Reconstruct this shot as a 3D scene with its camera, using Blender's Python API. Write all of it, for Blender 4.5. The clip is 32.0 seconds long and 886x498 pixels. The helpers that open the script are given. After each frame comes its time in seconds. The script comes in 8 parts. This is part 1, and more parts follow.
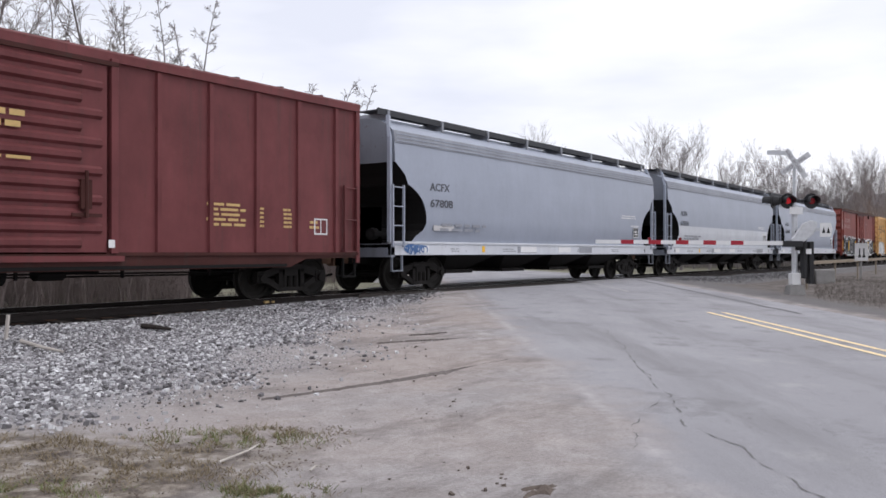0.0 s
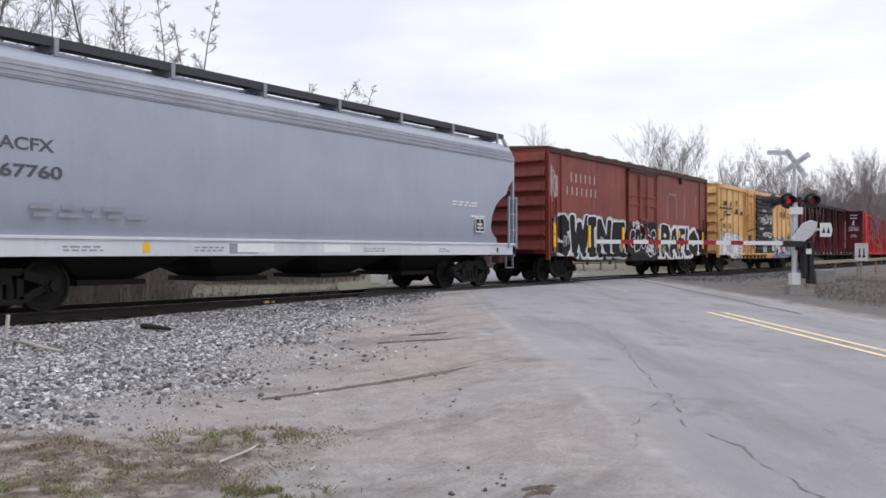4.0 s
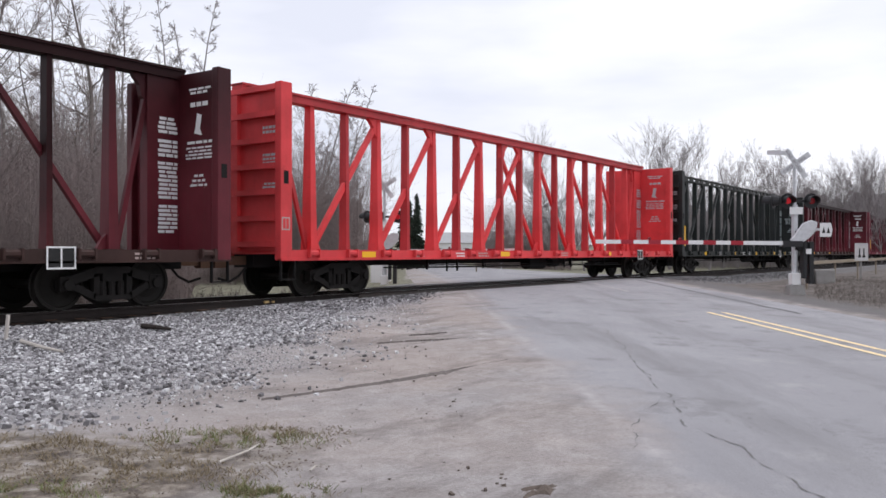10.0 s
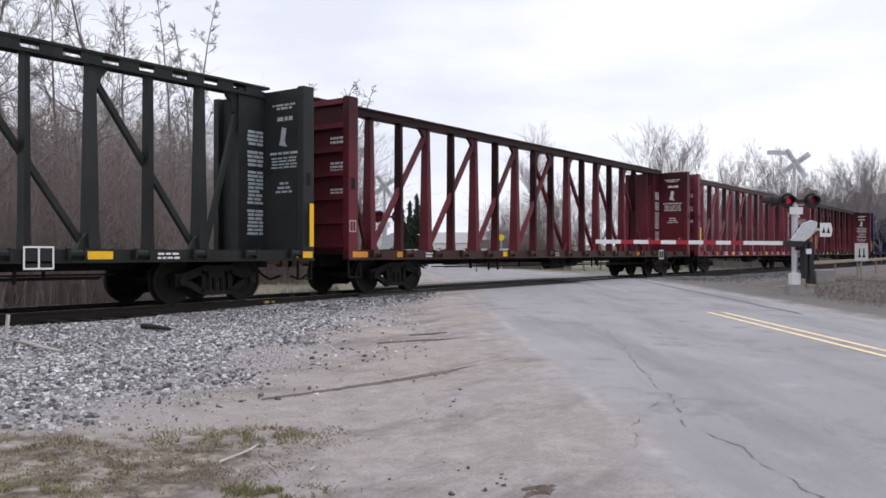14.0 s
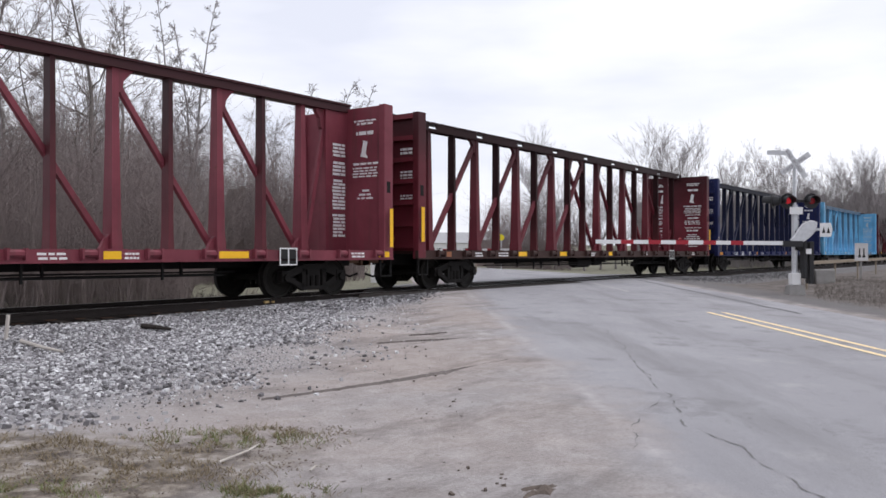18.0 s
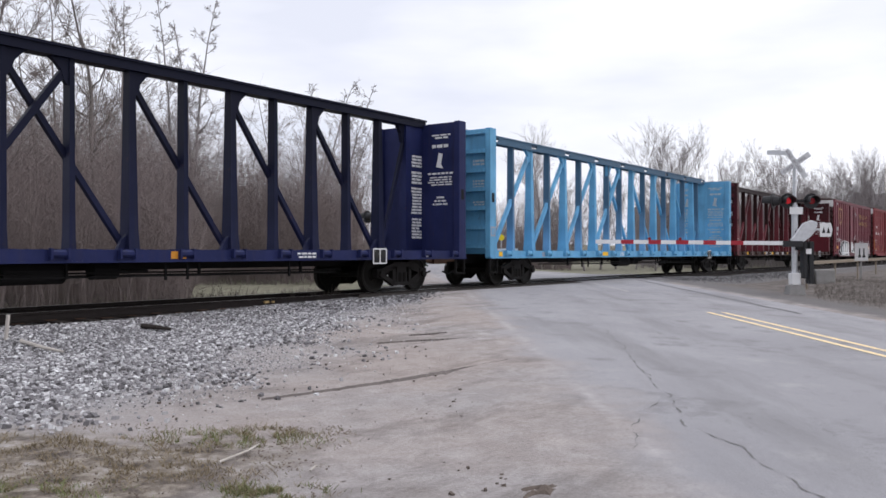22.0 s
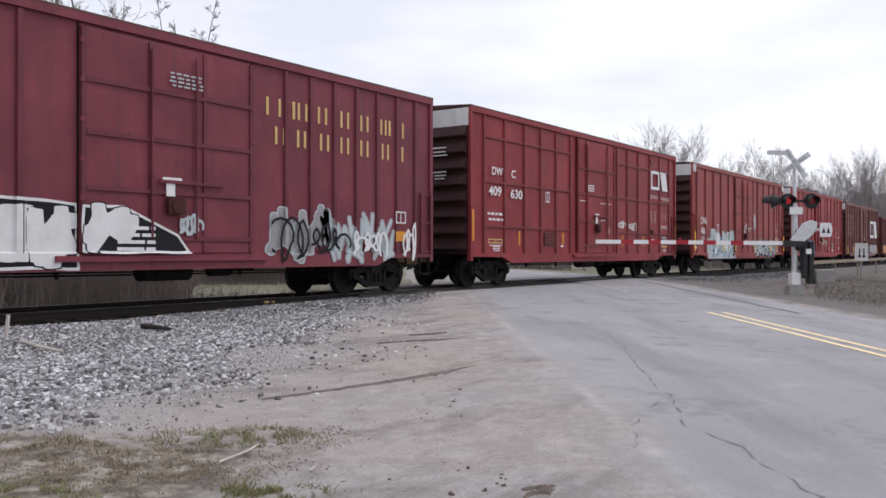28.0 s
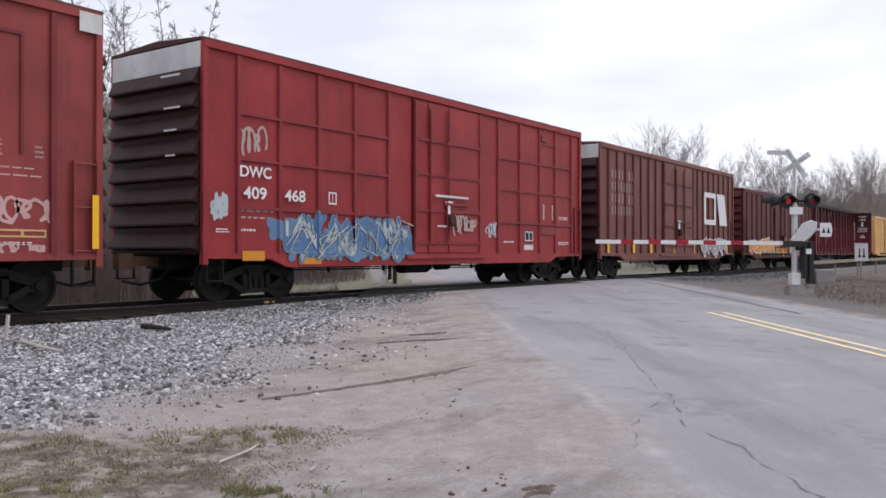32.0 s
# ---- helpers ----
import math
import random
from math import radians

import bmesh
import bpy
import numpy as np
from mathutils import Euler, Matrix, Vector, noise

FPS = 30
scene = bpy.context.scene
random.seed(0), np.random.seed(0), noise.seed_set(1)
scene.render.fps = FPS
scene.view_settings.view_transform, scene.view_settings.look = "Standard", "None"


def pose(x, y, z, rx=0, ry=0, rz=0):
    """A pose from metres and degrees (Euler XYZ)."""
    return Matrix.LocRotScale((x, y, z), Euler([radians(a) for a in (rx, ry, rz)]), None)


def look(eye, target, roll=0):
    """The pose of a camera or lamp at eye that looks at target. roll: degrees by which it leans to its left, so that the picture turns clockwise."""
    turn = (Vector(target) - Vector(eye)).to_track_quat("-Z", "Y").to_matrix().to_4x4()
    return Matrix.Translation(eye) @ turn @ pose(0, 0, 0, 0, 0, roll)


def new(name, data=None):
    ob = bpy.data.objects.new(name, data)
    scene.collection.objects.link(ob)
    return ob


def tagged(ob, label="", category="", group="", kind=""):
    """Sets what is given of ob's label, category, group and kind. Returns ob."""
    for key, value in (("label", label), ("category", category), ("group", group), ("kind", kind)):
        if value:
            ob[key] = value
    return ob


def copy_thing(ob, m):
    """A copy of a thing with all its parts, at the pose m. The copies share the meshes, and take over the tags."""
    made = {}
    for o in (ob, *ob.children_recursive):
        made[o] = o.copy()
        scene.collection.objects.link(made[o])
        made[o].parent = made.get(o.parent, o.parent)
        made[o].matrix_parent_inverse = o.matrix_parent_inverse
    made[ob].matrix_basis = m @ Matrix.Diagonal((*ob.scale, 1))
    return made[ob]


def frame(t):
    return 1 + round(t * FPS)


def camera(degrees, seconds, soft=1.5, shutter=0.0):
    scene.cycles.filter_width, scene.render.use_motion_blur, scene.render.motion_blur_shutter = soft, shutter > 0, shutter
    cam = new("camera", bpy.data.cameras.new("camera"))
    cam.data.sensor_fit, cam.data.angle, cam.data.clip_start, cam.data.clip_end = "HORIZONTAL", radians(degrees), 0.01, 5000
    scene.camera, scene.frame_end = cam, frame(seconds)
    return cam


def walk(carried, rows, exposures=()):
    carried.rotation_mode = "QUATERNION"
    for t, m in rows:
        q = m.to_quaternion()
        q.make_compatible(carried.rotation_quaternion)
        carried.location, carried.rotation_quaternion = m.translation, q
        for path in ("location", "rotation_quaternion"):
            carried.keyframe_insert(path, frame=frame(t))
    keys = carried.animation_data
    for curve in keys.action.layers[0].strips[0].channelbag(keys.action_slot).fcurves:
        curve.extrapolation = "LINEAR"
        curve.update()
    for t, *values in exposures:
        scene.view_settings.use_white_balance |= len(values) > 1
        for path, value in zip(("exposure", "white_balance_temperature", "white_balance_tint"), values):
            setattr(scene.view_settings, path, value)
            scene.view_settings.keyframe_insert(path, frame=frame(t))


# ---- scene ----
# The track runs along x (centre line y = 0, rail tops z = 0); the train rolls towards -x. The camera stands south of it.
THETA = radians(35.43)
EYE = Vector((0.0, -15.0, 1.02))
FWD = Vector((math.cos(THETA), math.sin(THETA), 0.0))
RIGHT = Vector((math.sin(THETA), -math.cos(THETA), 0.0))
cam = camera(55.03, 32.0, soft=1.6)
AIM = EYE + FWD + Vector((0, 0, 0.004))
walk(cam, [(0.0, look(EYE, AIM)), (32.0, look(EYE, AIM))], [(0.0, 0.15, 6450, 12.5), (32.0, 0.15, 6450, 12.5)])


def spot(right, ahead):
    """Plan position from metres to the right of and ahead of the camera."""
    v = EYE + FWD * ahead + RIGHT * right
    return v.x, v.y


# ---------------------------------------------------------------- light
world = bpy.data.worlds.new("overcast_sky")
scene.world = world
world.use_nodes = True
wn, wl = world.node_tree.nodes, world.node_tree.links
wn.clear()
w_out, w_bg = wn.new("ShaderNodeOutputWorld"), wn.new("ShaderNodeBackground")
w_sky = wn.new("ShaderNodeTexSky")
w_sky.sky_type, w_sky.sun_disc = "NISHITA", False
w_sky.sun_elevation, w_sky.sun_rotation = radians(55), radians(140)
w_co, w_map, w_noise, w_ramp = wn.new("ShaderNodeTexCoord"), wn.new("ShaderNodeMapping"), wn.new("ShaderNodeTexNoise"), wn.new("ShaderNodeValToRGB")
w_map.inputs["Scale"].default_value = (1.2, 1.2, 5.0)
w_noise.inputs["Scale"].default_value, w_noise.inputs["Detail"].default_value = 1.6, 5.0
w_ramp.color_ramp.elements[0].position, w_ramp.color_ramp.elements[0].color = 0.36, (7.9, 8.2, 9.1, 1)
w_ramp.color_ramp.elements[1].position, w_ramp.color_ramp.elements[1].color = 0.56, (10.1, 10.25, 10.75, 1)
w_mix = wn.new("ShaderNodeMix")
w_mix.data_type = "RGBA"
w_mix.inputs[0].default_value = 0.9
wl.new(w_co.outputs["Generated"], w_map.inputs["Vector"])
wl.new(w_map.outputs["Vector"], w_noise.inputs["Vector"])
wl.new(w_noise.outputs["Fac"], w_ramp.inputs["Fac"])
wl.new(w_sky.outputs["Color"], w_mix.inputs[6])
wl.new(w_ramp.outputs["Color"], w_mix.inputs[7])
wl.new(w_mix.outputs[2], w_bg.inputs["Color"])
w_bg.inputs["Strength"].default_value = 0.1
wl.new(w_bg.outputs["Background"], w_out.inputs["Surface"])

sun = new("sun", bpy.data.lights.new("sun", "SUN"))
sun.data.energy, sun.data.angle, sun.data.color = 0.9, radians(25), (1.0, 0.97, 0.93)
sun.matrix_world = look((0, 0, 50), (-22, 26, 0))


# ---------------------------------------------------------------- materials
def tree_of(name):
    m = bpy.data.materials.new(name)
    m.use_nodes = True
    n, l = m.node_tree.nodes, m.node_tree.links
    return m, n, l, n["Principled BSDF"]


def ramp_of(n, stops):
    r = n.new("ShaderNodeValToRGB")
    while len(r.color_ramp.elements) < len(stops):
        r.color_ramp.elements.new(0.5)
    for e, (p, c) in zip(r.color_ramp.elements, stops):
        e.position, e.color = p, (*c, 1) if len(c) == 3 else c
    return r


def noise_of(n, l, co, scale, detail=4.0, stretch=None, rough=0.55):
    t = n.new("ShaderNodeTexNoise")
    t.inputs["Scale"].default_value, t.inputs["Detail"].default_value, t.inputs["Roughness"].default_value = scale, detail, rough
    if stretch:
        mp = n.new("ShaderNodeMapping")
        mp.inputs["Scale"].default_value = stretch
        l.new(co, mp.inputs["Vector"])
        co = mp.outputs["Vector"]
    l.new(co, t.inputs["Vector"])
    return t.outputs["Fac"]


def mixed(n, l, fac, a, b, mode="MIX"):
    """Mixes two colours (sockets or tuples) by a socket or number."""
    m = n.new("ShaderNodeMix")
    m.data_type, m.blend_type = "RGBA", mode
    for k, v in ((0, fac), (6, a), (7, b)):
        if isinstance(v, bpy.types.NodeSocket):
            l.new(v, m.inputs[k])
        elif k == 0:
            m.inputs[k].default_value = v
        else:
            m.inputs[k].default_value = (*v, 1)
    return m.outputs[2]


def stepped(n, l, sock, lo, hi):
    r = n.new("ShaderNodeMapRange")
    r.inputs["From Min"].default_value, r.inputs["From Max"].default_value = lo, hi
    l.new(sock, r.inputs["Value"])
    return r.outputs["Result"]


def bumped(n, l, bsdf, height, strength, dist=0.02):
    b = n.new("ShaderNodeBump")
    b.inputs["Strength"].default_value, b.inputs["Distance"].default_value = strength, dist
    l.new(height, b.inputs["Height"])
    l.new(b.outputs["Normal"], bsdf.inputs["Normal"])


def paint(name, col, worn=0.35, rough=0.52, metal=0.0, dirt=(0.05, 0.04, 0.035), rust=(0.09, 0.035, 0.02), bump=0.25, soot=None, blotch=1.0):
    """Old paint on steel: fading, rain streaks, rust blooms, road dirt."""
    m, n, l, b = tree_of(name)
    co = n.new("ShaderNodeTexCoord").outputs["Object"]
    fade = stepped(n, l, noise_of(n, l, co, 0.7, 6, None, 0.6), 0.3, 0.7)
    c = mixed(n, l, fade, tuple(v * (1 - 0.22 * blotch) for v in col), tuple(min(1, v * (1 + 0.22 * blotch) + 0.004 * blotch) for v in col))
    runs = stepped(n, l, noise_of(n, l, co, 2.2, 5, (1.3, 1.3, 0.35), 0.7), 0.3, 0.7)
    c = mixed(n, l, 0.09 * blotch, c, runs, "OVERLAY")
    scuffs = stepped(n, l, noise_of(n, l, co, 21, 6, (1.0, 1.0, 0.6), 0.7), 0.66, 0.72)
    c = mixed(n, l, scuffs, c, mixed(n, l, 0.5 * blotch, c, dirt))
    streak = stepped(n, l, noise_of(n, l, co, 1.5, 5, (3.0, 3.0, 0.2), 0.6), 0.52, 0.8)
    k = n.new("ShaderNodeMath")
    k.operation, k.inputs[1].default_value = "MULTIPLY", worn
    l.new(streak, k.inputs[0])
    c = mixed(n, l, k.outputs[0], c, dirt)
    spots = stepped(n, l, noise_of(n, l, co, 5.5, 8, None, 0.7), 0.62, 0.7)
    k2 = n.new("ShaderNodeMath")
    k2.operation, k2.inputs[1].default_value = "MULTIPLY", min(1.0, worn * 1.6)
    l.new(spots, k2.inputs[0])
    c = mixed(n, l, k2.outputs[0], c, rust)
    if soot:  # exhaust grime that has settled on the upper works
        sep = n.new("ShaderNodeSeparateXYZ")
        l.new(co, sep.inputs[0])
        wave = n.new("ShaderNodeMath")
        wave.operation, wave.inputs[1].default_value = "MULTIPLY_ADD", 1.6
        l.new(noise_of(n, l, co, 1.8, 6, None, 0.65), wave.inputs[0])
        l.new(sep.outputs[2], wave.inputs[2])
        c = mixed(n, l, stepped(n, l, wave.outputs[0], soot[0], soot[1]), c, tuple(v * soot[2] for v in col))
    grain = noise_of(n, l, co, 60, 3)
    c = mixed(n, l, 0.12, c, grain, "OVERLAY")
    l.new(c, b.inputs["Base Color"])
    b.inputs["Roughness"].default_value, b.inputs["Metallic"].default_value = rough, metal
    b.inputs["Specular IOR Level"].default_value = 0.42 if min(col) > 0.15 else 0.26 if max(col) > 0.105 else 0.14
    dents = noise_of(n, l, co, 1.6, 3)
    bumped(n, l, b, dents, bump, 0.03)
    return m


def plain(name, col, rough=0.6, metal=0.0, scale=9.0, vary=0.25, bump=0.15, glow=None):
    m, n, l, b = tree_of(name)
    co = n.new("ShaderNodeTexCoord").outputs["Object"]
    f = noise_of(n, l, co, scale, 6)
    g = noise_of(n, l, co, scale * 6, 3)
    c = mixed(n, l, f, tuple(v * (1 - vary) for v in col), tuple(min(1, v * (1 + vary)) for v in col))
    c = mixed(n, l, 0.15, c, g, "OVERLAY")
    l.new(c, b.inputs["Base Color"])
    b.inputs["Roughness"].default_value, b.inputs["Metallic"].default_value = rough, metal
    b.inputs["Specular IOR Level"].default_value = 0.25
    bumped(n, l, b, g, bump, 0.01)
    if glow:
        b.inputs["Emission Color"].default_value, b.inputs["Emission Strength"].default_value = (*glow[:3], 1), glow[3]
    return m


M = dict(
    brown=paint("brown_paint", (0.15, 0.04, 0.042), 0.5),
    brick=paint("brick_red_paint", (0.215, 0.047, 0.036), 0.75, dirt=(0.035, 0.025, 0.022)),
    oxide=paint("oxide_red_paint", (0.225, 0.028, 0.034), 0.35),
    oxide_pale=paint("faded_oxide_paint", (0.265, 0.046, 0.044), 0.3),
    yellow_rusty=paint("rust_stained_yellow", (0.62, 0.35, 0.12), 0.7, rust=(0.13, 0.05, 0.02), dirt=(0.16, 0.07, 0.03)),
    worn_white=paint("weathered_white_paint", (0.56, 0.55, 0.55), 0.4, dirt=(0.2, 0.19, 0.19)),
    oxide_dark=paint("dark_oxide_paint", (0.1, 0.026, 0.025), 0.5),
    wine=paint("wine_red_paint", (0.17, 0.035, 0.05), 0.5),
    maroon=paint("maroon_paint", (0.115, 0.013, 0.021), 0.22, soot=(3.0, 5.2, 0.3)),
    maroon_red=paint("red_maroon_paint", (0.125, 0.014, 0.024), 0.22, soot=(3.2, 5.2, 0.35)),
    red=paint("bright_red_paint", (0.62, 0.05, 0.055), 0.15),
    black_green=paint("black_green_paint", (0.026, 0.029, 0.029), 0.3),
    navy=paint("navy_blue_paint", (0.014, 0.019, 0.075), 0.25),
    sky=paint("light_blue_paint", (0.12, 0.35, 0.56), 0.3),
    yellow=paint("yellow_ochre_paint", (0.7, 0.42, 0.16), 0.55, rust=(0.2, 0.085, 0.035), dirt=(0.22, 0.12, 0.05)),
    grey=paint("hopper_grey_paint", (0.335, 0.366, 0.438), 0.07, 0.4, blotch=0.3),
    # hopper grey with the shade of the car ends put into the colour
    grey_end_shade=paint("shaded_hopper_grey", (0.19, 0.205, 0.24), 0.4, 0.6, blotch=0.6),
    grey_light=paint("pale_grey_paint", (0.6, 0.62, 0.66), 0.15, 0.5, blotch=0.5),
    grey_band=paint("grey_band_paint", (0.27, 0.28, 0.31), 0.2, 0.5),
    black=paint("black_door_paint", (0.015, 0.013, 0.017), 0.2),
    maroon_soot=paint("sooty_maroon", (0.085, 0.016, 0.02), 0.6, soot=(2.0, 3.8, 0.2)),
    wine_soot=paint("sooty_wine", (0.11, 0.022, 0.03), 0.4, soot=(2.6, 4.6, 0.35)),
    # darker copy of the bright red: shade painted on chord and light posts
    red_shade=paint("shaded_red", (0.4, 0.035, 0.04), 0.4),
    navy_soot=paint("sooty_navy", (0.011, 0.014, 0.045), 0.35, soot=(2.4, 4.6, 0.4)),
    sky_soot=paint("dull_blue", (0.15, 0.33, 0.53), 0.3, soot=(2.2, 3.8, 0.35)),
    green_soot=paint("sooty_green_black", (0.017, 0.02, 0.019), 0.5),
    sill_rust=paint("rusty_sill", (0.046, 0.024, 0.021), 0.6),
    # oxide_post, wine_post: body reds darkened to paint the shadow lines at posts
    oxide_post=paint("shaded_oxide", (0.175, 0.028, 0.031), 0.45),
    wine_post=paint("shaded_wine", (0.135, 0.029, 0.041), 0.5),
    dark_post=paint("grimy_brown", (0.06, 0.02, 0.017), 0.6),
    yellow_post=paint("darker_yellow", (0.62, 0.36, 0.13), 0.5),
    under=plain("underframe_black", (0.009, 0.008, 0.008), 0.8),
    iron=plain("truck_iron", (0.013, 0.011, 0.01), 0.75),
    wheel=plain("wheel_steel", (0.016, 0.014, 0.012), 0.65, 0.2),
    white=plain("white_lettering", (0.72, 0.72, 0.72), 0.6, vary=0.12),
    faded=plain("faded_lettering", (0.42, 0.33, 0.31), 0.7, vary=0.3),
    gold=plain("gold_lettering", (0.58, 0.4, 0.17), 0.6, vary=0.15),
    ink=plain("black_lettering", (0.02, 0.02, 0.022), 0.6),
    ink_grey=plain("weathered_black_lettering", (0.1, 0.103, 0.116), 0.7, vary=0.4),
    end_dark=paint("dark_end_paint", (0.04, 0.015, 0.016), 0.6),
    oxide_bright=paint("red_oxide_paint", (0.27, 0.027, 0.029), 0.3),
    rust_brown=paint("rusty_brown_paint", (0.17, 0.058, 0.046), 0.65),
    reflect=plain("yellow_reflector", (0.85, 0.48, 0.02), 0.4, vary=0.1),
    amber=plain("orange_patch", (0.6, 0.25, 0.03), 0.5, vary=0.15),
    spray_white=plain("spray_white", (0.66, 0.66, 0.66), 0.6, vary=0.18, scale=3),
    spray_black=plain("spray_black", (0.011, 0.011, 0.013), 0.75, scale=3),
    spray_blue=plain("spray_blue", (0.085, 0.17, 0.36), 0.5, scale=3),
    spray_denim=plain("spray_denim_blue", (0.13, 0.22, 0.36), 0.5, scale=3),
    spray_pale=plain("spray_pale_blue", (0.38, 0.52, 0.6), 0.5, scale=3),
    spray_green=plain("spray_green", (0.16, 0.32, 0.26), 0.5, scale=3),
    spray_pink=plain("spray_pink", (0.55, 0.34, 0.32), 0.5, scale=3),
    spray_grey=plain("spray_grey", (0.3, 0.29, 0.3), 0.5, scale=3),
    galv=plain("galvanised_roof", (0.42, 0.42, 0.43), 0.55, 0.3),
    walkway=plain("roof_walkway", (0.055, 0.057, 0.062), 0.7),
    rusty=plain("rusty_steel", (0.1, 0.055, 0.035), 0.8, scale=5),
    rail=plain("rail_steel", (0.028, 0.022, 0.02), 0.7, 0.2),
    rail_top=plain("polished_rail_top", (0.4, 0.39, 0.38), 0.3, 0.9),
    tie=plain("creosoted_tie", (0.035, 0.029, 0.026), 0.9),
    silver=plain("aluminium_paint", (0.58, 0.59, 0.61), 0.45, 0.2),
    sign_white=plain("sign_white", (0.78, 0.78, 0.78), 0.5, vary=0.06),
    sign_black=plain("sign_black", (0.02, 0.02, 0.02), 0.6),
    hood=plain("signal_black", (0.03, 0.03, 0.032), 0.5),
    lamp_lit=plain("lit_red_lens", (0.7, 0.02, 0.03), 0.3, glow=(1.0, 0.03, 0.05, 0.12)),
    lamp_dim=plain("red_lens", (0.16, 0.015, 0.02), 0.25, glow=(1.0, 0.03, 0.05, 0.04)),
    arm_red=plain("gate_red", (0.38, 0.03, 0.045), 0.5, vary=0.1),
    arm_white=plain("gate_white", (0.78, 0.78, 0.78), 0.5, vary=0.08),
    spray_teal=plain("spray_teal", (0.16, 0.25, 0.27), 0.5, scale=3, vary=0.35),
    spray_mist=plain("spray_mist", (0.42, 0.47, 0.49), 0.5, scale=2.5, vary=0.3),
    spray_cream=plain("spray_cream", (0.66, 0.58, 0.5), 0.6, scale=3, vary=0.25),
    chevron=plain("dark_red_marking", (0.3, 0.035, 0.03), 0.6),
    cross=plain("dull_red_marking", (0.3, 0.12, 0.06), 0.6),
    tar=plain("tar_seam", (0.17, 0.167, 0.172), 0.75, vary=0.4),
    concrete=plain("concrete", (0.28, 0.27, 0.26), 0.9, scale=4),
    stick=plain("weathered_stick", (0.5, 0.46, 0.42), 0.9),
    pale_wood=plain("pale_wood", (0.27, 0.225, 0.175), 0.9),
)


# ---------------------------------------------------------------- mesh tools
class Mesh:
    """Gathers vertices and faces."""

    def __init__(self):
        self.v, self.f = [], []

    def box(self, x0, x1, y0, y1, z0, z1, m=None):
        k = len(self.v)
        p = [(x, y, z) for x in (x0, x1) for y in (y0, y1) for z in (z0, z1)]
        self.v += [tuple(m @ Vector(q)) for q in p] if m else p
        self.f += [tuple(k + i for i in q) for q in ((0, 1, 3, 2), (4, 6, 7, 5), (0, 4, 5, 1), (2, 3, 7, 6), (0, 2, 6, 4), (1, 5, 7, 3))]
        return self

    def rod(self, a, b, r0, r1=None, n=6, caps=True):
        """A round or n-sided bar from a to b."""
        a, b = Vector(a), Vector(b)
        r1 = r0 if r1 is None else r1
        q = (b - a).to_track_quat("Z", "Y")
        k = len(self.v)
        for c, r in ((a, r0), (b, r1)):
            for i in range(n):
                t = 2 * math.pi * (i + 0.5) / n
                self.v.append(tuple(c + q @ Vector((r * math.cos(t), r * math.sin(t), 0))))
        for i in range(n):
            j = (i + 1) % n
            self.f.append((k + i, k + j, k + n + j, k + n + i))
        if caps:
            self.f += [tuple(k + i for i in reversed(range(n))), tuple(k + n + i for i in range(n))]
        return self

    def beam(self, a, b, w, d, side=(0, 1, 0)):
        """A flat bar from a to b, w wide in the plane across `side`, d deep along it."""
        a, b, s = Vector(a), Vector(b), Vector(side).normalized()
        u = (b - a).cross(s).normalized() * (w / 2)
        s = s * (d / 2)
        k = len(self.v)
        for c in (a, b):
            for p in (-u - s, u - s, u + s, -u + s):
                self.v.append(tuple(c + p))
        self.f += [tuple(k + i for i in q) for q in ((0, 1, 2, 3), (7, 6, 5, 4), (0, 4, 5, 1), (1, 5, 6, 2), (2, 6, 7, 3), (3, 7, 4, 0))]
        return self

    def slab(self, pts, depth):
        """A polygon given in 3D, thickened along `depth`."""
        k, n, d = len(self.v), len(pts), Vector(depth)
        self.v += [tuple(p) for p in pts] + [tuple(Vector(p) + d) for p in pts]
        self.f.append(tuple(k + i for i in range(n)))
        self.f.append(tuple(k + n + i for i in reversed(range(n))))
        for i in range(n):
            j = (i + 1) % n
            self.f.append((k + j, k + i, k + n + i, k + n + j))
        return self

    def data(self, name, mat, smooth=False):
        d = bpy.data.meshes.new(name)
        d.from_pydata(self.v, [], self.f)
        bm = bmesh.new()
        bm.from_mesh(d)
        bmesh.ops.recalc_face_normals(bm, faces=bm.faces)
        bm.to_mesh(d)
        bm.free()
        if mat:
            d.materials.append(mat)
        if smooth:
            d.shade_smooth()
        return d


def part(name, mesh, mat, parent, label="", bevel=0.0, smooth=False):
    """One mesh object under a thing or a part; mesh is a Mesh or shared mesh data."""
    d = mesh.data(name, mat, smooth) if isinstance(mesh, Mesh) else mesh
    ob = new(name, d)
    ob.parent = parent
    if label:
        tagged(ob, label)
    if bevel:
        mod = ob.modifiers.new("bevel", "BEVEL")
        mod.width, mod.segments, mod.limit_method = bevel, 2, "ANGLE"
    return ob


def thing(name, label, category, group="", at=None):
    ob = new(name)
    ob.empty_display_size = 0.3
    if at:
        ob.matrix_basis = at
    return tagged(ob, label, category, group)


FONTS = {}


def letters(text, size):
    """A flat mesh of the text in the built-in font, in the xz plane facing -y, from its lower left corner."""
    if (text, size) not in FONTS:
        c = bpy.data.curves.new("lettering", "FONT")
        c.body, c.size, c.extrude, c.offset = text, size, 0.002, size * 0.018
        ob = bpy.data.objects.new("lettering", c)
        scene.collection.objects.link(ob)
        bpy.context.view_layer.update()
        d = bpy.data.meshes.new_from_object(ob.evaluated_get(bpy.context.evaluated_depsgraph_get()))
        bpy.data.objects.remove(ob)
        d.transform(Matrix.Rotation(radians(90), 4, "X"))
        d.materials.clear()
        FONTS[text, size] = d
    return FONTS[text, size]


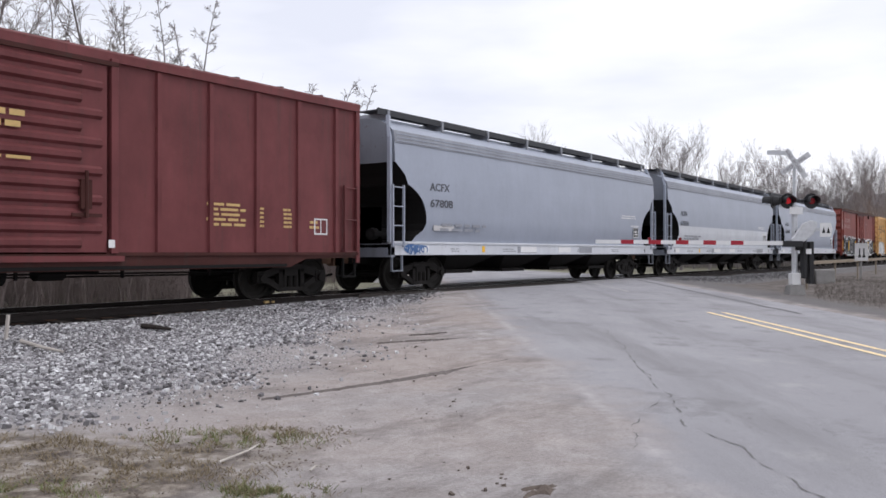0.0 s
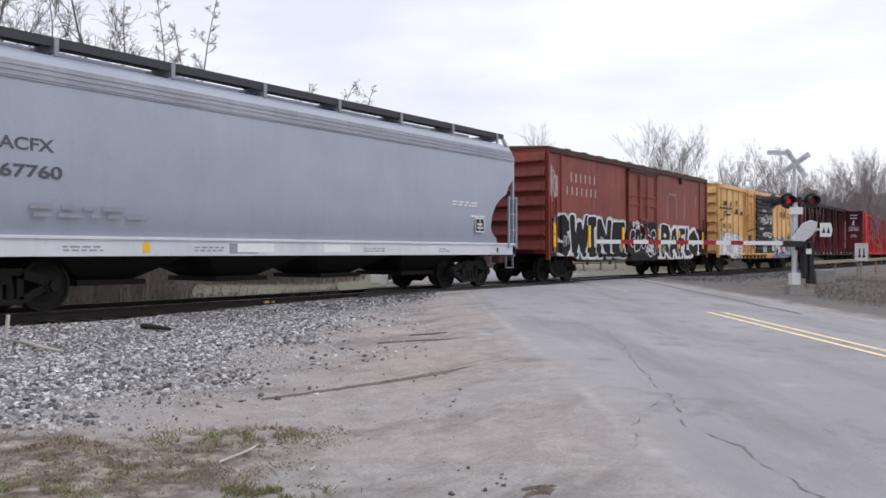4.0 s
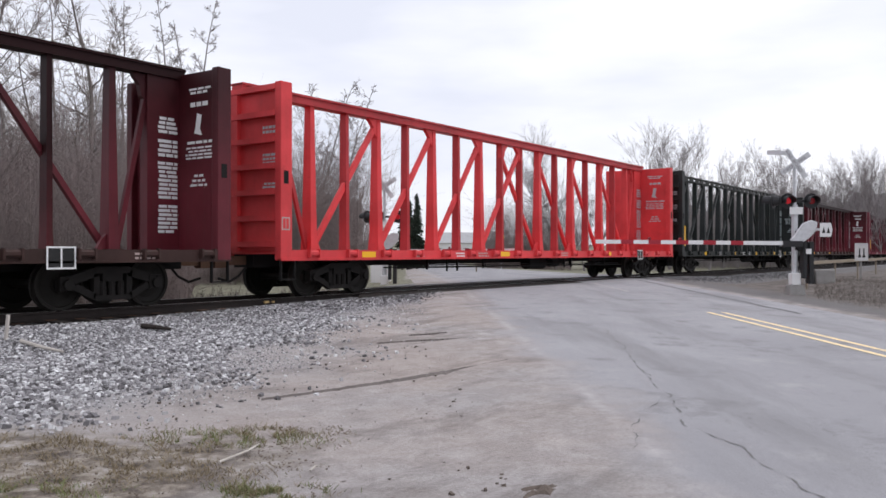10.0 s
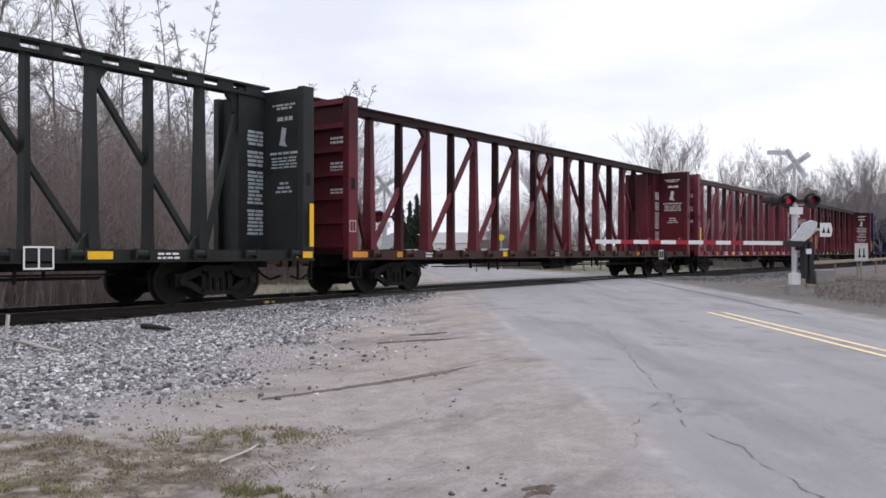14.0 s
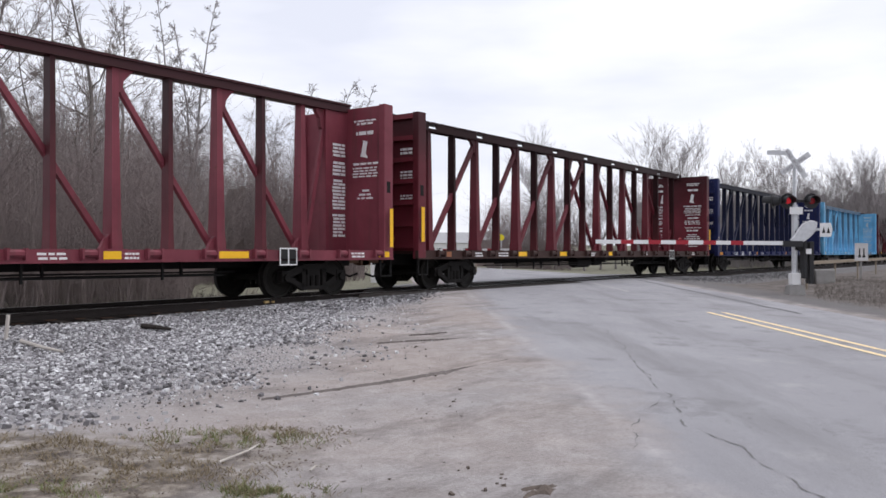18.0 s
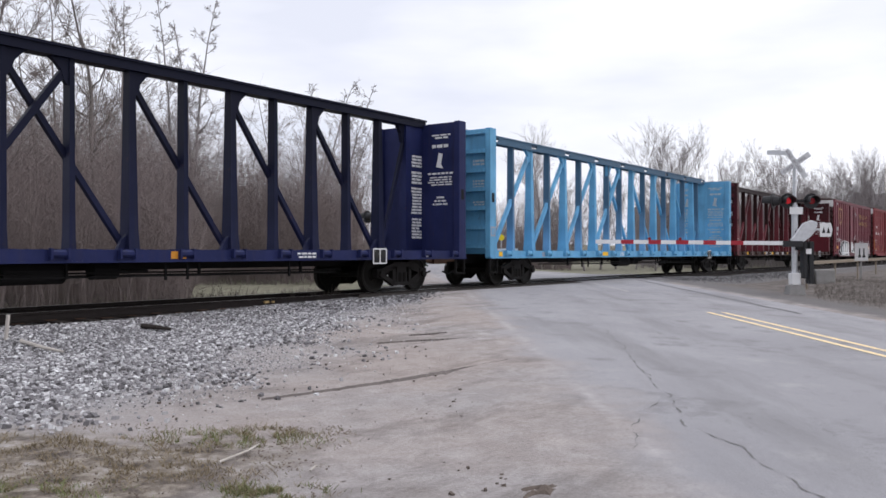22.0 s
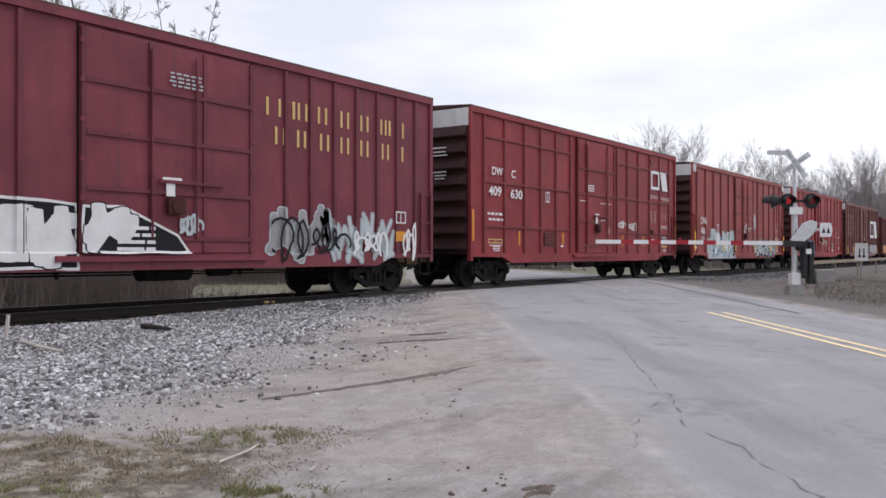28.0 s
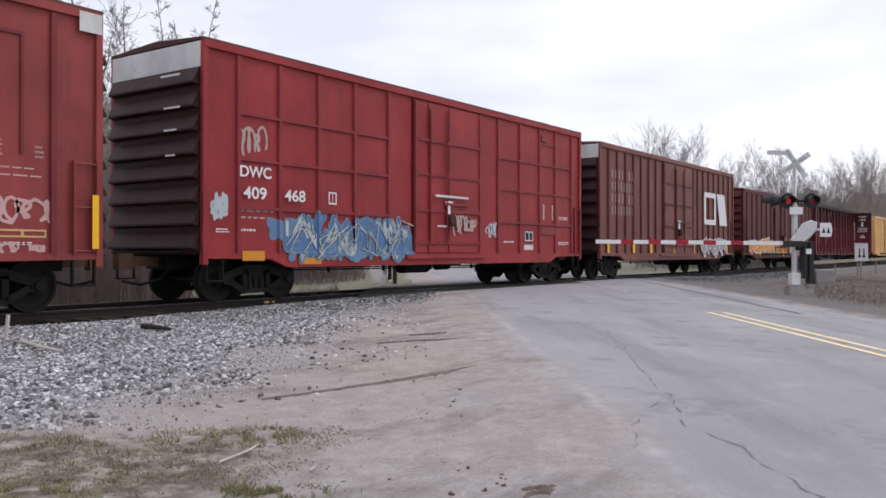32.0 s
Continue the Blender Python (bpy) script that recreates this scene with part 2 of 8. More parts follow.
def lettering(text, size, x, y, z, mat, parent, stretch=1.0):
    d = letters(text, size).copy()
    d.transform(Matrix.Translation((x, y, z)) @ Matrix.Diagonal((stretch, 1, 1, 1)))
    d.materials.append(mat)
    return part("lettering", d, None, parent)


def bars(parent, mat, x, y, z, w, h, rows, rng, name="stencil", fill=0.75, words=(0.2, 0.5)):
    """Small stencilling too small to read: rows of bars."""
    m = Mesh()
    step = h / rows
    for r in range(rows):
        px = x + rng.uniform(0, w * 0.1)
        while px < x + w * rng.uniform(0.8, 1.0):
            lw = rng.uniform(*words) * w
            m.box(px, min(px + lw, x + w), y - 0.004, y, z + h - (r + 1) * step, z + h - (r + 1) * step + step * fill * 0.7)
            px += lw + w * 0.06
    return tagged(part(name, m, mat, parent), kind="stuff")


# ---------------------------------------------------------------- ground
ROAD_AT = Vector((14.14, -11.59))
ROAD_DIR = Vector((0.786, 0.620)).normalized()
ROAD_SIDE = Vector((ROAD_DIR.y, -ROAD_DIR.x))


def road_pos(x, y):
    """Metres along the road and to the right of its middle."""
    d = Vector((x, y)) - ROAD_AT
    return d.dot(ROAD_DIR), d.dot(ROAD_SIDE)


def road_xy(s, o):
    v = ROAD_AT + ROAD_DIR * s + ROAD_SIDE * o
    return v.x, v.y


def smooth(a, b, v):
    t = min(1.0, max(0.0, (v - a) / (b - a)))
    return t * t * (3 - 2 * t)


def road_z(x, y):
    d = abs(y)
    z = -0.03 - 0.031 * max(0.0, d - 2.2) if y < 0 else -0.03 - 0.02 * max(0.0, d - 2.2)
    return max(z, -0.9) if y < 20 else max(z, -0.9) + 6.5 * smooth(45, 230, d)


def ground_z(x, y):
    """Height of the ground: rail bed, verges, the crossing's hump."""
    s, o = road_pos(x, y)
    r = road_z(x, y) - 0.03
    d = abs(y)
    bed = -0.2 - 0.52 * smooth(1.7, 4.6, d)
    bed += 0.03 * noise.noise((x * 0.5, y * 0.5, 3.0)) + 0.012 * noise.noise((x * 2.3, y * 2.3, 1.0))
    if y > 0:
        away = bed - 0.1 * smooth(4, 9, d) + 6.5 * smooth(45, 230, d)
        bed = away
    else:
        flat = r - 0.02 + 0.03 * noise.noise((x * 0.35, y * 0.35, 7.0)) + 0.008 * noise.noise((x * 2.6, y * 2.6, 5.0))
        bed = bed + (flat - bed) * max(smooth(2.2, 6.5, d), 0)
    k = 1 - smooth(4.4, 10.5, abs(o + 1.0) if o < 0 else abs(o))
    if o > 4.0 and y < -4:
        bed += 0.25 * smooth(6.0, 10.0, o) * smooth(-4, -8, y) * (0.8 + 0.5 * noise.noise((x * 0.4, y * 0.4, 0)))
    return bed + (r - bed) * max(0.0, k)


def axis_steps(lo, hi, near_lo, near_hi, fine, coarse):
    out, v = [], lo
    while v < hi:
        out.append(v)
        v += fine if near_lo <= v < near_hi else coarse * (1 + 0.02 * (near_lo - v if v < near_lo else v - near_hi))
    return out + [hi]


def contour(field, x0, z0, step, depth, lift):
    """A flat mesh of the area where field > 0 (rows along z, columns along x), laid on a wall whose y is depth(x)."""
    m, seen = Mesh(), {}

    def vert(key, px, pz):
        if key not in seen:
            seen[key] = len(m.v)
            x = x0 + px * step
            m.v.append((x, depth(x, z0 + pz * step) - lift, z0 + pz * step))
        return seen[key]

    nz, nx = field.shape
    inside = field > 0
    count = inside[:-1, :-1].astype(int) + inside[1:, :-1] + inside[:-1, 1:] + inside[1:, 1:]
    for j, i in zip(*np.nonzero(count)):
        ring = ((i, j), (i + 1, j), (i + 1, j + 1), (i, j + 1))
        poly = []
        for k in range(4):
            a, b = ring[k], ring[(k + 1) % 4]
            fa, fb = field[a[1], a[0]], field[b[1], b[0]]
            if fa > 0:
                poly.append(vert(a, a[0], a[1]))
            if (fa > 0) != (fb > 0):
                t = fa / (fa - fb)
                poly.append(vert((min(a, b), max(a, b)), a[0] + (b[0] - a[0]) * t, a[1] + (b[1] - a[1]) * t))
        if len(poly) > 2:
            m.f.append(tuple(poly))
    return m


def stroke_distance(gx, gz, pts, square=0.0):
    best = np.full(gx.shape, 9.0)
    for (ax, az), (bx, bz) in zip(pts, pts[1:]):
        dx, dz = bx - ax, bz - az
        t = np.clip(((gx - ax) * dx + (gz - az) * dz) / max(1e-6, dx * dx + dz * dz), 0, 1)
        ux, uz = gx - ax - t * dx, gz - az - t * dz
        best = np.minimum(best, (1 - square) * np.hypot(ux, uz) + square * np.maximum(np.abs(ux), np.abs(uz)))
    return best


def across_road(n, l, co):
    """Metres to the right of the road's middle, for materials."""
    v = n.new("ShaderNodeVectorMath")
    v.operation = "DOT_PRODUCT"
    v.inputs[1].default_value = (ROAD_SIDE.x, ROAD_SIDE.y, 0)
    l.new(co, v.inputs[0])
    k = n.new("ShaderNodeMath")
    k.operation, k.inputs[1].default_value = "SUBTRACT", ROAD_AT.dot(ROAD_SIDE)
    l.new(v.outputs["Value"], k.inputs[0])
    return k.outputs[0]


def summed(n, l, a, b, factor=1.0):
    k = n.new("ShaderNodeMath")
    k.operation, k.inputs[1].default_value = "MULTIPLY_ADD", factor
    l.new(b, k.inputs[0])
    l.new(a, k.inputs[2])
    return k.outputs[0]


def dirt_colour(n, l, co):
    """Pale grey-brown packed dirt with grit."""
    mid = noise_of(n, l, co, 1.3, 8, None, 0.6)
    fine = noise_of(n, l, co, 38, 5, None, 0.75)
    r = ramp_of(n, [(0.3, (0.275, 0.252, 0.245)), (0.48, (0.386, 0.361, 0.357)), (0.55, (0.323, 0.299, 0.293)), (0.72, (0.462, 0.437, 0.437))])
    l.new(mid, r.inputs["Fac"])
    c = mixed(n, l, stepped(n, l, noise_of(n, l, co, 6.5, 8, (1.0, 1.6, 1.0), 0.75), 0.6, 0.72), r.outputs["Color"], (0.22, 0.195, 0.185))
    c = mixed(n, l, stepped(n, l, noise_of(n, l, co, 0.28, 5, None, 0.6), 0.42, 0.6), c, mixed(n, l, 1.0, c, (1.02, 0.96, 0.91), "MULTIPLY"))
    c = mixed(n, l, stepped(n, l, noise_of(n, l, co, 0.8, 6, (0.6, 1.8, 1.0), 0.7), 0.5, 0.62), c, mixed(n, l, 1.0, c, (0.72, 0.71, 0.7), "MULTIPLY"))
    return mixed(n, l, 0.5, c, fine, "OVERLAY"), fine


def ground_material():
    m, n, l, b = tree_of("ground_dirt_gravel_grass")
    co = n.new("ShaderNodeTexCoord").outputs["Object"]
    sep = n.new("ShaderNodeSeparateXYZ")
    l.new(co, sep.inputs[0])
    mid = noise_of(n, l, co, 2.2, 8, None, 0.65)
    c, fine = dirt_colour(n, l, co)
    # crushed stone beside the track
    vor = n.new("ShaderNodeTexVoronoi")
    vor.inputs["Scale"].default_value = 16.0
    l.new(co, vor.inputs["Vector"])
    stone = ramp_of(n, [(0.0, (0.06, 0.055, 0.058)), (0.5, (0.2, 0.195, 0.202)), (1.0, (0.42, 0.42, 0.43))])
    sv = n.new("ShaderNodeSeparateColor")
    l.new(vor.outputs["Color"], sv.inputs[0])
    l.new(sv.outputs[0], stone.inputs["Fac"])
    line = n.new("ShaderNodeMath")  # distance from the edge of the stone apron
    line.operation = "MULTIPLY_ADD"
    line.inputs[1].default_value, line.inputs[2].default_value = -0.54, 10.25
    l.new(sep.outputs[0], line.inputs[0])
    tot = n.new("ShaderNodeMath")
    tot.operation = "ADD"
    l.new(line.outputs[0], tot.inputs[0])
    l.new(sep.outputs[1], tot.inputs[1])
    wob = n.new("ShaderNodeMath")
    wob.operation = "MULTIPLY_ADD"
    wob.inputs[1].default_value = 3.0
    l.new(mid, wob.inputs[0])
    l.new(tot.outputs[0], wob.inputs[2])
    apron = stepped(n, l, wob.outputs[0], 1.0, 2.6)
    ab = n.new("ShaderNodeMath")
    ab.operation = "ABSOLUTE"
    l.new(sep.outputs[1], ab.inputs[0])
    bed = stepped(n, l, ab.outputs[0], 4.2, 3.0)
    south = stepped(n, l, sep.outputs[1], 1.0, 0.0)
    lim = n.new("ShaderNodeMath")
    lim.operation = "MULTIPLY"
    l.new(apron, lim.inputs[0])
    l.new(south, lim.inputs[1])
    mx = n.new("ShaderNodeMath")
    mx.operation = "MAXIMUM"
    l.new(lim.outputs[0], mx.inputs[0])
    l.new(bed, mx.inputs[1])
    dust = n.new("ShaderNodeMath")  # stone dust thinning out beyond the apron
    dust.operation = "MULTIPLY"
    l.new(stepped(n, l, wob.outputs[0], -1.6, 1.6), dust.inputs[0])
    clear = n.new("ShaderNodeMath")
    clear.operation = "MULTIPLY"
    l.new(south, clear.inputs[0])
    l.new(stepped(n, l, across_road(n, l, co), -6.2, -8.5), clear.inputs[1])
    l.new(clear.outputs[0], dust.inputs[1])
    grey = mixed(n, l, fine, (0.25, 0.245, 0.252), (0.42, 0.413, 0.422))
    c = mixed(n, l, dust.outputs[0], c, mixed(n, l, 0.75, c, grey))
    c = mixed(n, l, mx.outputs[0], c, stone.outputs["Color"])
    # grass and litter north of the track
    grass = ramp_of(n, [(0.3, (0.115, 0.104, 0.085)), (0.45, (0.175, 0.166, 0.12)), (0.55, (0.22, 0.216, 0.158)), (0.7, (0.3, 0.28, 0.235))])
    l.new(mid, grass.inputs["Fac"])
    north = stepped(n, l, sep.outputs[1], 2.6, 4.2)
    c = mixed(n, l, north, c, grass.outputs["Color"])
    # dry turf: a tongue of it near the camera, and the bank beyond the signal
    def plan(v, shift):
        k = n.new("ShaderNodeVectorMath")
        k.operation, k.inputs[1].default_value = "DOT_PRODUCT", (v.x, v.y, 0)
        l.new(co, k.inputs[0])
        q = n.new("ShaderNodeMath")
        q.operation, q.inputs[1].default_value = "ADD", shift
        l.new(k.outputs["Value"], q.inputs[0])
        return q.outputs[0]

    near = stepped(n, l, summed(n, l, plan(FWD, -EYE.dot(FWD)), mid, 1.6), 7.1, 6.5)
    west = stepped(n, l, summed(n, l, plan(RIGHT, -EYE.dot(RIGHT)), mid, 1.4), 0.0, -0.8)
    nw = n.new("ShaderNodeMath")
    nw.operation = "MULTIPLY"
    l.new(near, nw.inputs[0])
    l.new(west, nw.inputs[1])
    turf = ramp_of(n, [(0.36, (0.08, 0.064, 0.055)), (0.46, (0.17, 0.143, 0.12)), (0.54, (0.27, 0.235, 0.195)), (0.66, (0.4, 0.375, 0.36))])
    l.new(noise_of(n, l, co, 5.0, 8, None, 0.7), turf.inputs["Fac"])
    c = mixed(n, l, nw.outputs[0], c, turf.outputs["Color"])
    # leaf litter under the thicket, brown weeds on the bank beyond the gate
    ahead = n.new("ShaderNodeVectorMath")
    ahead.operation, ahead.inputs[1].default_value = "DOT_PRODUCT", (0.92, -0.39, 0)
    l.new(co, ahead.inputs[0])
    lit = n.new("ShaderNodeMath")
    lit.operation = "MULTIPLY"
    l.new(north, lit.inputs[0])
    l.new(stepped(n, l, summed(n, l, ahead.outputs["Value"], mid, 7.0), 11.5, 8.0), lit.inputs[1])
    c = mixed(n, l, lit.outputs[0], c, mixed(n, l, stepped(n, l, noise_of(n, l, co, 3.5, 8, None, 0.75), 0.35, 0.65), (0.065, 0.056, 0.053), (0.165, 0.146, 0.137)))
    off = across_road(n, l, co)
    verge = n.new("ShaderNodeMath")
    verge.operation = "MULTIPLY"
    l.new(stepped(n, l, summed(n, l, off, mid, 1.5), 4.6, 5.2), verge.inputs[0])
    l.new(stepped(n, l, sep.outputs[1], -1.5, -2.5), verge.inputs[1])
    c = mixed(n, l, verge.outputs[0], c, mixed(n, l, fine, (0.1, 0.094, 0.093), (0.22, 0.209, 0.207)))
    bank = n.new("ShaderNodeMath")
    bank.operation = "MULTIPLY"
    l.new(stepped(n, l, summed(n, l, off, mid, 3.0), 6.6, 7.8), bank.inputs[0])
    l.new(stepped(n, l, sep.outputs[1], -3.5, -5.0), bank.inputs[1])
    c = mixed(n, l, bank.outputs[0], c, mixed(n, l, stepped(n, l, mid, 0.35, 0.65), (0.09, 0.077, 0.071), (0.19, 0.167, 0.152)))
    l.new(c, b.inputs["Base Color"])
    b.inputs["Roughness"].default_value = 0.92
    b.inputs["Specular IOR Level"].default_value = 0.2
    h = mixed(n, l, mx.outputs[0], fine, vor.outputs["Distance"])
    bumped(n, l, b, h, 0.6, 0.03)
    return m


def road_material():
    m, n, l, b = tree_of("worn_asphalt")
    co = n.new("ShaderNodeTexCoord").outputs["Object"]
    off = across_road(n, l, co)
    big = noise_of(n, l, co, 0.35, 4)
    patch = noise_of(n, l, co, 1.3, 8, None, 0.65)
    fine = noise_of(n, l, co, 110, 4, None, 0.85)
    c = mixed(n, l, stepped(n, l, big, 0.3, 0.7), (0.29, 0.285, 0.3), (0.345, 0.34, 0.355))
    c = mixed(n, l, stepped(n, l, patch, 0.55, 0.68), c, (0.225, 0.22, 0.228))
    c = mixed(n, l, stepped(n, l, patch, 0.42, 0.28), c, (0.365, 0.357, 0.365))
    # long darker wheel bands and worn seams along the road
    turned = n.new("ShaderNodeMapping")
    turned.vector_type = "TEXTURE"
    turned.inputs["Rotation"].default_value = (0, 0, math.atan2(ROAD_DIR.y, ROAD_DIR.x))
    l.new(co, turned.inputs["Vector"])
    along = turned.outputs["Vector"]
    band = noise_of(n, l, along, 0.9, 6, (0.16, 1.0, 1.0), 0.6)
    c = mixed(n, l, stepped(n, l, band, 0.5, 0.72), c, (0.235, 0.23, 0.238))
    # ravelled patches: open dark stone strung along the wheel tracks
    where = stepped(n, l, noise_of(n, l, along, 1.1, 5, (0.3, 1.0, 1.0), 0.6), 0.5, 0.62)
    pits = stepped(n, l, noise_of(n, l, along, 9, 8, (0.6, 1.0, 1.0), 0.85), 0.54, 0.66)
    hole = n.new("ShaderNodeMath")
    hole.operation = "MULTIPLY"
    l.new(where, hole.inputs[0])
    l.new(pits, hole.inputs[1])
    c = mixed(n, l, hole.outputs[0], c, (0.19, 0.185, 0.19))
    rough_ = noise_of(n, l, co, 6.5, 9, None, 0.82)
    c = mixed(n, l, stepped(n, l, rough_, 0.6, 0.74), c, (0.18, 0.176, 0.18))
    c = mixed(n, l, stepped(n, l, rough_, 0.38, 0.26), c, (0.44, 0.43, 0.43))
    c = mixed(n, l, 0.6, c, fine, "OVERLAY")
    dirt, grit = dirt_colour(n, l, co)
    wander = noise_of(n, l, co, 0.8, 8, None, 0.65)
    side = summed(n, l, off, wander, 2.2)
    spread = stepped(n, l, side, -2.75, -3.5)
    c = mixed(n, l, spread, c, dirt)
    # what is left of the white edge line
    gap = n.new("ShaderNodeMath")
    gap.operation, gap.inputs[1].default_value = "ADD", 4.24
    l.new(summed(n, l, off, noise_of(n, l, co, 2.4, 6, None, 0.7), 0.16), gap.inputs[0])
    mid_ = n.new("ShaderNodeMath")
    mid_.operation = "ABSOLUTE"
    l.new(gap.outputs[0], mid_.inputs[0])
    left = n.new("ShaderNodeMath")
    left.operation = "MULTIPLY"
    l.new(stepped(n, l, mid_.outputs[0], 0.12, 0.0), left.inputs[0])
    l.new(stepped(n, l, noise_of(n, l, co, 1.1, 8, None, 0.85), 0.44, 0.64), left.inputs[1])
    c = mixed(n, l, left.outputs[0], c, (0.455, 0.43, 0.432))
    edge2 = stepped(n, l, summed(n, l, off, noise_of(n, l, co, 1.4, 7, None, 0.65), 1.0), 4.2, 4.6)
    c = mixed(n, l, edge2, c, (0.22, 0.212, 0.212))
    l.new(c, b.inputs["Base Color"])
    b.inputs["Roughness"].default_value = 0.92
    b.inputs["Specular IOR Level"].default_value = 0.2
    low = n.new("ShaderNodeMath")
    low.operation, low.inputs[1].default_value = "MULTIPLY", 0.14
    l.new(fine, low.inputs[0])
    bumped(n, l, b, mixed(n, l, spread, low.outputs[0], grit), 0.6, 0.03)
    return m


def worn_line(name, col, gone, size=7):
    """Road paint with the asphalt showing through."""
    m, n, l, b = tree_of(name)
    co = n.new("ShaderNodeTexCoord").outputs["Object"]
    w = stepped(n, l, noise_of(n, l, co, size, 8, None, 0.75), gone - 0.09, gone + 0.09)
    l.new(mixed(n, l, w, col, (0.32, 0.31, 0.32)), b.inputs["Base Color"])
    b.inputs["Roughness"].default_value = 0.8
    return m


def make_ground():
    xs = axis_steps(-700, 900, -8, 42, 0.4, 1.6)
    ys = axis_steps(-350, 900, -16, 8, 0.35, 1.6)
    v = [(x, y, ground_z(x, y)) for y in ys for x in xs]
    w = len(xs)
    f = [(j * w + i, j * w + i + 1, (j + 1) * w + i + 1, (j + 1) * w + i) for j in range(len(ys) - 1) for i in range(w - 1)]
    d = bpy.data.meshes.new("ground")
    d.from_pydata(v, [], f)
    d.materials.append(ground_material())
    d.shade_smooth()
    tagged(new("ground", d), "grey dirt and crushed stone ground with patchy dry turf", "ground", kind="structure")


def strip(o0, o1, s0, s1, lift, step=0.6, tuck=None):
    """A band along the road that follows its hump."""
    m = Mesh()
    ss = [s0] + [k * 0.5 for k in range(math.ceil(s0 * 2 + 0.01), math.floor(s1 * 2 - 0.01) + 1)] + [s1]
    n = len(ss) - 1
    cols = max(2, int(abs(o1 - o0) / 1.2) + 1)
    for i in range(n + 1):
        s = ss[i]
        for k in range(cols):
            o = o0 + (o1 - o0) * k / (cols - 1)
            x, y = road_xy(s, o)
            drop = -0.09 if tuck and (o < tuck[0] or o > tuck[1]) else 0.0
            m.v.append((x, y, road_z(x, y) + lift + drop))
    for i in range(n):
        for k in range(cols - 1):
            a = i * cols + k
            m.f.append((a, a + 1, a + cols + 1, a + cols))
    return m


def make_road():
    road = new("road", strip(-6.4, 4.5, -30, 130, 0.0, 0.6, (-5.6, 4.1)).data("road", road_material()))
    tagged(road, "worn grey two-lane asphalt road over the level crossing", "road", kind="structure")
    white, yellow = worn_line("worn_white_line", (0.46, 0.435, 0.43), 0.44, 2.6), worn_line("worn_yellow_line", (0.86, 0.68, 0.4), 0.62)
    part("centre_line", strip(0.33, 0.45, -20, 4.4, 0.005), yellow, road, "pale yellow centre line")
    part("centre_line", strip(0.68, 0.8, -20, 4.5, 0.005), yellow, road, "pale yellow centre line")
    part("stop_line", strip(0.42, 0.6, 11.2, 15.6, 0.006), white, road, "worn white line remnant")
    seam = Mesh()
    ss = [4.5 + 0.25 * k for k in range(58)]
    for s in ss:
        o = 2.45 + 0.035 * (s - 4.5) + 0.1 * noise.noise((s * 0.7, 4.0, 0.0)) + 0.04 * noise.noise((s * 2.5, 9.0, 0.0))
        w = 0.06 + 0.05 * noise.noise((s * 1.3, 1.0, 5.0))
        for q in (o - w, o + w):
            x, y = road_xy(s, q)
            seam.v.append((x, y, road_z(x, y) + 0.006))
    seam.f += [(2 * k, 2 * k + 1, 2 * k + 3, 2 * k + 2) for k in range(len(ss) - 1)]
    part("tar_seam", seam, M["tar"], road, "dark sealed crack along the road")
    part("edge_line", strip(3.7, 3.82, -20, 2, 0.005), white, road)
    # open cracks that wander along the road
    gap = plain("open_crack", (0.17, 0.165, 0.166), 0.95, vary=0.5)
    for seed, wide, pts in ((1, 0.022, [(0.4, -2.8), (-1.4, -2.98), (-3.5, -3.33), (-5.26, -3.56), (-6.5, -3.8), (-7.23, -3.69), (-8.6, -3.66)]), (2, 0.01, [(-5.3, -3.56), (-6.2, -4.1), (-7.4, -4.5)]), (3, 0.014, [(0.2, -2.0), (-0.9, -1.75), (-2.0, -1.4)]), (4, 0.012, [(-2.8, -1.3), (-3.6, -1.0), (-4.6, -0.5)])):
        crack = Mesh()
        run = []
        for (s0, o0), (s1, o1) in zip(pts, pts[1:]):
            k = max(2, int(math.hypot(s1 - s0, o1 - o0) / 0.06))
            run += [(s0 + (s1 - s0) * i / k, o0 + (o1 - o0) * i / k) for i in range(k)]
        for s_, o_ in run:
            o_ += 0.12 * noise.noise((s_ * 1.6, seed, 0.0)) + 0.05 * noise.noise((s_ * 6.0, seed, 4.0))
            w_ = max(0.0005, 0.6 * wide * (0.2 + 1.8 * noise.noise((s_ * 4.1, seed, 9.0)) + 0.8 * noise.noise((s_ * 15.0, seed, 2.0))))
            for q in (o_ - w_, o_ + w_):
                x, y = road_xy(s_, q)
                crack.v.append((x, y, road_z(x, y) + 0.004))
        crack.f += [(2 * i, 2 * i + 1, 2 * i + 3, 2 * i + 2) for i in range(len(run) - 1)]
        part("crack", crack, gap, road, "dark ragged crack in the asphalt")


TRACK_Y = -0.15


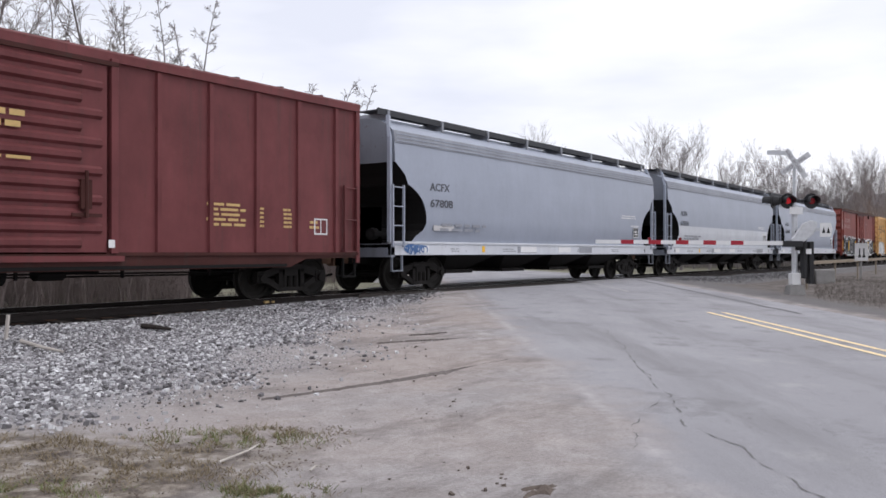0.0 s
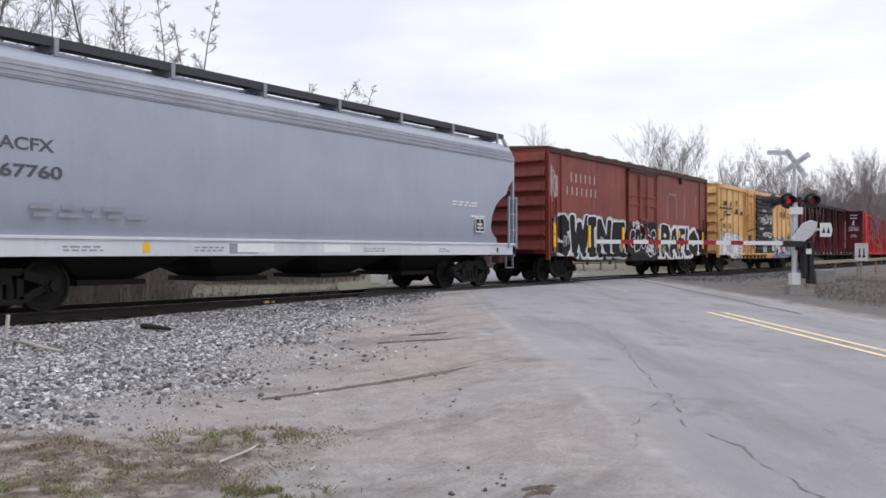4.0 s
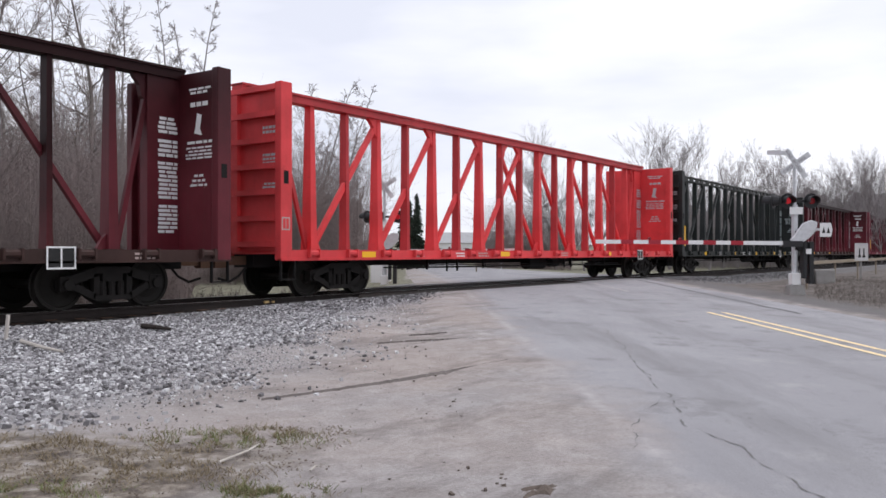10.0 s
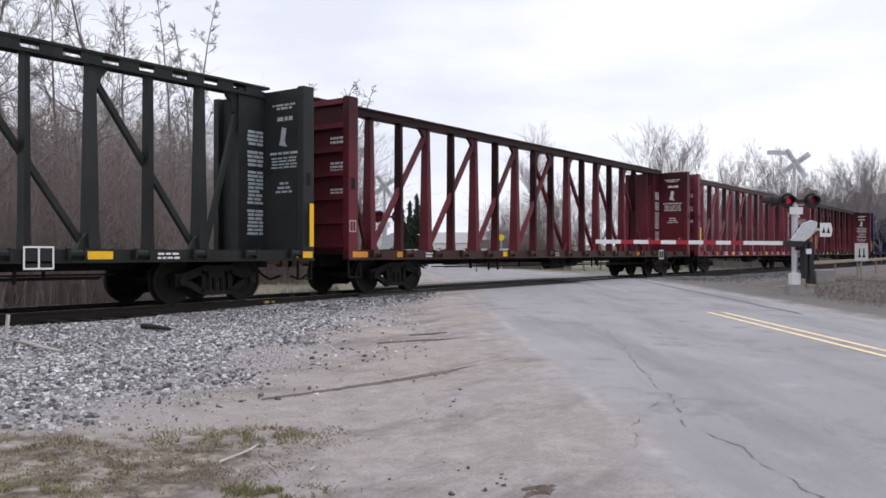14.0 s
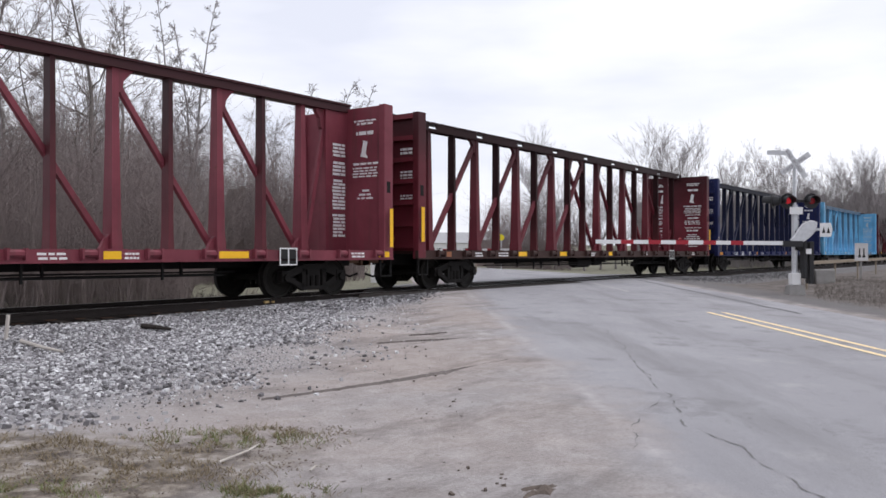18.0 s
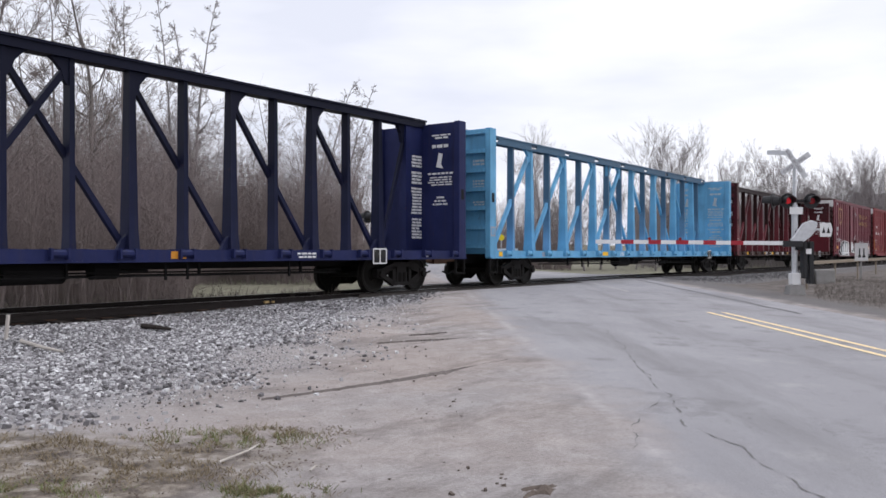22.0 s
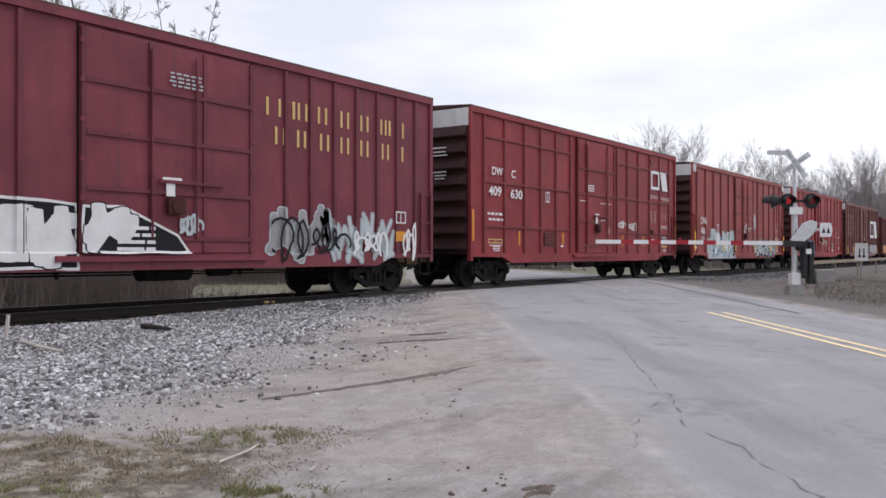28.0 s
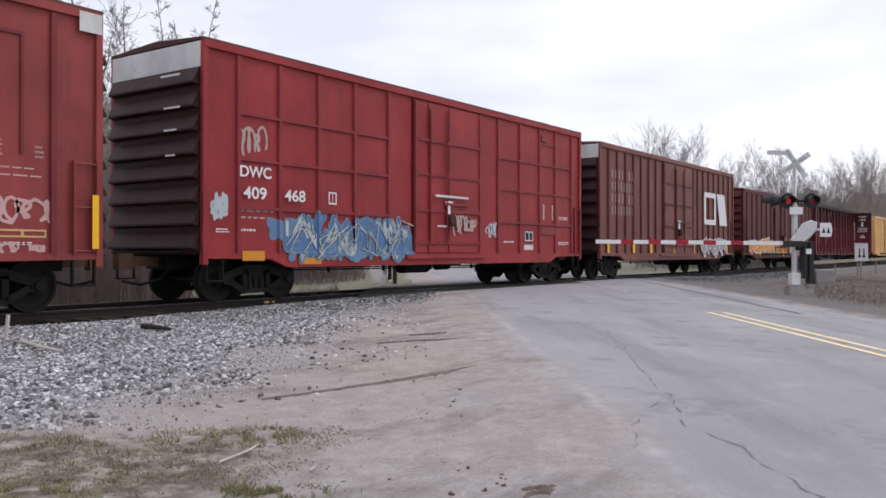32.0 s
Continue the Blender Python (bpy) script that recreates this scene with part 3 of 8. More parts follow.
def make_track():
    track = thing("track", "single railway track of rusty rails on dark wooden ties", "railway track", at=pose(0, TRACK_Y, 0))
    track["kind"] = "structure"
    prof = [(-0.07, -0.18), (0.07, -0.18), (0.07, -0.165), (0.012, -0.14), (0.012, -0.05), (0.037, -0.04), (0.037, -0.002), (0.03, 0.0), (-0.03, 0.0), (-0.037, -0.002), (-0.037, -0.04), (-0.012, -0.05), (-0.012, -0.14), (-0.07, -0.165)]
    for y in (-0.755, 0.755):
        m = Mesh().slab([(-260, y + a, b) for a, b in prof], (760, 0, 0))
        rail = part("rail", m, M["rail"], track)
        part("running_band", Mesh().box(-260, 500, y - 0.024, y + 0.024, -0.001, 0.0015), M["rail_top"], rail, "polished rail top")
    tie = Mesh().box(-0.115, 0.115, -1.3, 1.3, -0.34, -0.165).data("tie", M["tie"])
    plate = Mesh().box(-0.1, 0.1, -0.87, -0.63, -0.165, -0.155).data("tie_plate", M["rusty"])
    rng = random.Random(4)
    for i in range(150):
        x = -10 + i * 0.53
        if 17.5 < x < 29.5:
            continue
        t = part("tie", tie, None, track)
        t.matrix_basis = pose(x + rng.uniform(-0.03, 0.03), rng.uniform(-0.05, 0.05), rng.uniform(-0.015, 0.01), 0, 0, rng.uniform(-1, 1))
        p = part("tie_plate", plate, None, t)
    part("paint_mark", Mesh().box(12.98, 13.1, -0.812, -0.768, -0.1, -0.05).box(13.2, 13.26, -0.812, -0.768, -0.1, -0.06), M["gold"], track, "yellow paint mark on the rail")
    m = Mesh()
    for i in range(380):
        x = 69.5 + i * 0.53
        m.box(x - 0.11, x + 0.11, -1.3, 1.3, -0.34, -0.165)
    tagged(part("far_ties", m, M["tie"], track), kind="stuff")
    for y0, y1 in ((-0.66, 0.66), (-1.6, -0.83), (0.83, 1.6)):
        a, b = (y0 + y1) / 2, 1.27
        p = Mesh().slab([(17.2 + b * y0, y0, -0.02), (29.0 + b * y0, y0, -0.02), (29.0 + b * y1, y1, -0.02), (17.2 + b * y1, y1, -0.02)], (0, 0, -0.2))
        part("crossing_panel", p, M["tie"] if y0 != -1.6 else M["tie"], track, "dark crossing panel between the rails")


# ---------------------------------------------------------------- rolling stock
def wheel_meshes():
    w = Mesh()
    n = 28
    for side in (-1, 1):
        prof = [(0.0, 0.69), (0.1, 0.69), (0.13, 0.72), (0.3, 0.745), (0.385, 0.715), (0.4, 0.69), (0.487, 0.69), (0.487, 0.715), (0.459, 0.725), (0.455, 0.83), (0.4, 0.83), (0.385, 0.8), (0.3, 0.77), (0.16, 0.79), (0.13, 0.84), (0.0, 0.84)]
        k = len(w.v)
        for i in range(n):
            t = 2 * math.pi * i / n
            w.v += [(r * math.cos(t), side * y, r * math.sin(t)) for r, y in prof]
        c = len(prof)
        for i in range(n):
            j = (i + 1) % n
            w.f += [(k + i * c + a, k + i * c + a + 1, k + j * c + a + 1, k + j * c + a) for a in range(c - 1)]
    w.rod((0, -1.02, 0), (0, 1.02, 0), 0.075, n=10)
    return w.data("wheelset", M["wheel"])


def side_frame(side):
    """Cast truck side: arched frame with window openings, bearing caps and springs."""
    m, y = Mesh(), side * 1.0
    for sx in (-1, 1):
        m.beam((sx * 0.3, y, 0.68), (sx * 0.86, y, 0.52), 0.16, 0.13)
        m.beam((sx * 0.3, y, 0.2), (sx * 0.74, y, 0.42), 0.12, 0.13)
        m.beam((sx * 0.33, y, 0.7), (sx * 0.33, y, 0.2), 0.11, 0.13)
        m.box(sx * 0.89 - 0.14, sx * 0.89 + 0.14, y - 0.08, y + 0.08, 0.36, 0.6)
        m.rod((sx * 0.89, y - 0.02, 0.457), (sx * 0.89, y + side * 0.14, 0.457), 0.11, 0.09, 10)
        for dx in (-0.16, 0.0, 0.16):
            pass
    m.box(-0.36, 0.36, y - 0.07, y + 0.07, 0.64, 0.76)
    m.box(-0.36, 0.36, y - 0.07, y + 0.07, 0.16, 0.25)
    for dx in (-0.18, 0.0, 0.18):
        m.rod((dx, y, 0.25), (dx, y, 0.5), 0.07, n=8)
    return m.data("side_frame", M["iron"])


WHEELSET, FRAMES = wheel_meshes(), [side_frame(-1), side_frame(1)]
BOLSTER = Mesh().box(-0.2, 0.2, -1.05, 1.05, 0.5, 0.66).box(-0.3, 0.3, -0.3, 0.3, 0.66, 0.82).box(-0.75, 0.75, -0.06, 0.06, 0.42, 0.5).data("truck", M["iron"])
WHEELS = []


def add_trucks(car, half):
    for x in (-half, half):
        truck = part("truck", BOLSTER, None, car)
        truck.matrix_basis = pose(x, 0, 0)
        for d in FRAMES:
            part("side_frame", d, None, truck)
        for dx in (-0.89, 0.89):
            w = part("wheelset", WHEELSET, None, truck)
            w.matrix_parent_inverse = Matrix.Translation((dx, 0, 0.458))
            WHEELS.append(w)


def add_couplers(car, half, reach):
    for s in (-1, 1):
        m = Mesh().box(s * (half - 0.5), s * (half + reach - 0.18), -0.09, 0.09, 0.74, 0.94)
        m.box(s * (half + reach - 0.28), s * (half + reach + 0.04), -0.16, 0.02, 0.68, 1.0)
        m.box(s * (half + reach - 0.2), s * (half + reach - 0.04), 0.04, 0.16, 0.7, 0.98)
        c = part("coupler", m, M["rusty"], car)
        h = Mesh()
        pts = [(s * (half - 0.1), 0.3 * s, 0.7), (s * (half + 0.12), 0.32 * s, 0.5), (s * (half + reach * 0.6), 0.28 * s, 0.38), (s * (half + reach), 0.2 * s, 0.46)]
        for a, b in zip(pts, pts[1:]):
            h.rod(a, b, 0.028, n=6)
        part("air_hose", h, M["under"], c)


def add_ladder(car, x, y, z0, z1, mat, width=0.42, rungs=None):
    """Side ladder or grab irons standing off the wall at y."""
    m = Mesh()
    s = -1 if y < 0 else 1
    for dx in (0, width):
        m.box(x + dx - 0.02, x + dx + 0.02, min(y + s * 0.03, y + s * 0.09), max(y + s * 0.03, y + s * 0.09), z0, z1)
    k = rungs or max(2, int((z1 - z0) / 0.42))
    for i in range(k):
        z = z0 + 0.06 + (z1 - z0 - 0.12) * i / (k - 1)
        m.rod((x, y + s * 0.07, z), (x + width, y + s * 0.07, z), 0.016, n=5)
    return part("ladder", m, mat, car)


def add_step(car, x, y, z, mat):
    m = Mesh()
    s = -1 if y < 0 else 1
    for dx in (0, 0.4):
        m.box(x + dx - 0.015, x + dx + 0.015, y - 0.03, y + 0.03, z - 0.42, z)
    m.box(x - 0.015, x + 0.415, y - 0.04, y + 0.04, z - 0.44, z - 0.41)
    part("stirrup_step", m, mat, car)


def under_gear(car, rng, half, z=0.95):
    """Centre sill, brake cylinder, reservoir, rods and pipes."""
    part("centre_sill", Mesh().box(-half, half, -0.32, 0.32, 0.68, z), M["under"], car)
    x = rng.uniform(-1.5, 0.5)
    part("air_reservoir", Mesh().rod((x, -0.75, 0.66), (x + 1.1, -0.75, 0.66), 0.2, n=12), M["under"], car)
    part("brake_cylinder", Mesh().rod((x + 1.7, -0.7, 0.68), (x + 2.2, -0.7, 0.68), 0.16, n=12).rod((x + 2.2, -0.7, 0.68), (x + 2.9, -0.7, 0.66), 0.03), M["under"], car)
    m = Mesh()
    for y, zz in ((-0.95, 0.62), (-0.55, 0.56)):
        m.rod((-half * 0.62, y, zz + 0.06), (half * 0.62, y, zz), 0.018, n=5)
    for k in range(5):
        px = -half * 0.5 + half * k / 4
        m.box(px - 0.02, px + 0.02, -1.0, -0.94, 0.55, z)
    part("brake_rigging", m, M["under"], car)


def blob_stroke(m, pts, w, y):
    """A fat rounded stroke, flat in the xz plane at depth y."""
    for (x0, z0), (x1, z1) in zip(pts, pts[1:]):
        d = Vector((x1 - x0, z1 - z0))
        if d.length < 1e-5:
            continue
        u = Vector((-d.y, d.x)).normalized() * w
        k = len(m.v)
        m.v += [(x0 + u.x, y, z0 + u.y), (x0 - u.x, y, z0 - u.y), (x1 - u.x, y, z1 - u.y), (x1 + u.x, y, z1 + u.y)]
        m.f.append((k, k + 1, k + 2, k + 3))
        y -= 0.00025
    for x0, z0 in pts:
        k = len(m.v)
        m.v += [(x0 + w * math.cos(t * math.pi / 5), y, z0 + w * math.sin(t * math.pi / 5)) for t in range(10)]
        m.f.append(tuple(k + i for i in range(10)))
        y -= 0.00025
    return y


def wall_depth(y, posts):
    """The wall's face, standing out over each post and over the sill below."""
    def depth(x, z):
        return y - 0.057 if z < 1.02 or any(abs(x - p) < 0.062 for p in posts) else y
    return depth


def hook_shape(rng):
    """An abstract tangle of angular strokes in a unit square, no sign of any writing."""
    pts, up = [], rng.random() < 0.5
    k = rng.choice((3, 3, 4))
    for i in range(k):
        pts.append((i / (k - 1) * rng.uniform(0.85, 1.15) - 0.05, (rng.uniform(0.72, 1.0) if up else rng.uniform(0.0, 0.3))))
        up = not up if rng.random() < 0.85 else up
    bar = [(rng.uniform(-0.2, 0.3), rng.uniform(0.6, 1.05)), (rng.uniform(0.5, 1.2), rng.uniform(0.75, 1.05))]
    spur = [(rng.uniform(-0.15, 0.5), rng.uniform(0.3, 0.6)), (rng.uniform(0.5, 1.2), rng.uniform(0.2, 0.9)), (rng.uniform(0.6, 1.1), rng.uniform(0.0, 0.4))]
    return pts, spur, bar


def side_bottom(gx, hx):
    """Lower edge of a boxcar's side sill."""
    t = hx - 1.75
    return np.interp(np.abs(gx), (0, t - 0.5, t, hx), (0.715, 0.715, 0.895, 0.91))


def graffiti(car, seed, x, z, w, h, depth, count, outline, fill, shine=None, fat=0.16, ground=None, edge=0.04, shade=None, hx=8.15):
    """Sprayed angular shapes, painted on the wall in layers: ground, cast block, outline, fill, patches of a second colour."""
    rng = random.Random(seed)
    step = 0.028
    gx, gz = np.meshgrid(np.arange(x - 0.5, x + w + 0.5, step), np.arange(z - 0.15, z + h + 0.3, step))
    keep = gz - side_bottom(gx, hx)
    fat *= 0.72
    pitch = w / count
    outer, inner, block = np.full(gx.shape, -9.0), np.full(gx.shape, -9.0), np.full(gx.shape, -9.0)
    for i in range(count):
        glyph = hook_shape(rng)
        r = fat * min(h, pitch * 1.5) * rng.uniform(0.95, 1.2)
        ww, hh, lean = pitch * rng.uniform(1.0, 1.25) - r, h * rng.uniform(0.9, 1.06) - 2 * r, rng.uniform(-0.12, 0.3) * pitch
        x0, z0 = x + pitch * (i + 0.08) + r * 0.4, z + r + rng.uniform(-0.04, 0.06) * h
        flip = rng.random() < 0.4
        lines = []
        for st in glyph:
            st = [(1 - p if flip else p, q) for p, q in st]
            lines.append([(x0 + p * ww + q * lean + rng.gauss(0, 0.05) * pitch, z0 + q * hh + rng.gauss(0, 0.03) * h) for p, q in st])
        swell = 1 - 0.16 * np.sin(gx * 2.9 / pitch + gz * 3.0 + seed + i)
        d = np.minimum.reduce([stroke_distance(gx, gz, s, 0.7) for s in lines]) * swell
        outer = np.maximum(outer, r + edge - d)
        inner = np.maximum(r - d, np.minimum(inner, d - r - edge))
        if shade:
            for k in (1, 2, 3, 4):
                dd = np.minimum.reduce([stroke_distance(gx - 0.035 * k, gz + 0.03 * k, s, 0.7) for s in lines]) * swell
                block = np.maximum(block, r + edge - dd)
    origin = gx[0, 0], gz[0, 0], step
    g = part("graffiti", contour(np.minimum(outer, keep), *origin, depth, 0.009), outline, car, "spray-painted angular shapes")
    part("fill", contour(np.minimum(inner, keep), *origin, depth, 0.012), fill, g)
    if shine:
        wave = np.sin(gx * 2.1 + seed) + np.sin(gz * 4.3 + gx * 1.3 + seed * 2) + 0.5 * np.sin(gx * 7.1 - gz * 3.0)
        tagged(part("highlight", contour(np.minimum(np.minimum(wave * 0.12 - 0.08, inner - 0.012), keep), *origin, depth, 0.015), shine, g), kind="stuff")
    if shade:
        part("cast_block", contour(np.minimum(block, keep), *origin, depth, 0.006), shade, g)
    if ground:
        wave = 0.12 * np.sin(gx * 2.7 + seed) + 0.07 * np.sin(gx * 7.3 + seed * 2) + 0.04 * np.sin(gx * 19)
        area = np.minimum(np.minimum(z + h + 0.02 + wave - gz, gz - z + 0.09), np.minimum(gx - x + 0.3 + wave, x + w + 0.3 + wave - gx))
        part("background", contour(np.minimum(area, keep), *origin, depth, 0.0035), ground, g)


# strokes of sprayed capitals in a unit square
STROKES = {
    "S": [[(0.95, 0.85), (0.6, 1.0), (0.2, 0.92), (0.08, 0.7), (0.35, 0.55), (0.75, 0.42), (0.92, 0.2), (0.6, 0.02), (0.05, 0.1)]],
    "W": [[(0.0, 1.0), (0.22, 0.0), (0.5, 0.75), (0.75, 0.0), (1.0, 1.0)]],
    "I": [[(0.1, 1.0), (0.9, 1.0)], [(0.5, 1.0), (0.5, 0.0)], [(0.1, 0.0), (0.9, 0.0)]],
    "N": [[(0.05, 0.0), (0.1, 1.0), (0.85, 0.05), (0.92, 1.0)]],
    "E": [[(0.95, 1.0), (0.15, 0.92), (0.08, 0.5), (0.15, 0.05), (0.95, 0.0)], [(0.1, 0.5), (0.8, 0.55)]],
    "C": [[(0.95, 0.85), (0.5, 1.0), (0.1, 0.7), (0.1, 0.3), (0.5, 0.0), (0.95, 0.15)]],
    "D": [[(0.1, 0.0), (0.1, 1.0), (0.6, 0.95), (0.95, 0.6), (0.9, 0.25), (0.55, 0.0), (0.1, 0.0)]],
    "R": [[(0.1, 0.0), (0.12, 1.0), (0.7, 0.98), (0.92, 0.76), (0.7, 0.52), (0.2, 0.48), (0.55, 0.3), (0.95, 0.0)]],
    "A": [[(0.0, 0.0), (0.35, 0.9), (0.6, 1.0), (0.9, 0.0)], [(0.2, 0.35), (0.8, 0.35)]],
    "F": [[(0.1, 0.0), (0.2, 0.98), (0.95, 1.0)], [(0.15, 0.52), (0.75, 0.55)]],
    "L": [[(0.35, 1.0), (0.1, 0.05), (0.95, 0.08)]],
    "O": [[(0.5, 1.0), (0.12, 0.7), (0.12, 0.3), (0.5, 0.0), (0.88, 0.3), (0.88, 0.7), (0.5, 1.0)]],
}


def tangle(rng):
    """Hooked and crossing strokes in a unit square that form no sign of any writing."""
    out = []
    for _ in range(2):
        p, up = [], rng.random() < 0.5
        for i in range(4):
            p.append((min(1.0, max(0.0, i / 3 + rng.gauss(0, 0.16))), rng.uniform(0.6, 1.0) if up else rng.uniform(0.0, 0.4)))
            up = not up if rng.random() < 0.8 else up
        out.append(p)
    a = rng.uniform(0.1, 0.9)
    out.append([(a, 1.0), (a + rng.gauss(0, 0.25), 0.5), (a + rng.gauss(0, 0.3), 0.0)])
    return out


def tangles(x0, x1, count, lo, hi, r, rng):
    """A row of overlapping abstract tangles between x0 and x1."""
    w = (x1 - x0) / count
    return [("", x0 + w * (i - 0.12), x0 + w * (i + 1.12), lo + rng.uniform(-0.02, 0.05), hi - rng.uniform(0, 0.16), r * rng.uniform(0.85, 1.15)) for i in range(count)]


def sprayed_letters(car, seed, glyphs, depth, outline, fill, edge=0.05, gap=None, gap_width=0.2, shade=None, shine=None, hx=8.15, square=0.35, drop=0.035):
    """Fat sprayed capitals, each (character or "" for an abstract tangle, left, right, foot, top, half stroke): field between them, cast block, outline, fill, highlights."""
    rng = random.Random(seed)
    step = 0.025
    x0, x1 = min(g[1] for g in glyphs) - 0.35, max(g[2] for g in glyphs) + 0.35
    z0, z1 = min(g[3] for g in glyphs) - 0.2, max(g[4] for g in glyphs) + 0.3
    gx, gz = np.meshgrid(np.arange(x0, x1, step), np.arange(z0, z1, step))
    keep = gz - side_bottom(gx, hx)
    outer, inner, block, near = (np.full(gx.shape, -9.0) for _ in range(4))
    for ch, a, b, lo, hi, r in glyphs:
        lean = rng.uniform(-0.04, 0.1) if ch in STROKES else rng.uniform(-0.3, 0.4)
        shape = STROKES[ch] if ch in STROKES else tangle(rng)
        lines = [[(a + r + (b - a - 2 * r) * (p + (q - 0.5) * lean) + rng.gauss(0, 0.012), lo + r + (hi - lo - 2 * r) * q + rng.gauss(0, 0.015)) for p, q in st] for st in shape]
        swell = 1 - 0.12 * np.sin(gx * 3.3 + gz * 2.6 + seed + a)
        d = np.minimum.reduce([stroke_distance(gx, gz, q, square) for q in lines]) * swell
        outer = np.maximum(outer, r + edge - d)
        inner = np.maximum(r - d, np.minimum(inner, d - r - edge))
        near = np.maximum(near, r + gap_width - d)
        if shade:
            for k in (1, 2, 3, 4):
                block = np.maximum(block, r + edge - np.minimum.reduce([stroke_distance(gx - drop * k, gz + drop * 0.8 * k, q, square) for q in lines]) * swell)
    origin = gx[0, 0], gz[0, 0], step
    g = part("graffiti", contour(np.minimum(outer, keep), *origin, depth, 0.009), outline, car, "spray-painted fat lettering")
    part("fill", contour(np.minimum(inner, keep), *origin, depth, 0.012), fill, g)
    if gap:
        low, high = min(q[3] for q in glyphs), max(q[4] for q in glyphs)
        field = np.minimum(np.minimum(near, keep), np.minimum(gz - low + 0.06, high + 0.02 - gz))
        part("background", contour(field, *origin, depth, 0.0045), gap, g)
    if shade:
        part("cast_block", contour(np.minimum(block, keep), *origin, depth, 0.0065), shade, g)
    if shine:
        wave = np.sin(gx * 3.7 + seed) + np.sin(gz * 6.3 + gx * 1.9 + seed * 2) + 0.6 * np.sin(gx * 9.1 - gz * 5.0)
        tagged(part("highlight", contour(np.minimum(np.minimum(wave * 0.12 - 0.07, inner - 0.02), keep), *origin, depth, 0.015), shine, g), kind="stuff")


def sprayed_field(car, corners, depth, mat, rim=None, ragged=0.03, seed=0, hx=8.15):
    """A sprayed area inside a convex outline of (x, z) corners given anticlockwise, with an optional rim of paint."""
    step = 0.03
    xs, zs = [c[0] for c in corners], [c[1] for c in corners]
    gx, gz = np.meshgrid(np.arange(min(xs) - 0.15, max(xs) + 0.15, step), np.arange(min(zs) - 0.15, max(zs) + 0.15, step))
    area = gz - side_bottom(gx, hx)
    for (ax, az), (bx, bz) in zip(corners, corners[1:] + corners[:1]):
        ln = math.hypot(bx - ax, bz - az)
        area = np.minimum(area, ((bx - ax) * (gz - az) - (bz - az) * (gx - ax)) / ln + ragged * np.sin(gx * 5.1 + gz * 7.7 + seed))
    g = part("sprayed_field", contour(area, gx[0, 0], gz[0, 0], step, depth, 0.0035), mat, car, "sprayed ground of the graffiti")
    if rim:
        part("rim", contour(np.minimum(area, 0.05 - area), gx[0, 0], gz[0, 0], step, depth, 0.0055), rim, g)


def sprayed_band(car, seed, x0, x1, top, depth, mat, hx, name="painted_band", label="", ragged=0.1):
    """A sprayed field from the sill up to a rough top edge."""
    step = 0.04
    gx, gz = np.meshgrid(np.arange(x0 - 0.1, x1 + 0.1, step), np.arange(0.66, top + 0.5, step))
    row = gx[0]
    edge = np.array([top + ragged * (noise.noise((v * 0.8, seed, 0)) * 1.6 + noise.noise((v * 3.1, seed, 3)) + 0.6 * noise.noise((v * 9.0, seed, 7))) for v in row])
    area = np.minimum(np.minimum(edge[None, :] - gz, gz - side_bottom(gx, hx)), np.minimum(gx - x0, x1 - gx))
    return part(name, contour(area, gx[0, 0], gz[0, 0], step, depth, 0.003), mat, car, label)


def tag_scrawl(car, seed, x, z, w, h, y, mat, n=9, name="scrawl"):
    """A thin sprayed scribble with no readable words."""
    rng = random.Random(seed)
    step = 0.02
    gx, gz = np.meshgrid(np.arange(x - 0.1, x + w + 0.15, step), np.arange(z - 0.1, z + h + 0.12, step))
    pts, lift = [], 0.5
    for i in range(n):
        wide, tall, lift = rng.uniform(0.35, 1.0) * w / n, rng.uniform(0.3, 1.0) * h * 0.5, 0.3 * lift + 0.7 * rng.uniform(0.35, 0.65)
        turn = rng.choice((-1, 1, 1))
        for k in range(12):
            a = 2 * math.pi * k / 12
            sharp = 1.0 if rng.random() < 0.8 else 1.3
            pts.append((x + w * (i + k / 12) / n + turn * wide * math.sin(a), z + h * lift - tall * math.cos(a) * sharp))
    part(name, contour(min(0.03, 0.012 + h * 0.03) - stroke_distance(gx, gz, pts), gx[0, 0], gz[0, 0], step, lambda q, r: y, 0.006), mat, car)


def blocks(car, mat, x, z, w, h, count, y, name="lettering_block"):
    """Plain blocks in the place of a name, one for each letter."""
    step = w / count
    d = Mesh().box(0, step * 0.24, -0.006, -0.002, 0, h).data(name, mat)
    for i in range(count):
        part(name, d, None, car).matrix_basis = pose(x + i * step, y, z)


def panel_frame(car, mat, x, z, w, h, y):
    """A small stencilled consolidation box."""
    m = Mesh()
    t = 0.03
    for a, b, c, d in ((x, x + w, z, z + t), (x, x + w, z + h - t, z + h), (x, x + t, z + t, z + h - t), (x + w - t, x + w, z + t, z + h - t), (x + w * 0.47, x + w * 0.53, z + t, z + h - t)):
        m.box(a, b, y - 0.006, y - 0.002, c, d)
    part("stencil_frame", m, mat, car)


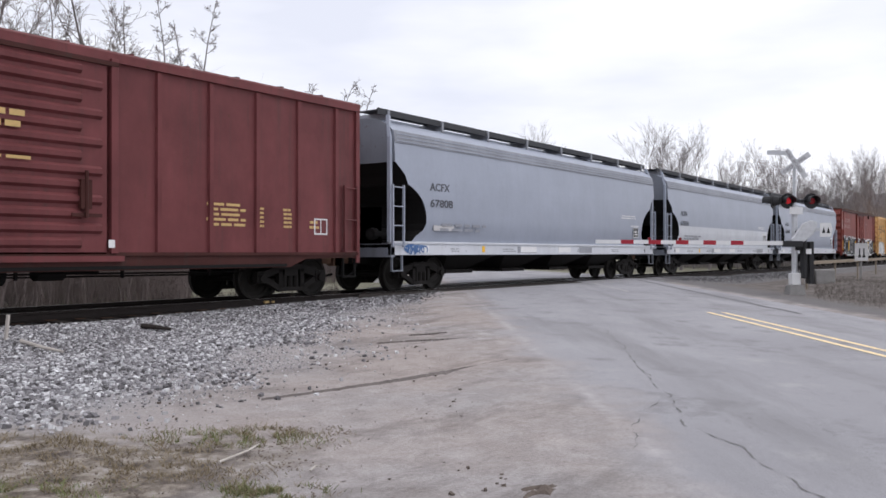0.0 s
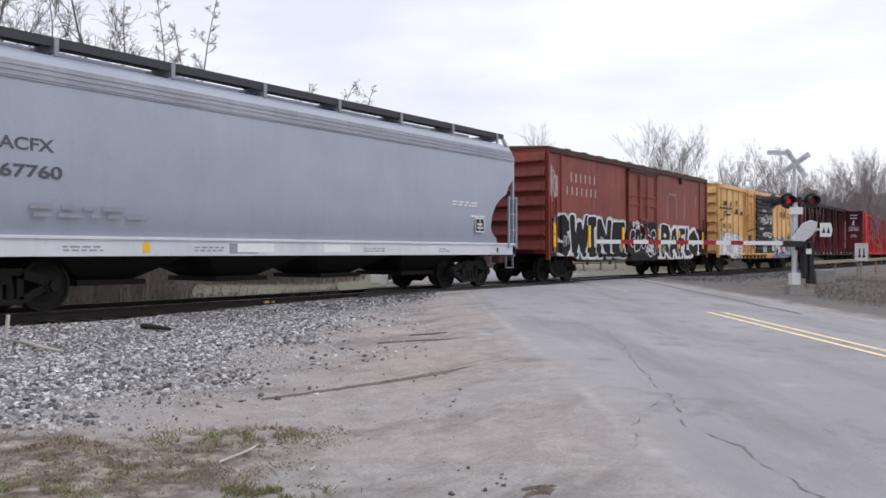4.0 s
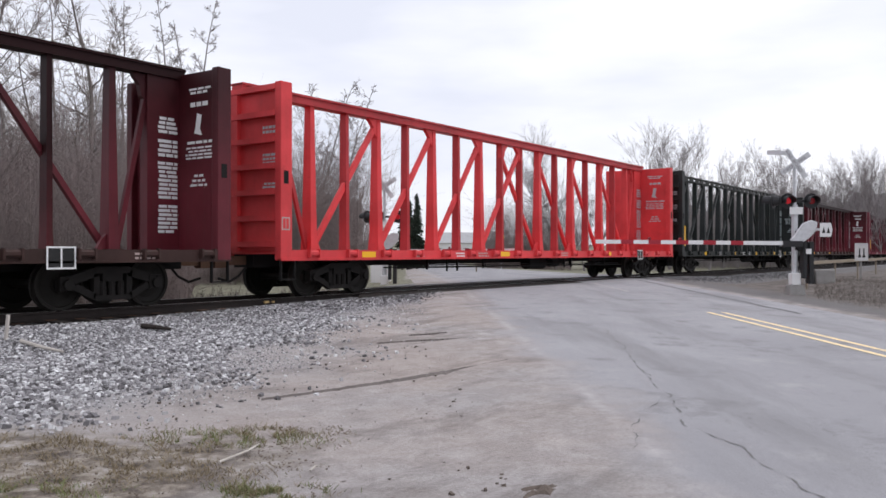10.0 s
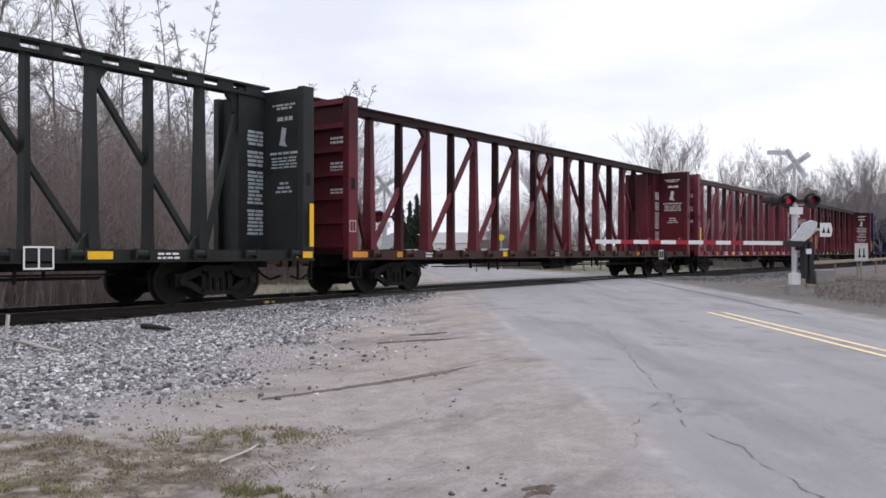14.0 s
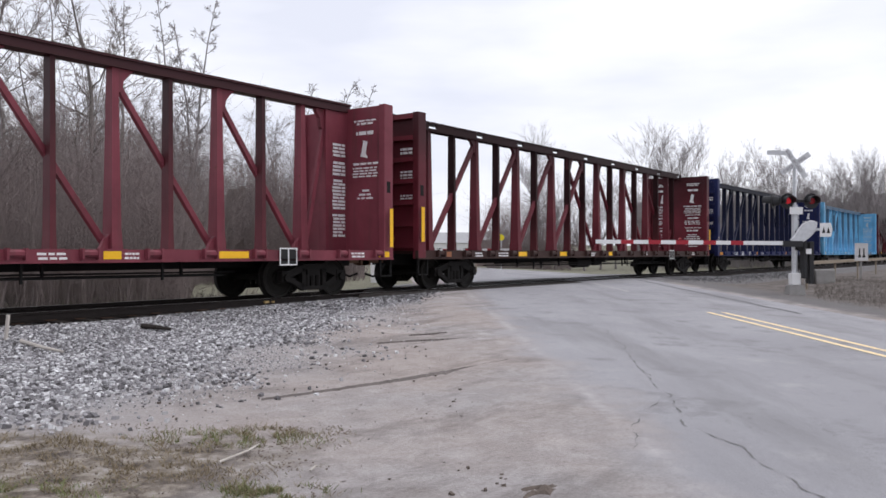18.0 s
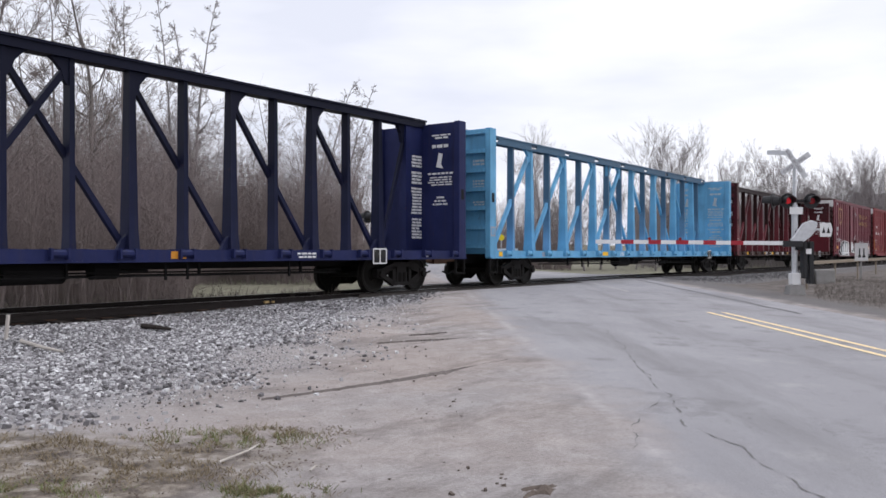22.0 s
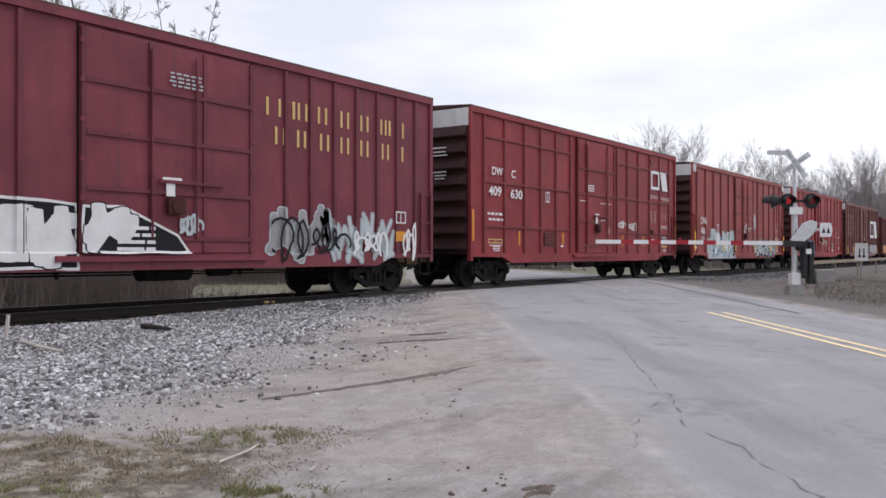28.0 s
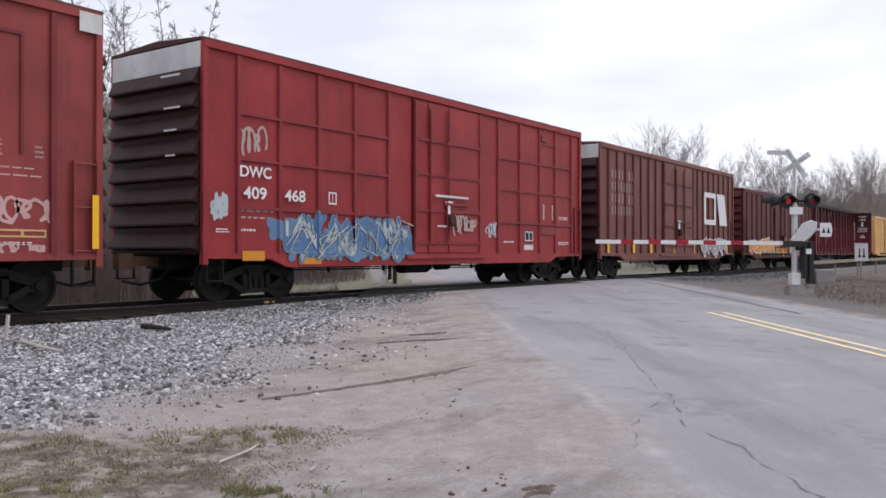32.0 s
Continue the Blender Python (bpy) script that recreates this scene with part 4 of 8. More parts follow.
def boxcar(name, label, L, H, paint_mat, posts, door, seed, width=3.04, roof="same", roof_mat=None, sill=0.76, white_top=False, end_mat=None, girts=False, rows=8, post_mat=None, rail_mat=None, side_mark=True, seam_ends=False, rungs=True, rods=(0.36, 0.62), sill_mat=None):
    """Steel boxcar: body, posts, roof, ribbed ends, doors, ladders, underframe. door = (left, right, style)."""
    rng = random.Random(seed)
    car = thing(name, label, "boxcar", "train")
    hx, hy, z0 = L / 2, width / 2 - 0.06, 0.98
    eave = H - 0.12
    part("body", Mesh().box(-hx, hx, -hy, hy, z0, eave), paint_mat, car, bevel=0.02)
    # eave angle along the top of the side
    for s in (-1, 1):
        part("top_rail", Mesh().box(-hx - 0.02, hx + 0.02, min(s * hy, s * (hy + 0.075)), max(s * hy, s * (hy + 0.075)), eave - 0.13, eave + 0.02), rail_mat or paint_mat, car)
        t = hx - 1.75
        y0, y1 = min(s * (hy - 0.06), s * (hy + 0.05)), max(s * (hy - 0.06), s * (hy + 0.05))
        sm = Mesh().slab([(-hx, y0, z0 + 0.02), (-hx, y0, sill + 0.14), (-t, y0, sill + 0.12), (-t + 0.5, y0, sill - 0.06), (t - 0.5, y0, sill - 0.06), (t, y0, sill + 0.12), (hx, y0, sill + 0.14), (hx, y0, z0 + 0.02)], (0, y1 - y0, 0))
        part("side_sill", sm, sill_mat or paint_mat, car)
    # roof with a shallow ridge and seam caps
    rm = Mesh().slab([(-hx - 0.03, -hy - 0.08, eave + 0.02), (-hx - 0.03, hy + 0.08, eave + 0.02), (-hx - 0.03, hy + 0.06, eave + 0.06), (-hx - 0.03, 0, H + 0.04), (-hx - 0.03, -hy - 0.06, eave + 0.06)], (L + 0.06, 0, 0))
    rf = part("roof", rm, roof_mat or paint_mat, car)
    cap = Mesh()
    for s in (-1, 1):
        cap.beam((0, s * (hy + (0.03 if seam_ends or not white_top else -0.3)), eave + (0.065 if seam_ends or not white_top else 0.09)), (0, 0, H + 0.06), 0.06, 0.07, (1, 0, 0))
        if seam_ends:
            cap.box(-0.16, 0.16, min(s * (hy - 0.1), s * (hy + 0.09)), max(s * (hy - 0.1), s * (hy + 0.09)), eave + 0.0, eave + 0.085)
    cap = cap.data("roof_seam", roof_mat or paint_mat)
    k = int(L / 1.22)
    for i in range(1, k):
        part("roof_seam", cap, None, rf).matrix_basis = pose(-hx + L * i / k, 0, 0)
    # posts
    post = Mesh().slab([(-0.06, 0, z0 - 0.02), (-0.045, -0.055, z0 - 0.02), (0.045, -0.055, z0 - 0.02), (0.06, 0, z0 - 0.02)], (0, 0, eave - 0.13 - z0)).data("side_post", post_mat or paint_mat)
    for px in posts:
        for s in (-1, 1):
            p = part("side_post", post, None, car)
            p.matrix_basis = pose(s * -px if s > 0 else px, s * hy, 0, 0, 0, 180 if s > 0 else 0)
    corner = Mesh().box(-0.06, 0.06, -0.06, 0.06, z0 - 0.2, eave).data("corner_post", paint_mat)
    for sx in (-1, 1):
        for sy in (-1, 1):
            part("corner_post", corner, None, car).matrix_basis = pose(sx * (hx - 0.03), sy * (hy + 0.0), 0)
    if girts:
        g = Mesh()
        for z in girts:
            xs = sorted(posts)
            for a, b in zip(xs, xs[1:]):
                if b - a < 2.2:
                    g.box(a + 0.04, b - 0.04, -hy - 0.05, -hy, z - 0.03, z + 0.03)
        tagged(part("girt", g, post_mat or paint_mat, car), kind="stuff")
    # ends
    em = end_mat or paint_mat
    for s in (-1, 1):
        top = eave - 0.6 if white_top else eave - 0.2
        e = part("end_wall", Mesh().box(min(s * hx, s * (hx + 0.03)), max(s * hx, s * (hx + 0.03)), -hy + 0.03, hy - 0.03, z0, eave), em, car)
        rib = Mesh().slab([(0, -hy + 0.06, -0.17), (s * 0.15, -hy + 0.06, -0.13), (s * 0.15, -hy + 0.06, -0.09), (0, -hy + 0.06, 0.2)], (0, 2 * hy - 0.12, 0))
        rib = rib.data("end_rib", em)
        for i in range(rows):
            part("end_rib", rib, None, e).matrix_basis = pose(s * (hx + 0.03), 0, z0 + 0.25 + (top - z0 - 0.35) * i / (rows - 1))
        if white_top:
            w = Mesh().box(min(s * (hx + 0.03), s * (hx + 0.05)), max(s * (hx + 0.03), s * (hx + 0.05)), -hy + 0.02, hy - 0.02, eave - 0.52, eave - 0.02)
            if side_mark:
                w.box(min(s * hx, s * (hx - 0.42)), max(s * hx, s * (hx - 0.42)), -hy - 0.082, -hy - 0.076, eave - 0.36, eave - 0.02)
            part("height_marking", w, M["worn_white"], car, "white painted top of the end")
        el = part("end_platform", Mesh().box(min(s * hx, s * (hx + 0.4)), max(s * hx, s * (hx + 0.4)), -0.95, 0.95, z0 + 0.02, z0 + 0.06), M["under"], car)
    x0, x1, style = door
    doors(car, x0, x1, style, hy, z0, eave, paint_mat, rods, post_mat or paint_mat)
    for s in (-1, 1):
        if rungs:
            add_ladder(car, -hx + 0.08, s * hy, z0, z0 + 1.9, paint_mat)
        add_ladder(car, hx - 0.5, s * hy, z0, z0 + 1.6, paint_mat)
        add_step(car, -hx + 0.08, s * hy, z0 - 0.1, M["under"])
        add_step(car, hx - 0.5, s * hy, z0 - 0.1, M["under"])
    under_gear(car, rng, hx)
    add_trucks(car, hx - 1.75)
    add_couplers(car, hx, 0.92)
    return car


def doors(car, x0, x1, style, hy, z0, eave, mat, rods, rib_mat):
    for s in (-1, 1):
        y = s * hy
        if style in ("plug", "slide"):
            d = Mesh().box(x0, x1, min(y, y + s * 0.07), max(y, y + s * 0.07), z0 + 0.03, eave - 0.2)
            dp = part("door", d, mat, car, bevel=0.01)
            rib = Mesh().box(x0 + 0.1, x1 - 0.1, min(y + s * 0.07, y + s * 0.11), max(y + s * 0.07, y + s * 0.11), -0.04, 0.04).data("door_rib", rib_mat)
            for z in (0.3, 1.15, 2.1, 3.0) if eave > 4.7 else (0.35, 1.2, 1.95, 2.3, 3.2):
                part("door_rib", rib, None, dp).matrix_basis = pose(0, 0, z0 + z)
            up = Mesh()
            for x in (x0 + 0.05, x0 + (x1 - x0) * rods[0], x0 + (x1 - x0) * (rods[1] + 0.06), x1 - 0.05):
                up.box(x - 0.045, x + 0.045, min(y + s * 0.07, y + s * 0.1), max(y + s * 0.07, y + s * 0.1), z0 + 0.05, eave - 0.22)
            part("door_frame", up, rib_mat, dp)
            hd = Mesh()
            for k in rods:
                x = x0 + (x1 - x0) * k
                hd.rod((x, y + s * 0.13, z0 + 0.3), (x, y + s * 0.13, eave - 0.35), 0.025, n=6)
            hd.box(x0 + (x1 - x0) * 0.4, x0 + (x1 - x0) * 0.8, min(y + s * 0.11, y + s * 0.15), max(y + s * 0.11, y + s * 0.15), z0 + 1.32, z0 + 1.38)
            part("lock_bar", hd, rib_mat, dp)
            if s < 0 and style == "plug":
                sm = Mesh().box(x0 + (x1 - x0) * 0.44, x0 + (x1 - x0) * 0.49, y - 0.125, y - 0.115, z0 + 1.08, z0 + 1.32).box(x0 + (x1 - x0) * 0.42, x0 + (x1 - x0) * 0.53, y - 0.125, y - 0.115, z0 + 1.38, z0 + 1.43)
                part("door_placard", sm, M["white"], dp)
        else:
            dp = part("door", Mesh().box(x0, x1, min(y, y + s * 0.09), max(y, y + s * 0.09), z0, eave - 0.15), style if not isinstance(style, str) else mat, car, bevel=0.01)
            dm = style if not isinstance(style, str) else mat
            rb = Mesh().slab([(x0 + 0.12, y + s * 0.09, -0.09), (x0 + 0.12, y + s * 0.15, -0.04), (x0 + 0.12, y + s * 0.15, 0.04), (x0 + 0.12, y + s * 0.09, 0.09)], (x1 - x0 - 0.24, 0, 0)).data("corrugation", dm)
            n = 13
            short = Mesh().slab([(x0 + 0.12, y + s * 0.09, -0.09), (x0 + 0.12, y + s * 0.15, -0.04), (x0 + 0.12, y + s * 0.15, 0.04), (x0 + 0.12, y + s * 0.09, 0.09)], (x1 - x0 - 0.62, 0, 0)).data("corrugation", dm)
            for i in range(n):
                part("corrugation", rb if i % 2 else short, None, dp).matrix_basis = pose(0, 0, z0 + 0.2 + (eave - z0 - 0.55) * i / (n - 1))
        run = 0.12 if style == "plug" else 0.9
        tr = Mesh().box(x0 - (x1 - x0) * (run if s < 0 else 0.1), x1 + (x1 - x0) * (0.1 if s < 0 else run), min(y, y + s * 0.13), max(y, y + s * 0.13), z0 - 0.12, z0 - 0.02)
        part("door_track", tr, M["under"] if style == "slide" else mat, car)
        if style in ("plug", "slide"):
            hinge = Mesh().box(-0.045, 0.045, min(y + s * 0.05, y + s * 0.115), max(y + s * 0.05, y + s * 0.115), -0.04, 0.04).data("door_hinge", mat)
            for x in (x0 + 0.02, x1 - 0.02):
                for k in range(6):
                    part("door_hinge", hinge, None, dp).matrix_basis = pose(x, 0, z0 + 0.3 + (eave - z0 - 0.75) * k / 5)
            # thin black strips paint the shadow lines at the door's edges
            for a, b in ((x0 - 0.03, x0 - 0.012), (x1 + 0.012, x1 + 0.03)):
                part("door_gap_shade", Mesh().box(a, b, min(y, y + s * 0.03), max(y, y + s * 0.03), z0 + 0.02, eave - 0.14), M["under"], dp, "dark strip for the shadow line beside the door")
            lk = Mesh().box(x0 + (x1 - x0) * 0.44, x0 + (x1 - x0) * 0.54, min(y + s * 0.11, y + s * 0.2), max(y + s * 0.11, y + s * 0.2), z0 + 0.75, z0 + 1.05).rod((x0 + (x1 - x0) * 0.49, y + s * 0.2, z0 + 0.9), (x0 + (x1 - x0) * 0.49, y + s * 0.23, z0 + 0.9), 0.13, n=12)
            part("lock_gear", lk, M["dark_post"], dp, "dark lock gear case")


def centerbeam(name, label, mat, seed, slots=False, L=23.3, H=4.7, dark=None, soot=None, plate=7.8, faded=False, marks=(), shift=0.0, spine=None):
    """Lumber flat car with a trussed spine and end bulkheads."""
    rng = random.Random(seed)
    car = thing(name, label, "flat car", "train")
    hx, hy = L / 2, 1.5
    dark, soot, spine = dark or mat, soot or mat, spine or mat
    part("deck", Mesh().box(-hx + 0.2, hx - 0.2, -hy + 0.1, hy - 0.1, 0.98, 1.06), dark, car)
    for s in (-1, 1):
        m = Mesh().box(-hx, hx, min(s * hy, s * (hy - 0.1)), max(s * hy, s * (hy - 0.1)), 0.84, 1.07)
        m.box(-hx, hx, min(s * (hy + 0.03), s * (hy - 0.1)), max(s * (hy + 0.03), s * (hy - 0.1)), 0.84, 0.875)
        ss = part("side_sill", m, dark, car)
        win = Mesh().rod((-0.13, s * (hy + 0.02), 1.0), (0.13, s * (hy + 0.02), 1.0), 0.07, n=8).box(-0.17, -0.13, min(s * hy, s * (hy + 0.1)), max(s * hy, s * (hy + 0.1)), 0.9, 1.09).box(0.13, 0.17, min(s * hy, s * (hy + 0.1)), max(s * hy, s * (hy + 0.1)), 0.9, 1.09)
        win = win.data("winch", dark)
        for i in range(18):
            part("winch", win, None, ss).matrix_basis = pose((i - 8.5) * 1.277 + 0.18, 0, 0)
    # spine: heavy posts where the braces meet, light ones between
    n, bay = 16, 1.277
    px = [(i - 7.5) * bay + 0.33 + shift for i in range(n)]

    def post_data(rings, m_):
        post = Mesh()
        for z, wx, wy in rings:
            post.v += [(-wx, -wy, z), (wx, -wy, z), (wx, wy, z), (-wx, wy, z)]
        for q in range(0, 4 * len(rings) - 4, 4):
            post.f += [(q + i, q + (i + 1) % 4, q + 4 + (i + 1) % 4, q + 4 + i) for i in range(4)]
        k = 4 * len(rings) - 4
        post.f += [(3, 2, 1, 0), (k, k + 1, k + 2, k + 3)]
        return post.data("post", m_)

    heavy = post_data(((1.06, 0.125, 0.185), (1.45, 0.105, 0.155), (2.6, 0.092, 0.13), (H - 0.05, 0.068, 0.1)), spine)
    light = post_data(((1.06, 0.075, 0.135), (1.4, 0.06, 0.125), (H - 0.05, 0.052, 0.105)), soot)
    plate_ = Mesh().box(-0.2, 0.2, -0.2, 0.2, 1.06, 1.085).data("post_foot", dark)
    for i, x in enumerate(px):
        p = part("post", heavy if i in (0, 2, 4, 6, 9, 11, 13, 15) else light, None, car)
        p.matrix_basis = pose(x, 0, 0)
        part("post_foot", plate_, None, p)
    chord = Mesh()
    T = H + 0.13
    if slots:
        chord.box(-hx + 0.1, hx - 0.1, -0.19, 0.19, T - 0.05, T)
        for s in (-1, 1):
            y0, y1 = min(s * 0.14, s * 0.17), max(s * 0.14, s * 0.17)
            chord.box(-hx + 0.1, hx - 0.1, y0, y1, T - 0.26, T - 0.19)
            if s > 0:
                continue
            c = int((L - 0.2) / slots)
            for i in range(c + 1):
                x = -hx + 0.1 + i * slots
                chord.box(x, min(x + slots - 0.36, hx - 0.1), y0, y1, T - 0.19, T - 0.05)
    else:
        chord.box(-hx + 0.1, hx - 0.1, -0.17, 0.17, T - 0.22, T - 0.02)
        chord.box(-hx + 0.1, hx - 0.1, -0.21, 0.21, T - 0.05, T)
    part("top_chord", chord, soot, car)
    zt, zb = H - 0.12, 1.12
    lean = [(px[i], px[i + 2]) for i in (0, 2, 4, 6)] + [(px[i], px[i - 2]) for i in (15, 13, 11, 9)]
    for a, b in lean:
        q = 1 if b > a else -1
        part("diagonal_brace", Mesh().beam((a + q * 0.06, 0.04 - q * 0.06, zb), (b - q * 0.05, 0.04 - q * 0.06, zt - 0.1), 0.13 if q > 0 else 0.11, 0.11), spine, car)
        edge = [(0.06, 0.07), (0.06, -0.42), (-0.08, -0.46), (-0.16, -0.36), (-0.2, -0.2), (-0.3, -0.08), (-0.42, 0.02), (-0.42, 0.07)]
        part("gusset", Mesh().slab([(b + q * u, -0.085, zt + v) for u, v in edge], (0, 0.11, 0)), spine, car)
        part("gusset", Mesh().slab([(a + q * u, -0.08, zb + v) for u, v in ((0.05, -0.05), (0.32, -0.05), (0.22, 0.14), (0.05, 0.32))], (0, 0.09, 0)), spine, car)
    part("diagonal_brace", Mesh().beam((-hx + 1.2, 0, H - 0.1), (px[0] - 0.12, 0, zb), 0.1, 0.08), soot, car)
    part("gusset", Mesh().slab([(-hx + u, -0.05, H + v) for u, v in ((0.2, 0.0), (1.5, 0.0), (1.36, -0.3), (1.2, -0.62), (0.2, -0.7))], (0, 0.1, 0)), spine, car)
    xe, open_end = hx - 0.2, slots == 2.54
    if open_end:
        p = part("post", light, None, car)
        p.matrix_basis = pose(10.62, 0, 0)
        part("diagonal_brace", Mesh().beam((px[-1] + 0.14, 0.03, zb), (10.95, 0.03, 2.7), 0.1, 0.09), spine, car)
    else:
        part("centre_panel", Mesh().box(10.68, xe, -0.12, 0.12, 1.06, H + 0.02), mat, car)
        part("gusset", Mesh().slab([(10.68 - u, -0.06, zt + v) for u, v in ((0.0, 0.07), (0.3, 0.07), (0.26, -0.05), (0.14, -0.2), (0.1, -0.42), (0.0, -0.5))], (0, 0.12, 0)), spine, car)
        part("diagonal_brace", Mesh().beam((px[-1] + 0.14, -0.01, zb), (10.72, -0.01, zt - 0.35), 0.11, 0.09), spine, car)
    for s in (-1, 1):
        x0, x1 = sorted((s * (hx - 0.12), s * (hx - 0.2)))
        bh = part("bulkhead", Mesh().box(x0, x1, -hy + 0.08, hy - 0.08, 1.06, H), mat, car, bevel=0.01)
        for y in (-hy + 0.09, hy - 0.09):
            a, b = sorted((s * hx, s * (hx - 0.34)))
            part("corner_post", Mesh().box(a - s * 0.003, b - s * 0.003, y - 0.094, y + 0.094, 0.846, H), mat, bh, bevel=0.02)
        rib = Mesh().box(*sorted((s * (hx - 0.12), s * hx)), -hy + 0.18, hy - 0.18, -0.06, 0.06).data("bulkhead_rib", mat)
        for i in range(7):
            part("bulkhead_rib", rib, None, bh).matrix_basis = pose(0, 0, 1.2 + i * (H - 1.3) / 6)
        part("bulkhead_stiffener", Mesh().box(*sorted((s * (hx - 0.12), s * (hx - 0.02))), -0.1, 0.1, 1.06, H - 0.05), mat, bh)
    # stencilling on the inner face of the far bulkhead and on the centre panel
    xf = hx - 0.2
    text = M["spray_mist"] if faded else M["white"]
    m = Mesh()

    def line(za, y0, y1, t):
        """One stencilled line on the bulkhead, broken into words."""
        q = y0
        while q < y1 - 0.04:
            e = min(y1, q + rng.uniform(0.08, 0.26))
            m.box(xf - 0.006, xf - 0.002, q, e, za, za + t)
            q = e + 0.04

    head = [(4.34, 0.36, 0.04), (4.26, 0.26, 0.05), (4.0, 0.28, 0.09), (3.24, 0.44, 0.055), (3.14, 0.4, 0.035), (3.07, 0.38, 0.035), (3.0, 0.42, 0.035), (2.93, 0.4, 0.035)]
    foot = [(2.56, 0.14, 0.05), (2.46, 0.2, 0.05), (2.37, 0.26, 0.045)] if not open_end else [(2.82, 0.4, 0.04), (2.66, 0.3, 0.06), (2.52, 0.36, 0.04), (2.45, 0.4, 0.035), (2.38, 0.38, 0.035), (2.2, 0.44, 0.035), (2.04, 0.28, 0.08), (1.86, 0.22, 0.04), (1.76, 0.34, 0.05), (1.66, 0.38, 0.05), (1.58, 0.3, 0.04), (1.4, 0.4, 0.055), (1.3, 0.26, 0.04)]
    for mid in (-0.75, 0.72) if open_end else (-0.75,):
        for za, half, t in head + foot:
            line(za * (H / 4.7), mid - half, mid + half, t)
    tagged(part("stencil", m, text, car, "white stencilled bars"), kind="stuff")
    for dy in (0.0, 1.47) if open_end else (0.0,):
        part("logo_shape", Mesh().slab([(xf - 0.006, -0.86 + dy, 3.4), (xf - 0.006, -0.6 + dy, 3.46), (xf - 0.006, -0.64 + dy, 3.56), (xf - 0.006, -0.7 + dy, 3.86), (xf - 0.006, -0.84 + dy, 3.82), (xf - 0.006, -0.78 + dy, 3.54)], (0.004, 0, 0)), text, car, "small white painted shape")
    if not open_end:
        for z, h, rows in ((3.46, 0.36, 4), (2.98, 0.38, 4), (2.12, 0.78, 9), (1.42, 0.6, 7)):
            bars(car, text, 10.92, -0.122, z, 0.48, h, rows, rng, fill=0.95, words=(0.3, 0.7))
    # stencils on the outer face of the leading bulkhead
    m = Mesh()
    for z, h, rows in ((3.62, 0.2, 2), (2.95, 0.26, 3), (2.35, 0.22, 3)):
        for r in range(rows):
            q = -1.22
            while q < -0.85:
                e = min(-0.82, q + rng.uniform(0.06, 0.16))
                m.box(-hx + 0.113, -hx + 0.118, q, e, z + h * r / rows, z + h * (r + 0.6) / rows)
                q = e + 0.03
    tagged(part("stencil", m, text, car, "small white stencilled bars"), kind="stuff")
    # reflectors and stencils on the sill
    for x, w, k in marks:
        if k in ("y", "o", "r"):
            part("reflector", Mesh().box(x, x + w, -hy - 0.006, -hy - 0.001, 0.9, 1.04), M[{"y": "reflect", "o": "amber", "r": "cross"}[k]], car, "reflective strip")
        elif k == "w":
            bars(car, M["white"] if rng.random() < 0.7 else M["faded"], x, -hy, 0.9, w, 0.15, 2, rng, words=(0.12, 0.3))
        else:
            lettering(k, 0.25, x, -hy - 0.012, 0.88, M["white"] if seed != 63 else M["spray_grey"], car, 1.0)
    part("stencil_plate", Mesh().box(plate, plate + 0.46, -hy - 0.03, -hy + 0.01, 0.76, 1.1), M["sign_black"], car, "dark stencil plate with white frame")
    panel_frame(car, M["white"], plate - 0.03, 0.74, 0.52, 0.38, -hy - 0.031)
    under_gear(car, rng, hx - 0.3, 0.98)
    g = Mesh()
    for x in (-5.2, -4.7, 1.8, 2.3, 5.0):
        g.box(x - 0.02, x + 0.02, -1.32, -1.28, 0.5, 0.86)
    g.rod((-7.5, -1.3, 0.62), (6.5, -1.3, 0.56), 0.015, n=5)
    part("strap_rod", g, M["under"], car)
    add_trucks(car, hx - 2.35)
    add_couplers(car, hx, 0.6)
    for x in (-hx + 0.05, hx - 0.45):
        add_step(car, x, -hy + 0.05, 0.86, M["under"])
    return car


